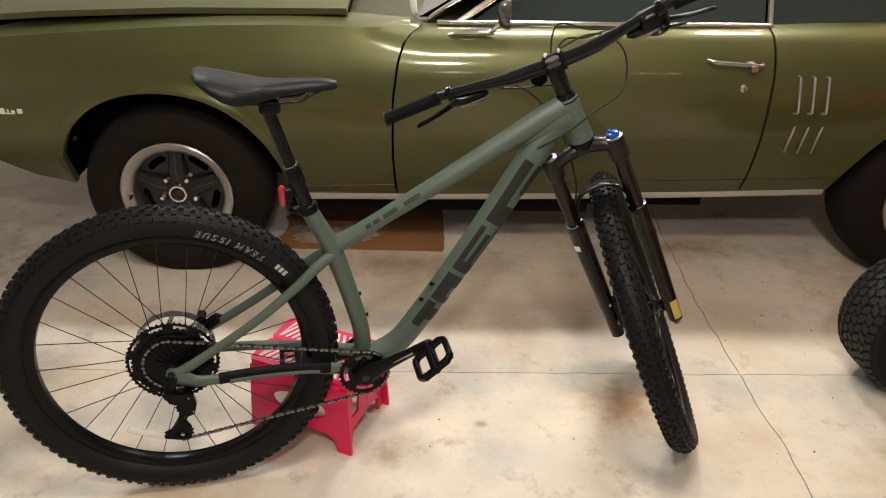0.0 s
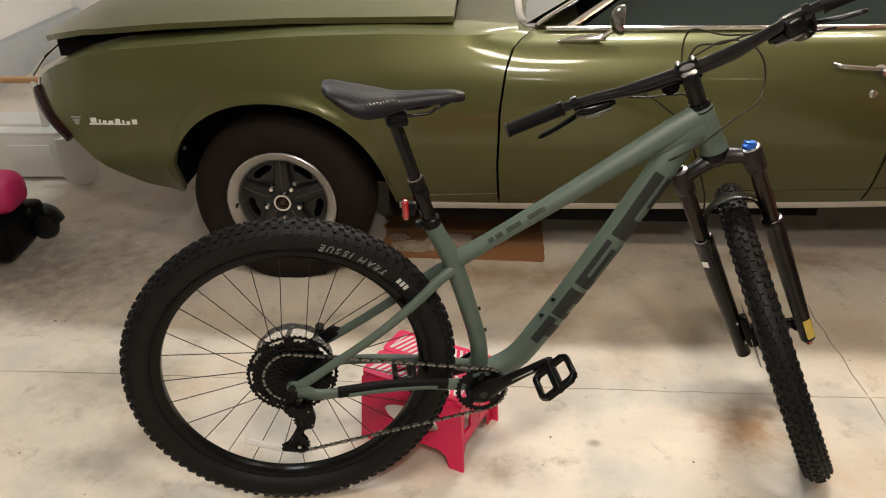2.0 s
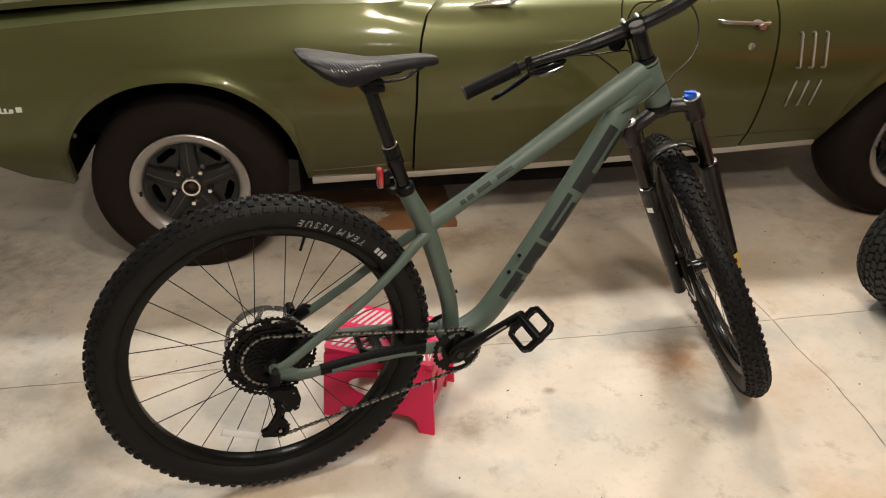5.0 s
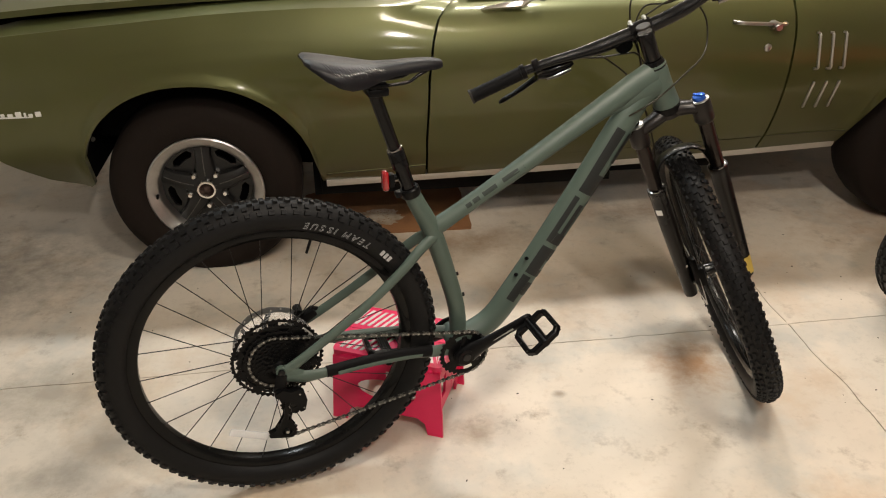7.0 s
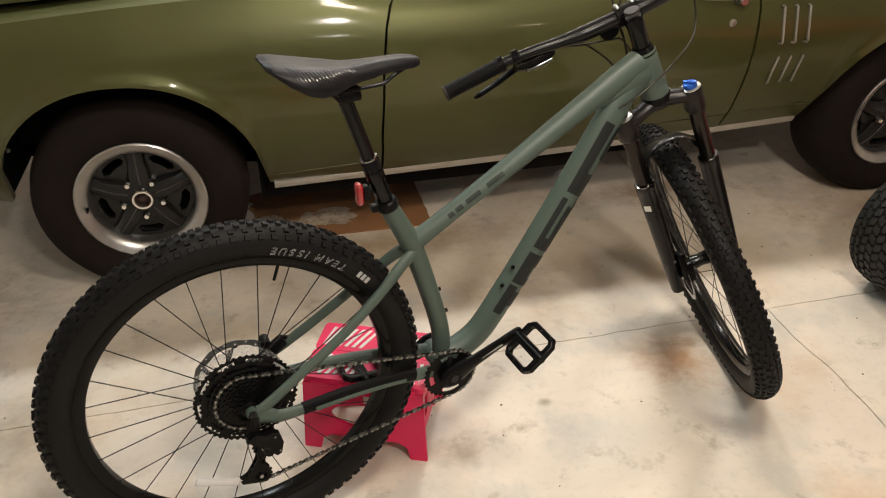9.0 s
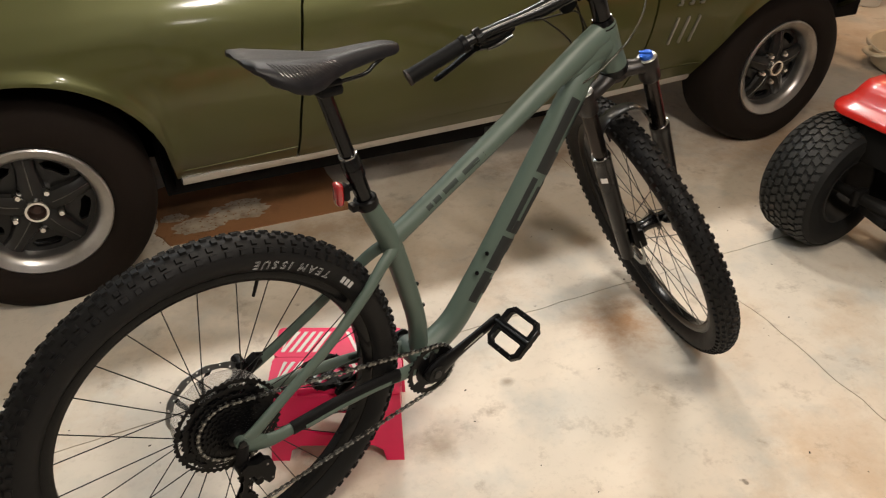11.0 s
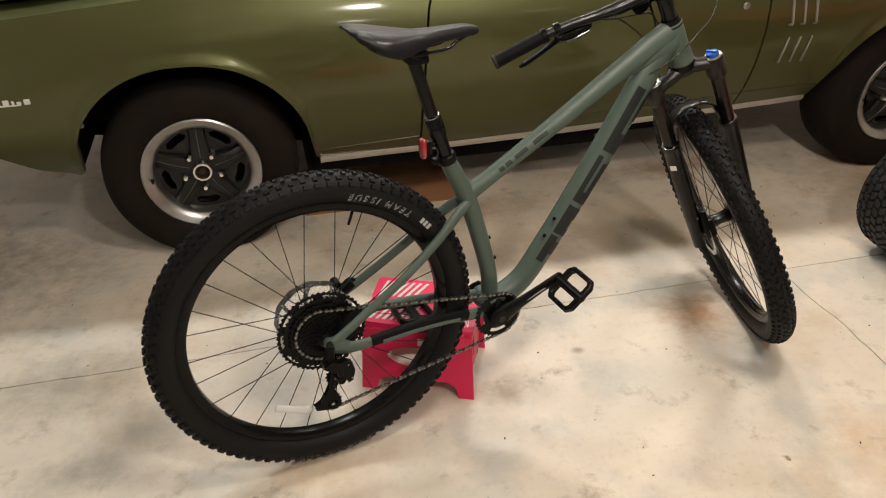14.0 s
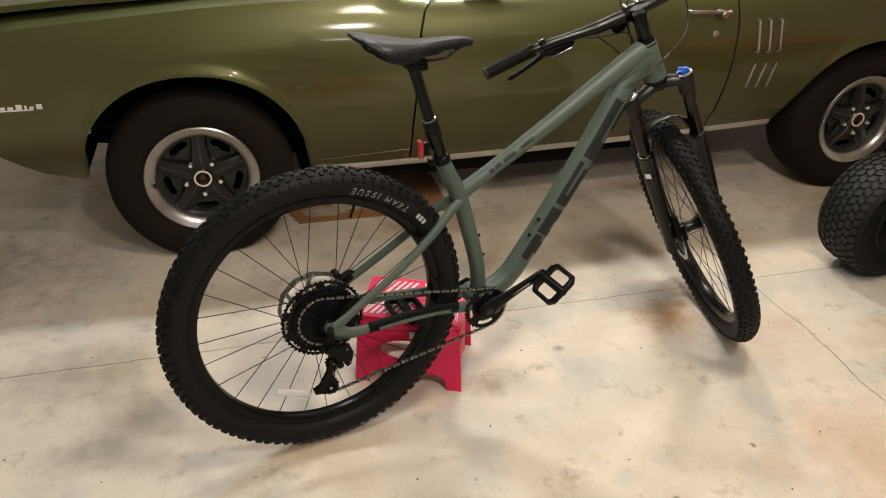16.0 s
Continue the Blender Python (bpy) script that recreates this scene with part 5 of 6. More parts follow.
# ---- cranks, chainring, pedals ----
CR = Vector((0.164, 0, 0.088)).normalized()
CY = -0.052
bm = bmesh.new()
o, i = toothed(0.0625, 30, depth=0.004, holes=4, r_in=0.02, hole_r=0.045)
plate(bm, o, 0.003, Matrix.Translation((BB.x, CY, BB.z)) @ Matrix.Rotation(radians(90), 4, "X"), i)
part("chainring", bm, M["black"], bike, "black steel chainring", smooth=False)
for s, name in ((-1, "crank"), (1, "crank")):
    d = CR * (1 if s < 0 else -1)
    bm = bmesh.new()
    y0, y1 = s * 0.066, s * 0.083
    B0 = BB + Vector((0, y0, 0))
    sweep(bm, [B0 - d * 0.026, B0 - d * 0.02, B0, B0 + d * 0.03, B0 + d * 0.06 + Vector((0, s * 0.004, 0)), B0 + d * 0.12 + Vector((0, s * 0.010, 0)), B0 + d * 0.165 + Vector((0, s * 0.016, 0)), B0 + d * 0.178 + Vector((0, s * 0.017, 0)), B0 + d * 0.184 + Vector((0, s * 0.017, 0))], [(0.008, 0.012), (0.010, 0.022), (0.011, 0.027), (0.010, 0.024), (0.008, 0.017), (0.0075, 0.0135), (0.0075, 0.0145), (0.007, 0.013), (0.005, 0.007)], 14)
    sweep(bm, [BB + Vector((0, s * 0.04, 0)), BB + Vector((0, s * 0.076, 0))], 0.020, 18, side=(1, 0, 0))
    crank = part("crank", bm, M["black"], bike, "black crank arm")
    bm = bmesh.new()
    sweep(bm, [BB + Vector((0, s * 0.074, 0)), BB + Vector((0, s * 0.079, 0))], [0.010, 0.009], 16, side=(1, 0, 0))
    part("crank_bolt", bm, M["dark_steel"], crank)
    if s < 0:
        for k in (-1, 1):
            q = Matrix.Rotation(radians(60 * k), 3, "Y") @ d
            bm = bmesh.new()
            sweep(bm, [BB + Vector((0, -0.058, 0)), BB + q * 0.03 + Vector((0, -0.056, 0)), BB + q * 0.046 + Vector((0, -0.054, 0))], [(0.005, 0.014), (0.004, 0.010), (0.003, 0.006)], 10)
            part("spider_arm", bm, M["black"], crank)
        bm = bmesh.new()
        A = B0 + d * 0.075 + Vector((0, -0.0125, 0))
        sweep(bm, [A, A + d * 0.055 + Vector((0, -0.004, 0))], (0.001, 0.0035), 8)
        part("crank_bar", bm, M["steel"], crank)
    # pedal
    P0 = BB + d * 0.170 + Vector((0, s * 0.09, 0))
    if s > 0:
        P0.z += 0.012
    ang = radians(-40 if s < 0 else 6)
    mm = Matrix.Translation(P0 + Vector((0, s * 0.052, 0))) @ Matrix.Rotation(ang, 4, "Y")
    bm = bmesh.new()
    L, W, ch = 0.050, 0.049, 0.016
    outer = [(-L + ch, -W), (L - ch, -W), (L, -W + ch), (L, W - ch), (L - ch, W), (-L + ch, W), (-L, W - ch), (-L, -W + ch)]
    holes = []
    for h in (-1, 1):
        a, b = (0.011, L - 0.012) if h > 0 else (-L + 0.012, -0.011)
        holes.append([(a, -W + 0.014), (b - 0.006 * (h > 0), -W + 0.014), (b, -W + 0.02), (b, W - 0.02), (b - 0.006 * (h > 0), W - 0.014), (a, W - 0.014)] if h > 0 else [(b, -W + 0.014), (b, W - 0.014), (a + 0.006, W - 0.014), (a, W - 0.02), (a, -W + 0.02), (a + 0.006, -W + 0.014)])
    plate(bm, outer, 0.016, mm @ Matrix.Translation((0, 0, -0.008)), holes)
    bmesh.ops.bevel(bm, geom=[e for e in bm.edges if e.is_manifold and e.calc_face_angle(0) > 0.8], offset=0.002, segments=1, affect="EDGES")
    pedal = part("pedal", bm, M["black"], bike, "black platform pedal")
    bm = bmesh.new()
    sweep(bm, [P0 - Vector((0, s * 0.012, 0)), P0 + Vector((0, s * 0.10, 0))], [0.009, 0.010], 12, side=(1, 0, 0))
    part("pedal_axle", bm, M["black"], pedal)
    bm = bmesh.new()
    for px in (-1, 1):
        for py in (-0.034, 0.0, 0.034):
            for pz in (-1, 1):
                q = mm @ Vector((px * (L - 0.006), py, pz * 0.008))
                e = mm @ Vector((px * (L - 0.006), py, pz * 0.0115))
                rod(bm, q, e, 0.0018, 6)
    tagged(part("pedal_pins", bm, M["dark_steel"], pedal), kind="stuff")

# ---- rear derailleur and chain ----
bm = bmesh.new()
D0 = V(-0.010, 0.340, -0.084)
sweep(bm, [V(0.0, 0.38, -0.078), D0], [(0.006, 0.012), (0.007, 0.014)], 12)
sweep(bm, [D0 + Vector((0, 0.012, 0)), D0 - Vector((0, 0.010, 0))], 0.013, 16, side=(1, 0, 0))
plate(bm, [(-0.018, 0.344), (-0.004, 0.352), (0.014, 0.343), (0.030, 0.346), (0.042, 0.338), (0.047, 0.314), (0.040, 0.288), (0.030, 0.284), (0.022, 0.296), (0.018, 0.312), (0.004, 0.318), (-0.012, 0.324)], 0.013, Matrix.Translation((0, -0.086, 0)) @ Matrix.Rotation(radians(90), 4, "X"))
box(bm, (0, 0, 0), (0.034, 0.030, 0.034), Matrix.Translation((0.024, -0.074, 0.312)) @ Matrix.Rotation(radians(-14), 4, "Y"), bevel=0.005)
sweep(bm, [V(0.020, 0.274, -0.076), V(0.020, 0.274, -0.046)], [0.009, 0.012], 18, side=(1, 0, 0))
der = part("rear_derailleur", bm, M["black"], bike, "black rear derailleur")
bm = bmesh.new()
sweep(bm, [D0 - Vector((0, 0.009, 0)), D0 - Vector((0, 0.0125, 0))], [0.0075, 0.006], 14, side=(1, 0, 0))
part("mounting_bolt", bm, M["steel"], der)
for x, z in ((0.032, 0.334), (0.038, 0.296)):
    bm = bmesh.new()
    sweep(bm, [V(x, z, -0.098), V(x, z, -0.1005)], [0.0032, 0.0025], 10, side=(1, 0, 0))
    part("pivot_pin", bm, M["dull_chrome"], der)
GP, LP = V(0.012, 0.268, -0.0415), V(-0.002, 0.196, -0.0415)
for yo in (-0.0075, 0.0065):
    bm = bmesh.new()
    ring = [(LP.x + 0.0125 * math.cos(e), LP.z + 0.0125 * math.sin(e)) for e in np.linspace(0, 2 * math.pi, 12, endpoint=False)]
    slot = [(0.002, 0.228), (0.008, 0.228), (0.011, 0.252), (0.005, 0.250)]
    plate(bm, [(0.014, 0.284), (0.024, 0.268), (0.012, 0.240), (0.010, 0.222), (0.019, 0.206), (0.018, 0.186), (0.006, 0.176), (-0.020, 0.182), (-0.042, 0.187), (-0.045, 0.196), (-0.028, 0.204), (-0.016, 0.222), (-0.006, 0.240), (-0.002, 0.262), (0.002, 0.280)], 0.0022, Matrix.Translation((0, -0.0415 + yo + 0.0011, 0)) @ Matrix.Rotation(radians(90), 4, "X"), [ring, slot] if yo < 0 else ())
    part("cage_plate", bm, M["black"], der)
for q in (GP, LP):
    bm = bmesh.new()
    sweep(bm, [q + Vector((0, -0.012, 0)), q + Vector((0, 0.008, 0))], 0.0042, 8, side=(1, 0, 0))
    part("pulley_bolt", bm, M["steel"], der)
for q, r in ((GP, 0.0225), (LP, 0.0255)):
    bm = bmesh.new()
    o, i = toothed(r, 13, 0.004, r_in=0.004)
    plate(bm, o, 0.003, Matrix.Translation(q + Vector((0, 0.0015, 0))) @ Matrix.Rotation(radians(90), 4, "X"), i)
    part("jockey_wheel", bm, M["black"], der, smooth=False)


def tangent_path():
    """The chain's loop: chainring, top run, sprocket, guide pulley, lower pulley, lower run."""
    ys = -0.0345
    pts = []
    c, r = Vector((BB.x, CY - 0.0015, BB.z)), 0.0605
    for a in np.linspace(-80, 93, 14):  # round the front of the ring
        pts.append(c + Vector((r * math.cos(radians(a)), 0, r * math.sin(radians(a)))))
    c2, r2 = Vector((0, ys, RA.z)), 0.0650
    for a in np.linspace(97, 300, 18):
        pts.append(c2 + Vector((r2 * math.cos(radians(a)), 0, r2 * math.sin(radians(a)))))
    for a in np.linspace(60, -40, 5):
        pts.append(GP + Vector((0.0205 * math.cos(radians(a)), 0, 0.0205 * math.sin(radians(a)))))
    for a in np.linspace(140, 285, 8):
        pts.append(LP + Vector((0.0225 * math.cos(radians(a)), 0, 0.0225 * math.sin(radians(a)))))
    return pts + [pts[0]]


path = tangent_path()
cum = [0.0]
for a, b in zip(path, path[1:]):
    cum.append(cum[-1] + (b - a).length)
pitch = cum[-1] / round(cum[-1] / 0.0127)


def along(s):
    s %= cum[-1]
    k = int(np.searchsorted(cum, s, "right")) - 1
    k = min(k, len(path) - 2)
    return path[k].lerp(path[k + 1], (s - cum[k]) / max(1e-9, cum[k + 1] - cum[k]))


outer, inner = bmesh.new(), bmesh.new()
links = round(cum[-1] / pitch)
for i in range(links):
    a, b = along(i * pitch), along((i + 1) * pitch)
    d = (b - a).normalized()
    up = d.cross(Vector((0, 1, 0))).normalized()
    y = d.cross(up)
    off = 0.0030 if i % 2 else 0.0019
    tall = 1.0 if i % 2 else 0.85
    bm = outer if i % 2 else inner
    for s in (-1, 1):
        vs = []
        for w in (-0.0005, 0.0005):
            ring = [(-0.0036, 0.0), (-0.0015, 0.0038), (0.0030, 0.0030), (0.0062, 0.0012), (pitch - 0.0030, 0.0030), (pitch + 0.0015, 0.0038), (pitch + 0.0036, 0.0), (pitch + 0.0015, -0.0038), (pitch - 0.0030, -0.0030), (0.0062, -0.0012), (0.0030, -0.0030), (-0.0015, -0.0038)]
            vs.append([bm.verts.new(a + d * f + up * g * tall + Vector((0, s * off + w, 0))) for f, g in ring])
        bm.faces.new(vs[0])
        bm.faces.new(vs[1][::-1])
        k = len(vs[0])
        for j in range(k):
            bm.faces.new((vs[0][j], vs[0][(j + 1) % k], vs[1][(j + 1) % k], vs[1][j]))
    sweep(bm, [a - Vector((0, 0.0036, 0)), a + Vector((0, 0.0036, 0))], 0.0022, 6, side=(1, 0, 0))
chain = tagged(part("chain", outer, M["chain_plate"], bike, "oiled grey chain with bright pin heads", smooth=False), kind="stuff")
tagged(part("inner_link", inner, M["dark_steel"], chain, "dark oiled inner links", smooth=False), kind="stuff")
pins = bmesh.new()
for i in range(links):
    a = along(i * pitch)
    sweep(pins, [a - Vector((0, 0.0042, 0)), a + Vector((0, 0.0038, 0))], 0.0014, 6, side=(1, 0, 0))
tagged(part("pin_head", pins, M["steel"], chain, smooth=False), kind="stuff")

# rear brake caliper
bm = bmesh.new()
box(bm, (0, 0, 0), (0.050, 0.026, 0.022), Matrix.Translation((0.085, 0.058, 0.432)) @ Matrix.Rotation(radians(-34), 4, "Y"), bevel=0.006)
sweep(bm, [V(0.066, 0.448, 0.045), V(0.066, 0.448, 0.075)], [0.011, 0.011], 14, side=(1, 0, 0))
sweep(bm, [V(0.096, 0.452, 0.058), V(0.118, 0.444, 0.058)], [0.006, 0.005], 10)
box(bm, V(0.060, 0.418, 0.060), (0.022, 0.018, 0.03), bevel=0.004)
part("brake_caliper", bm, M["black"], bike, "black brake caliper")

# ---- fork and cockpit, turned to the left ----
TH = radians(72)
ca, sa = math.cos(TH), math.sin(TH)
gf = Vector((0.9063 * ca, sa, 0.4226 * ca))
lf = Vector((-0.9063 * sa, ca, -0.4226 * sa))
uf = Vector((-0.4226, 0, 0.9063))
PS = ht + AXIS * 0.130
STEER = Matrix((
    (gf.x, lf.x, uf.x, PS.x),
    (gf.y, lf.y, uf.y, PS.y),
    (gf.z, lf.z, uf.z, PS.z),
    (0, 0, 0, 1),
))


def S(f, l, u):
    return STEER @ Vector((f, l, u))


def SB(f, l, u):
    """The cockpit's frame: the bar hangs a little lower towards its left end."""
    return S(f, l, u - 0.055 * max(0.0, l - 0.05))


HL = 0.071  # half the leg spacing
LL, LR = 0.084, -0.071  # left and right leg
FO = -0.016  # legs ahead of the steering axis
bm = bmesh.new()
sweep(bm, spline([S(FO, LR, -0.012), S(FO + 0.002, -HL * 0.6, 0.0), S(0.0, 0, 0.004), S(FO + 0.002, HL * 0.6, 0.0), S(FO, LL, -0.012)], 5), [(0.020, 0.018), (0.020, 0.016), (0.027, 0.020), (0.020, 0.016), (0.020, 0.018)], 14, side=gf)
for s in (-1, 1):
    sweep(bm, [S(FO, (LL if s > 0 else LR), -0.048), S(FO, (LL if s > 0 else LR), -0.044), S(FO, (LL if s > 0 else LR), 0.006), S(FO, (LL if s > 0 else LR), 0.010)], [0.021, 0.0235, 0.0235, 0.021], 20)
sweep(bm, [S(0, 0, -0.005), S(0, 0, 0.018)], [0.030, 0.028], 22)
fork = part("fork", bm, M["crown"], bike, "suspension fork with dark stanchions and black lowers")
AXL = -0.551  # axle below the crown
NUDGE = BIKE.to_3x3().inverted() @ Vector((-0.009, -0.015, 0.011))


def SA(f, l, u):
    """The steered frame at the axle, a little back from the legs' line."""
    return S(f, l, u) + NUDGE


for s in (-1, 1):
    bm = bmesh.new()
    sweep(bm, [S(FO, (LL if s > 0 else LR), -0.04), S(FO, (LL if s > 0 else LR), -0.25)], 0.0175, 20)
    part("stanchion", bm, M["stanchion"], fork)
    bm = bmesh.new()
    sweep(bm, [S(FO, (LL if s > 0 else LR), q) for q in (-0.182, -0.184, -0.196, -0.198)] + [S(FO, (LL if s > 0 else LR), q) for q in (-0.24, -0.40, -0.52, -0.556, -0.559)], [0.019, 0.0235, 0.0235, 0.0225, 0.0225, 0.0205, 0.0185, 0.0175, 0.014], 20)
    sweep(bm, [S(FO, (LL if s > 0 else LR), -0.52), S(0.02, s * 0.062, -0.546) + NUDGE * 0.5, SA(0.044, s * 0.058, AXL)], [(0.012, 0.018), (0.010, 0.018), (0.010, 0.018)], 12)
    part("fork_lower", bm, M["fork_black"], fork, "satin black fork lower")
    bm = bmesh.new()
    sweep(bm, [S(FO, (LL if s > 0 else LR), q) for q in (-0.180, -0.181, -0.185, -0.186)], [0.0185, 0.0225, 0.0225, 0.0185], 20)
    part("wiper_seal", bm, M["dull_chrome"], fork)
bm = bmesh.new()
sweep(bm, spline([S(FO + 0.004, LR + 0.004, -0.205), S(0.006, -0.062, -0.172), S(0.018, -0.050, -0.143), S(0.024, -0.026, -0.127), S(0.026, 0.006, -0.123), S(0.024, 0.040, -0.129), S(0.018, 0.062, -0.146), S(0.006, 0.075, -0.174), S(FO + 0.004, LL - 0.004, -0.205)], 6), [(0.017, 0.008), (0.022, 0.007), (0.027, 0.006), (0.029, 0.006), (0.030, 0.006), (0.029, 0.006), (0.027, 0.006), (0.022, 0.007), (0.017, 0.008)], 14, side=gf)
part("fork_arch", bm, M["fork_black"], fork)
bm = bmesh.new()  # blue compression knob on the right leg
sweep(bm, [S(FO, LR, q) for q in (0.008, 0.011, 0.019, 0.021)], [0.014, 0.0155, 0.0145, 0.011], 18)
box(bm, (0, 0, 0), (0.030, 0.008, 0.006), STEER @ Matrix.Translation((FO, LR, 0.0215)) @ Matrix.Rotation(radians(35), 4, "Z"), bevel=0.003)
part("damper_knob", bm, M["blue"], fork, "blue damper knob")
bm = bmesh.new()
sweep(bm, [S(FO, LR, q) for q in (0.006, 0.010, 0.012, 0.012)], [0.0215, 0.0215, 0.018, 0.012], 18)
part("damper_ring", bm, M["steel"], fork)
bm = bmesh.new()
sweep(bm, [S(FO, LL, q) for q in (0.006, 0.010, 0.013, 0.013)], [0.0215, 0.0215, 0.017, 0.013], 18)
part("air_cap_ring", bm, M["steel"], fork)
bm = bmesh.new()
sweep(bm, [S(FO, LL, q) for q in (0.010, 0.018, 0.019)], [0.0125, 0.0115, 0.006], 14)
part("air_cap", bm, M["gloss_black"], fork)
bm = bmesh.new()
box(bm, (0, 0, 0), (0.016, 0.0012, 0.016), STEER @ Matrix.Translation((FO - 0.0175, LL + 0.0135, -0.246)) @ Matrix.Rotation(radians(52), 4, "Z"))
part("leg_sticker", bm, M["white"], fork)
bm = bmesh.new()
lathe(bm, [(0.0202, -0.030), (0.0206, -0.030), (0.0212, 0.030), (0.0208, 0.030)], 10, STEER @ Matrix.Translation((FO, LR, -0.515)), a0=radians(175), a1=radians(235))
part("warning_label", bm, M["yellow"], fork, "yellow warning label")
bm = bmesh.new()
sweep(bm, [S(FO, LR, -0.557), S(FO, LR, -0.572)], [0.012, 0.009], 14)
part("rebound_knob", bm, M["red_lens"], fork, "red rebound knob")
bm = bmesh.new()
for (f, l, u), sz in (((-0.035, 0.050, -0.49), (0.03, 0.028, 0.055)), ((-0.03, 0.058, -0.47), (0.03, 0.02, 0.08))):
    box(bm, (0, 0, 0), sz, STEER @ Matrix.Translation((f, l, u)) @ Matrix.Rotation(radians(12), 4, "Y"), bevel=0.006)
part("brake_caliper", bm, M["black"], fork, "black brake caliper")
for f, l, u in ((-0.030, 0.072, -0.445), (-0.036, 0.066, -0.505)):
    bm = bmesh.new()
    sweep(bm, [S(f, l, u), S(f, l + 0.006, u), S(f, l + 0.0065, u)], [0.0055, 0.0055, 0.003], 8)
    part("caliper_bolt", bm, M["steel"], fork)
AX_F = Matrix.Translation(NUDGE) @ STEER @ Matrix.Translation((0.044, 0, AXL)) @ Matrix.Rotation(radians(-90), 4, "X") @ Matrix.Scale(1.014, 4)
front_wheel = bike_wheel("front_wheel", AX_F, 1)
bm = bmesh.new()
sweep(bm, [SA(0.044, -0.072, AXL), SA(0.044, 0.072, AXL)], 0.009, 14, side=gf)
part("thru_axle", bm, M["black"], fork)

# head set, stem, bar
bm = bmesh.new()
sweep(bm, [S(0, 0, q) for q in (0.124, 0.128, 0.134, 0.144)], [0.026, 0.0265, 0.024, 0.020], 22)
sweep(bm, [S(0, 0, 0.146), S(0, 0, 0.170)], 0.0182, 22)
part("headset", bm, M["gloss_black"], bike)
bm = bmesh.new()
sweep(bm, [S(0, 0, q) for q in (0.168, 0.170, 0.210, 0.213)], [0.0165, 0.0185, 0.0185, 0.0165], 22)
sweep(bm, [S(0.005, 0, 0.192), S(0.042, 0, 0.198)], [(0.018, 0.016), (0.019, 0.018)], 14, side=lf)
sweep(bm, [S(0.045, -0.024, 0.2), S(0.045, 0.024, 0.2)], 0.0225, 20)
stem = part("stem", bm, M["gloss_black"], bike, "gloss black stem")
bm = bmesh.new()
sweep(bm, [S(0, 0, 0.224), S(0, 0, 0.2285), S(0, 0, 0.229)], [0.0165, 0.0155, 0.004], 20)
part("stem_cap", bm, M["grey_metal"], stem)
for l in (-0.016, 0.016):
    for u in (0.182, 0.218):
        bm = bmesh.new()
        sweep(bm, [S(0.040, l, u), S(0.066, l, u), S(0.068, l, u)], [0.005, 0.005, 0.003], 10)
        part("stem_bolt", bm, M["steel"], stem)
bm = bmesh.new()
bar_l = [SB(0.045, 0, 0.2), SB(0.045, 0.05, 0.201), SB(0.043, 0.10, 0.206), SB(0.040, 0.15, 0.216), SB(0.036, 0.22, 0.231), SB(0.030, 0.30, 0.242), SB(0.022, 0.405, 0.245)]
bar_r = [SB(0.045, 0, 0.2), SB(0.045, -0.05, 0.201), SB(0.043, -0.10, 0.206), SB(0.040, -0.15, 0.216), SB(0.036, -0.22, 0.231), SB(0.030, -0.30, 0.242), SB(0.022, -0.405, 0.245)]
sweep(bm, spline(bar_r[::-1] + bar_l[1:], 6), [0.0111, 0.0111, 0.0111, 0.0125, 0.0165, 0.0165, 0.0172, 0.0165, 0.0165, 0.0125, 0.0111, 0.0111, 0.0111], 18)
bar = part("handlebar", bm, M["bar_black"], bike, "wide black riser handlebar")
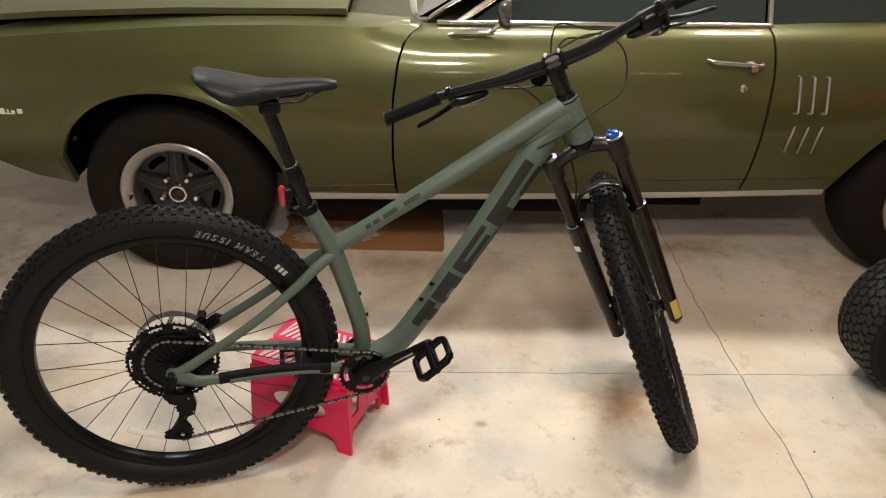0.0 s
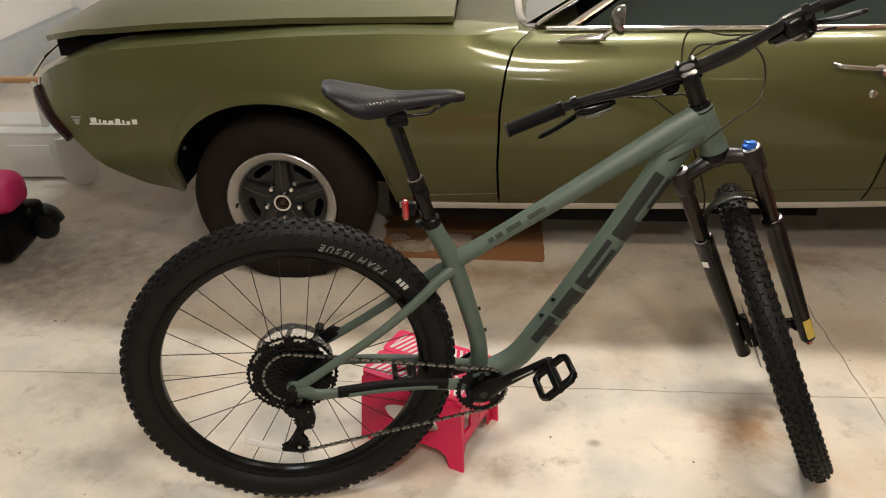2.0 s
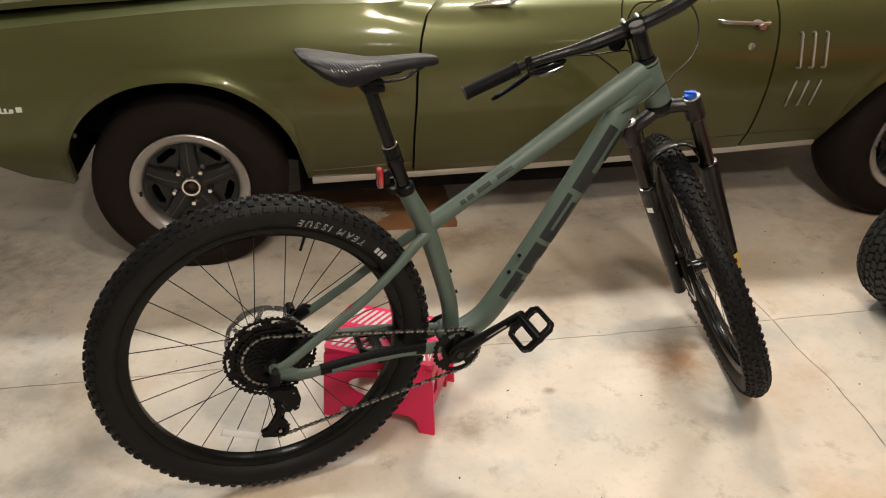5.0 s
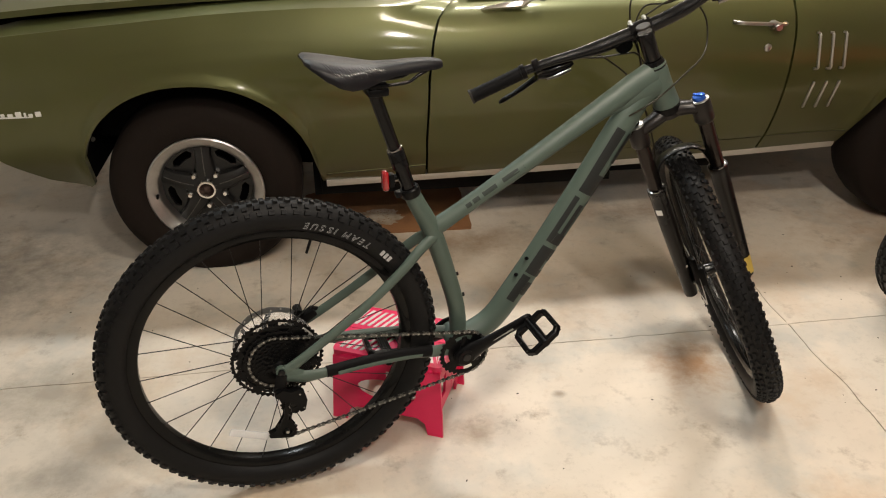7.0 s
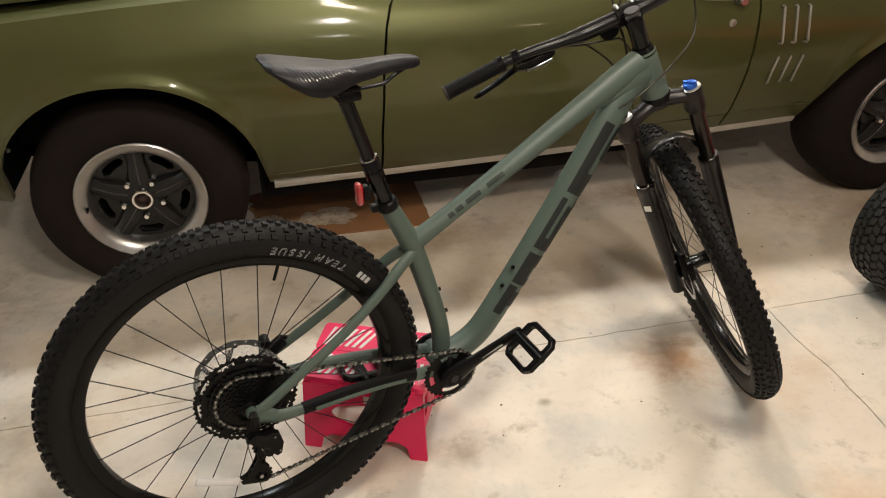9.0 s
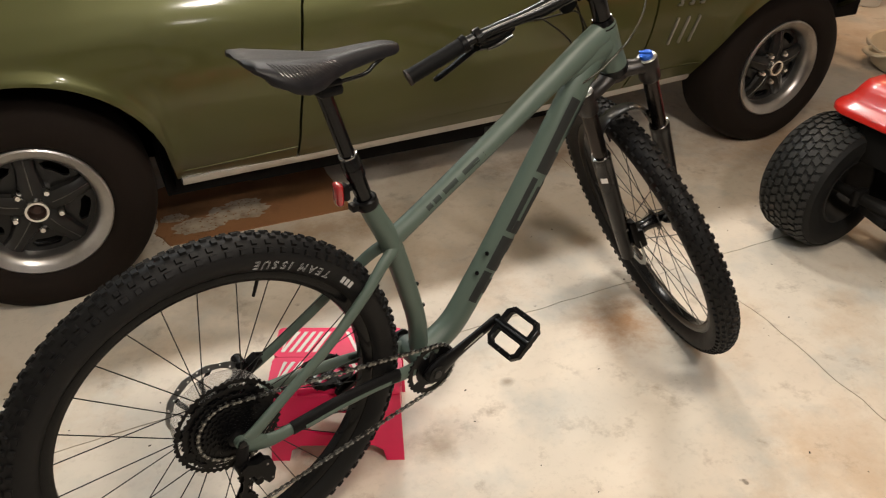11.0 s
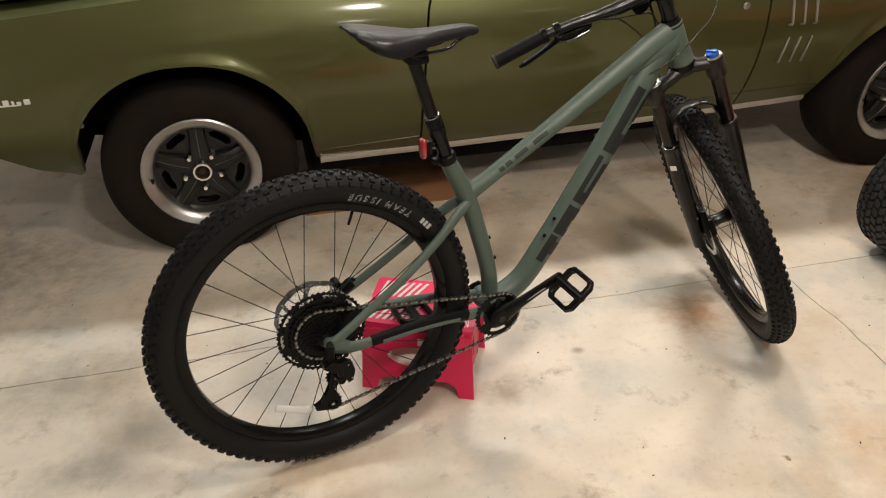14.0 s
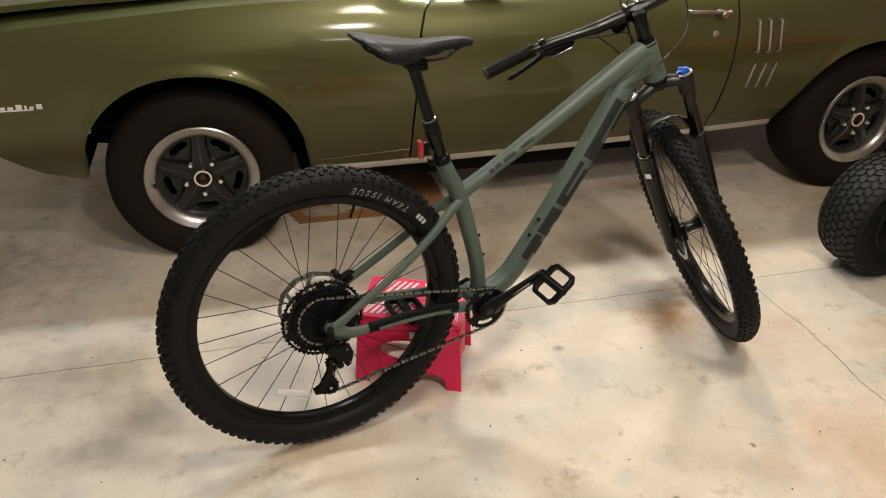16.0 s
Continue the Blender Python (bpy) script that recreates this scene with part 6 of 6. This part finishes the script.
for s in (1, -1):
    A, B = SB(0.032, s * 0.275, 0.2385), SB(0.0215, s * 0.408, 0.2455)
    bm = bmesh.new()
    n = 26
    pts = [A.lerp(B, i / n) for i in range(n + 1)]
    sweep(bm, pts, [0.0165 if i in (0, 1, n - 1, n) else 0.0152 + 0.0010 * (i % 2) for i in range(n + 1)], 18)
    grip = part("grip", bm, M["rubber"], bar, "ribbed black rubber grip")
    bm = bmesh.new()
    sweep(bm, [A.lerp(B, -0.02), A.lerp(B, 0.06)], 0.0178, 18)
    part("grip_clamp", bm, M["black"], bar)
    bm = bmesh.new()
    sweep(bm, [A.lerp(B, 0.975), A.lerp(B, 0.985), A.lerp(B, 1.015), A.lerp(B, 1.02)], [0.0160, 0.0174, 0.0174, 0.0150], 18)
    part("grip_end", bm, M["grey_metal"], bar)
    # brake lever: clamp, body, blade
    bm = bmesh.new()
    C = SB(0.034, s * 0.245, 0.2345)
    D = (B - A).normalized()
    sweep(bm, [C - D * 0.007, C + D * 0.007], 0.0185, 18)
    sweep(bm, spline([SB(0.042, s * 0.252, 0.216), SB(0.048, s * 0.222, 0.203), SB(0.052, s * 0.185, 0.198), SB(0.054, s * 0.165, 0.197)], 5), [(0.013, 0.015), (0.014, 0.016), (0.011, 0.013), (0.006, 0.007)], 12)
    lever = part("brake_lever", bm, M["gloss_black"], bar, "black hydraulic brake lever")
    bm = bmesh.new()
    sweep(bm, spline([SB(0.052, s * 0.235, 0.208), SB(0.062, s * 0.262, 0.196), SB(0.060, s * 0.31, 0.188), SB(0.056, s * 0.345, 0.186), SB(0.062, s * 0.356, 0.182)], 5), [(0.010, 0.006), (0.0095, 0.0055), (0.008, 0.005), (0.008, 0.005), (0.005, 0.004)], 10)
    part("lever_blade", bm, M["black"], lever)
    bm = bmesh.new()
    rod(bm, SB(0.050, s * 0.235, 0.208), SB(0.046, s * 0.232, 0.198), 0.006, 10)
    sweep(bm, spline([SB(0.040, s * 0.235, 0.196), SB(0.044, s * 0.205, 0.189), SB(0.046, s * 0.175, 0.187)], 4), [(0.0055, 0.006), (0.007, 0.007), (0.0045, 0.005)], 10)
    part("lever_fitting", bm, M["dull_chrome"], lever)
# shifter under the right grip
bm = bmesh.new()
box(bm, (0, 0, 0), (0.052, 0.062, 0.040), STEER @ Matrix.Translation((0.045, -0.225, 0.217)) @ Matrix.Rotation(radians(15), 4, "Z"), bevel=0.010, seg=3)
sweep(bm, spline([SB(0.03, -0.235, 0.204), SB(0.01, -0.26, 0.198), SB(0.0, -0.285, 0.198)], 4), [(0.006, 0.003), (0.008, 0.003), (0.005, 0.003)], 8)
lathe(bm, [(1e-4, 0.018), (0.018, 0.017), (0.027, 0.010), (0.029, 0.0), (0.027, -0.010), (0.018, -0.016), (1e-4, -0.017)], 24, STEER @ Matrix.Translation((0.052, -0.232, 0.200)) @ Matrix.Rotation(radians(70), 4, "Y"))
part("shifter", bm, M["gloss_black"], bar, "black gear shifter")

for f, l, u in ((0.030, -0.222, 0.205), (0.032, -0.244, 0.196), (0.034, -0.232, 0.186)):
    bm = bmesh.new()
    bmesh.ops.create_icosphere(bm, subdivisions=2, radius=0.0035, matrix=Matrix.Translation(S(f, l, u)))
    part("shifter_screw", bm, M["steel"], bar)

# small round bell under the clamp
bm = bmesh.new()
lathe(bm, [(1e-4, 0.014), (0.012, 0.013), (0.019, 0.006), (0.021, -0.002), (0.019, -0.008), (1e-4, -0.008)], 20, STEER @ Matrix.Translation((0.05, 0.045, 0.180)) @ Matrix.Rotation(radians(70), 4, "Y"))
part("bell", bm, M["black"], bike, "small black bell")

# hoses and cables
def hose(pts, r=0.0022):
    bm = bmesh.new()
    sweep(bm, spline(pts, 10), r, 8)
    part("cable", bm, M["cable"], bike)


hose([SB(0.060, 0.165, 0.206), S(0.062, 0.11, 0.172), S(0.066, 0.05, 0.152), S(0.070, 0.02, 0.135), S(0.07, 0.01, 0.08), V(0.905, 0.90, 0.034)])
hose([SB(0.062, 0.165, 0.222), S(0.080, 0.13, 0.190), S(0.09, 0.085, 0.140), S(0.075, 0.045, 0.05), S(0.05, 0.05, -0.1), S(0.03, 0.078, -0.2), S(0.0, 0.075, -0.40)])
hose([S(0.058, -0.15, 0.218), S(0.10, -0.09, 0.227), S(0.145, -0.03, 0.247), S(0.125, 0.005, 0.202), S(0.075, 0.015, 0.132), V(0.905, 0.90, 0.034), V(0.85, 0.855, 0.03)])
hose([S(0.045, -0.20, 0.217), S(0.075, -0.14, 0.217), S(0.095, -0.08, 0.212), S(0.115, -0.03, 0.217), S(0.10, 0.01, 0.172), S(0.06, 0.02, 0.112), V(0.90, 0.89, 0.036)])
hose([S(0.05, -0.02, 0.226), S(0.075, -0.085, 0.224), S(0.090, -0.135, 0.190), S(0.085, -0.150, 0.135), S(0.05, -0.120, 0.080), V(0.968, 0.932, -0.036), V(0.925, 0.898, -0.036), V(0.885, 0.872, -0.033), V(0.849, 0.850, -0.022)])


# ---- folding step stool ----
ST = pose(-0.022, 1.939, 0, 0, 0, -23.6)
stool = thing("step_stool", "bright pink folding plastic step stool under the pedal", "stool", ST)
SL, SW, SH = 0.30, 0.212, 0.226


def rounded(w, h, r, n=5):
    o = []
    for cx, cy, a in ((w - r, h - r, 0), (-w + r, h - r, 90), (-w + r, -h + r, 180), (w - r, -h + r, 270)):
        o += arc2(cx, cy, r, a, a + 90, n)
    return o


for s in (-1, 1):  # two hinged halves of the top
    bm = bmesh.new()
    w, h = SL / 2, SW / 4 - 0.001
    plate(bm, rounded(w, h, 0.014), 0.016, Matrix.Translation((0, s * SW / 4, SH - 0.017)))
    part("tread_board", bm, M["pink"], stool, "pink top board with white grip strips", smooth=False)
    # white grip strips, slanting towards the middle
    for side in (-1, 1):
        for k in range(7):
            bm = bmesh.new()
            x0 = side * (0.012 + 0.0185 * k)
            dx = side * 0.030
            v = [(x0 + dx, -0.036), (x0 + dx + 0.0085, -0.036), (x0 + 0.0085, 0.036), (x0, 0.036)]
            v = [(min(max(x, -w + 0.016), w - 0.016), y * 1.0) for x, y in v]
            if abs(v[0][0] - v[1][0]) < 0.001 and abs(v[2][0] - v[3][0]) < 0.001:
                bm.free()
                continue
            plate(bm, [(x, s * SW / 4 + y) for x, y in v], 0.0012, Matrix.Translation((0, 0, SH - 0.001)))
            bmesh.ops.remove_doubles(bm, verts=bm.verts, dist=1e-5)
            part("grip_strip", bm, M["white_plastic"], stool, smooth=False)
    # long side panel with an oval hand hole and a cut-out between its feet
    bm = bmesh.new()
    fw, tw = 0.157, 0.147
    foot = [(-fw, 0.0), (-fw + 0.042, 0.0), (-fw + 0.050, 0.035), (-0.085, 0.050), (0.085, 0.050), (fw - 0.050, 0.035), (fw - 0.042, 0.0), (fw, 0.0), (tw, SH - 0.018), (-tw, SH - 0.018)]
    hole = [(0.082 * math.cos(radians(a)), 0.120 + 0.036 * math.sin(radians(a))) for a in range(0, 360, 15)]
    m = Matrix.Translation((0, s * 0.112, 0)) @ Matrix.Rotation(radians(90 + s * 2.2), 4, "X") @ Matrix.Translation((0, 0, -0.004 if s > 0 else -0.004))
    plate(bm, foot, 0.008, m, [hole])
    part("side_panel", bm, M["pink"], stool, smooth=False)
    # hinge knuckles along the top edge
    for k in range(4):
        bm = bmesh.new()
        x = -0.105 + 0.07 * k
        sweep(bm, [(x - 0.022, s * (SW / 2 - 0.001), SH - 0.017), (x + 0.022, s * (SW / 2 - 0.001), SH - 0.017)], 0.006, 10)
        part("hinge", bm, M["pink"], stool)
for s in (-1, 1):  # end panels folded in the middle
    for q in (-1, 1):
        bm = bmesh.new()
        pts = [(0.0, 0.075), (0.004, 0.20), (0.098, 0.20), (0.112, 0.0), (0.082, 0.0), (0.070, 0.055), (0.035, 0.065)]
        hole = [(0.045, 0.10), (0.078, 0.095), (0.074, 0.16), (0.040, 0.165)]
        m = Matrix.Translation((s * 0.142, 0, 0)) @ Matrix.Rotation(radians(90), 4, "Z") @ Matrix.Rotation(radians(90), 4, "X") @ Matrix.Diagonal((q, 1, 1, 1)) @ Matrix.Rotation(radians(s * 6), 4, "Y")
        plate(bm, pts, 0.007, m, [hole])
        part("end_panel", bm, M["pink"], stool, smooth=False)
bm = bmesh.new()
box(bm, (0.035, -0.1195, 0.184), (0.06, 0.001, 0.022), Matrix.Identity(4))
part("maker_label", bm, M["white_plastic"], stool, smooth=False)


# ---- riding mower at the edge ----
mower = thing("riding_mower", "red riding mower with turf tyres and a grey axle", "lawn mower", pose(1.745, 2.11, 0, 0, 0, 4))
MR, MW = 0.222, 0.105


def mower_wheel(y, flip):
    m = Matrix.Translation((0, y, MR)) @ Matrix.Rotation(radians(90 if flip else -90), 4, "X")
    bm = bmesh.new()
    lathe(bm, [(0.108, -0.085), (0.125, -0.098), (0.16, -0.107), (0.190, -0.101), (0.204, -0.084), (0.2105, -0.04), (0.212, 0.0), (0.2105, 0.04), (0.204, 0.084), (0.190, 0.101), (0.16, 0.107), (0.125, 0.098), (0.108, 0.085)], 64)
    tyre = part("wheel", bm, M["mower_tyre"], mower, "chunky black turf tyre")
    tyre.matrix_basis = m
    # interlocking tread blocks
    N = 42
    for k in range(7):
        z = -0.0756 + 0.0252 * k
        bm = bmesh.new()
        rr = 0.2045 if abs(z) > 0.06 else 0.2110 - abs(z) * 0.04
        # an S-shaped block: two lobes, staggered along the tread
        o = [(-0.0112, -0.0080), (-0.0026, -0.0080), (0.0004, -0.0132), (0.0102, -0.0132), (0.0112, 0.0066), (0.0026, 0.0080), (-0.0004, 0.0132), (-0.0102, 0.0132)]
        o = o if k % 2 else [(-x, y) for x, y in o][::-1]
        plate(bm, o, 0.0065, Matrix.Translation((rr - 0.001, 0, z)) @ Matrix.Rotation(radians(24 * z / 0.070), 4, "Y").inverted() @ Matrix.Rotation(radians(90), 4, "Y"))
        ob = part("tread_block", bm, M["worn_tread"], tyre, smooth=False)
        for i in range(1, N):
            again(ob, tyre, Matrix.Rotation(2 * math.pi * (i + 0.5 * (k % 2)) / N, 4, "Z"))
    bm = bmesh.new()
    lathe(bm, [(0.112, 0.086), (0.116, 0.092), (0.110, 0.094), (0.103, 0.085), (0.098, 0.04), (0.09, 0.02), (0.05, 0.012), (0.03, 0.02), (1e-4, 0.02)], 40)
    part("rim", bm, M["grey_metal"], tyre, "dusty grey steel rim")
    return tyre


mower_wheel(0.0, True)
# second wheel, out of view, added to cast shade under the mower
mower_wheel(-0.78, False)
bm = bmesh.new()
sweep(bm, spline([(0.0, -0.03, MR), (0.0, -0.16, MR), (0.02, -0.26, MR - 0.01), (0.06, -0.36, MR - 0.02), (0.06, -0.72, MR - 0.02)], 5), [(0.016, 0.016), (0.022, 0.02), (0.035, 0.03), (0.06, 0.05), (0.06, 0.05)], 14, side=(1, 0, 0))
part("axle_casting", bm, M["shaded_iron"], mower, "dusty cast axle housing")
bm = bmesh.new()
box(bm, (0.05, -0.20, MR - 0.03), (0.05, 0.11, 0.03), Matrix.Rotation(radians(-14), 4, "Z"), bevel=0.008)
box(bm, (0.0, -0.13, MR), (0.06, 0.03, 0.06), bevel=0.012)
sweep(bm, [(0.03, -0.26, MR - 0.05), (0.02, -0.40, MR - 0.12), (0.0, -0.50, MR - 0.13)], [(0.02, 0.006)] * 3, 10)
part("axle_bracket", bm, M["shaded_iron"], mower)
bm = bmesh.new()
box(bm, (0.33, -0.40, 0.32), (0.54, 0.56, 0.30), bevel=0.02)
# boxes added to the chassis as shade round the axle and floor
box(bm, (0.30, -0.06, 0.40), (0.60, 0.20, 0.12), bevel=0.02)
box(bm, (0.25, -0.35, 0.40), (0.54, 0.60, 0.13), bevel=0.02)
box(bm, (0.37, -0.44, 0.20), (0.46, 0.66, 0.24), bevel=0.03)
box(bm, (0.34, -0.40, 0.22), (0.46, 0.50, 0.28), bevel=0.03)
part("chassis", bm, M["black_under"], mower, "black chassis with added boxes that keep its underside dark")


def fender():
    """A rear wing pan: flat top, rounded shoulders and a rolled lip."""
    bm = bmesh.new()
    w0, w1, d0, d1 = -0.90, 0.055, -0.055, 0.62
    rings = []
    n = 8
    for ins, z in ((0.004, 0.470), (0.0, 0.474), (0.0, 0.488), (0.006, 0.497), (0.020, 0.508), (0.034, 0.525), (0.044, 0.55), (0.055, 0.570), (0.075, 0.582), (0.11, 0.586), (0.2, 0.588)):
        x0, x1, y0, y1 = d0 + ins, d1 - ins, w0 + ins, w1 - ins
        r = max(0.02, 0.075 - ins * 0.35)
        o = []
        for cx, cy, a in ((x1 - r, y1 - r, 0), (x0 + r, y1 - r, 90), (x0 + r, y0 + r, 180), (x1 - r, y0 + r, 270)):
            o += arc2(cx, cy, r, a, a + 90, n)
        rings.append([bm.verts.new((x, y, z)) for x, y in o])
    for A, B in zip(rings, rings[1:]):
        k = len(A)
        for j in range(k):
            bm.faces.new((A[j], A[(j + 1) % k], B[(j + 1) % k], B[j]))
    bm.faces.new(rings[-1])
    return bm


part("rear_fender", fender(), M["red_paint"], mower, "glossy red rear fender")
bm = bmesh.new()
lathe(bm, [(0.024, 0.58), (0.034, 0.582), (0.036, 0.586), (0.036, 0.604), (0.033, 0.609), (0.026, 0.609), (0.024, 0.604), (1e-4, 0.602)], 28, Matrix.Translation((0.115, -0.045, 0)))
part("fuel_cap", bm, M["black"], mower, "black fuel cap")
# flat black oval in place of a recess and its shade
bm = bmesh.new()
plate(bm, rounded(0.045, 0.02, 0.018), 0.004, Matrix.Translation((0.16, -0.16, 0.5875)))
part("recess_shade", bm, M["black_under"], mower)

# cream basin on the floor behind the car's tail
basin = thing("basin", "cream plastic basin with a lug handle on the floor", "basin", pose(3.51, 3.03, 0, 0, 0, -15))
bm = bmesh.new()
lathe(bm, [(1e-4, 0.006), (0.2, 0.006), (0.225, 0.02), (0.255, 0.10), (0.262, 0.118), (0.28, 0.122), (0.285, 0.114), (0.28, 0.106), (0.268, 0.104), (0.235, 0.02), (0.205, 0.0), (1e-4, 0.0)], 48)
part("bowl", bm, M["cream"], basin)
bm = bmesh.new()
sweep(bm, spline([(-0.27, -0.06, 0.112), (-0.315, -0.045, 0.108), (-0.33, 0, 0.106), (-0.315, 0.045, 0.108), (-0.27, 0.06, 0.112)], 6), [(0.016, 0.010)] * 5, 10)
part("handle", bm, M["cream"], basin)

# white bucket standing past the car's tail
bm = bmesh.new()
lathe(bm, [(1e-4, 0.0), (0.080, 0.0), (0.086, 0.006), (0.104, 0.235), (0.110, 0.237), (0.110, 0.247), (0.100, 0.247), (0.083, 0.012), (1e-4, 0.010)], 40, Matrix.Translation((4.20, 3.95, 0)))
solid("bucket", bm, M["white_plastic"], "white plastic bucket on the concrete floor", "bucket")


# ---- things beyond the car's nose ----
M["stem_wall"] = mat("bluish_concrete", (0.42, 0.45, 0.48), 0.8, vary=0.12, scale=3, bump=0.3, dirt=(0.25, 0.26, 0.28), dirt_sheen_amount=0.6, dirt_sheen_scale=2)
bm = bmesh.new()
box(bm, (X0 + 0.035, (Y0 + Y1) / 2, 0.13), (0.07, Y1 - Y0 - 0.01, 0.26), bevel=0.006)
solid("baseboard", bm, M["stem_wall"], "bluish grey concrete wall foot", "wall base", kind="structure")

rack = thing("toy_rack", "white plastic toy rack with a wooden bar", "toy rack", pose(-2.14, 3.60, 0, 0, 0, 2))
bm = bmesh.new()
box(bm, (0, -0.02, 0.125), (0.52, 0.02, 0.21), bevel=0.006)
box(bm, (0, 0.12, 0.232), (0.52, 0.30, 0.018), bevel=0.005)
box(bm, (0, 0.12, 0.022), (0.50, 0.28, 0.02), bevel=0.005)
part("bin_front", bm, M["white_plastic"], rack)
bm = bmesh.new()
box(bm, (0.10, -0.033, 0.12), (0.20, 0.006, 0.12), bevel=0.002)
part("panel", bm, M["white_plastic"], rack)
bm = bmesh.new()
plate(bm, arc2(0.0, 0.10, 0.10, 200, 250, 4) + [(0.24, 0.0), (0.27, 0.03), (0.27, 0.25), (0.02, 0.25), (-0.06, 0.20)], 0.016, Matrix.Translation((-0.27, 0, 0)) @ Matrix.Rotation(radians(90), 4, "Z") @ Matrix.Rotation(radians(90), 4, "X"))
part("end_panel", bm, M["white_plastic"], rack, smooth=False)
# a rounded end panel, splayed outwards
bm = bmesh.new()
plate(bm, [(-0.075, 0.235), (-0.080, 0.16)] + arc2(0.0, 0.085, 0.083, 180, 350, 14) + [(0.078, 0.15), (0.060, 0.20), (0.030, 0.235)], 0.018, Matrix.Translation((0.345, -0.07, 0)) @ Matrix.Rotation(radians(18), 4, "Z") @ Matrix.Rotation(radians(90), 4, "X"))
part("end_panel", bm, M["white_plastic"], rack, "rounded white end panel", smooth=False)
for s in (-1, 1):
    bm = bmesh.new()
    box(bm, (s * 0.20 - 0.04, 0.06, 0.35), (0.03, 0.03, 0.23), bevel=0.006)
    part("post", bm, M["white_plastic"], rack)
M["wood"] = mat("pale_wood", (0.42, 0.25, 0.12), 0.55, vary=0.15, scale=12)
bm = bmesh.new()
box(bm, (-0.04, 0.06, 0.465), (0.46, 0.028, 0.028), bevel=0.006)
part("bar", bm, M["wood"], rack, "wooden bar")

toy = thing("ride_on_toy", "pink and black ride-on toy with small wheels", "toy", pose(-1.80, 2.88, 0, 0, 0, 0))
bm = bmesh.new()
box(bm, (-0.05, 0.0, 0.265), (0.36, 0.18, 0.15), bevel=0.06, seg=5)
part("seat", bm, M["toy_pink"], toy, "pink moulded seat")
bm = bmesh.new()
box(bm, (-0.08, -0.02, 0.105), (0.36, 0.22, 0.18), bevel=0.03, seg=3)
box(bm, (0.06, 0.07, 0.16), (0.16, 0.10, 0.06), bevel=0.025, seg=3)
part("base", bm, M["black"], toy)
bm = bmesh.new()
sweep(bm, [(0.11 + 0.078 * math.cos(a), 0.12, 0.066 + 0.078 * math.sin(a)) for a in np.linspace(0.2, 2.6, 12)], (0.035, 0.006), 8, side=(0, 1, 0))
part("mudguard", bm, M["wheel_dark"], toy)
for x, y in ((0.11, 0.12), (-0.22, 0.12), (-0.22, -0.13)):
    bm = bmesh.new()
    lathe(bm, [(1e-4, 0.026), (0.03, 0.026), (0.055, 0.020), (0.064, 0.0), (0.055, -0.020), (0.03, -0.026), (1e-4, -0.026)], 28, Matrix.Translation((x, y, 0.064)) @ Matrix.Rotation(radians(90), 4, "X"))
    part("wheel", bm, M["wheel_dark"], toy)


# ---- crumbs of grit scattered over the floor ----
rng = random.Random(21)
bm = bmesh.new()
for k in range(90):
    x, y = rng.uniform(-1.6, 2.2), rng.uniform(0.9, 2.75)
    r = rng.uniform(0.001, 0.0026)
    bmesh.ops.create_icosphere(bm, subdivisions=1, radius=r, matrix=Matrix.Translation((x, y, r * 0.5)) @ Matrix.Rotation(rng.uniform(0, 3), 4, "Z") @ Matrix.Diagonal((1.7, 1, 0.6, 1)))
solid("floor_grit", bm, M["joint"], "dark crumbs of grit scattered on the concrete", "grit", kind="stuff")
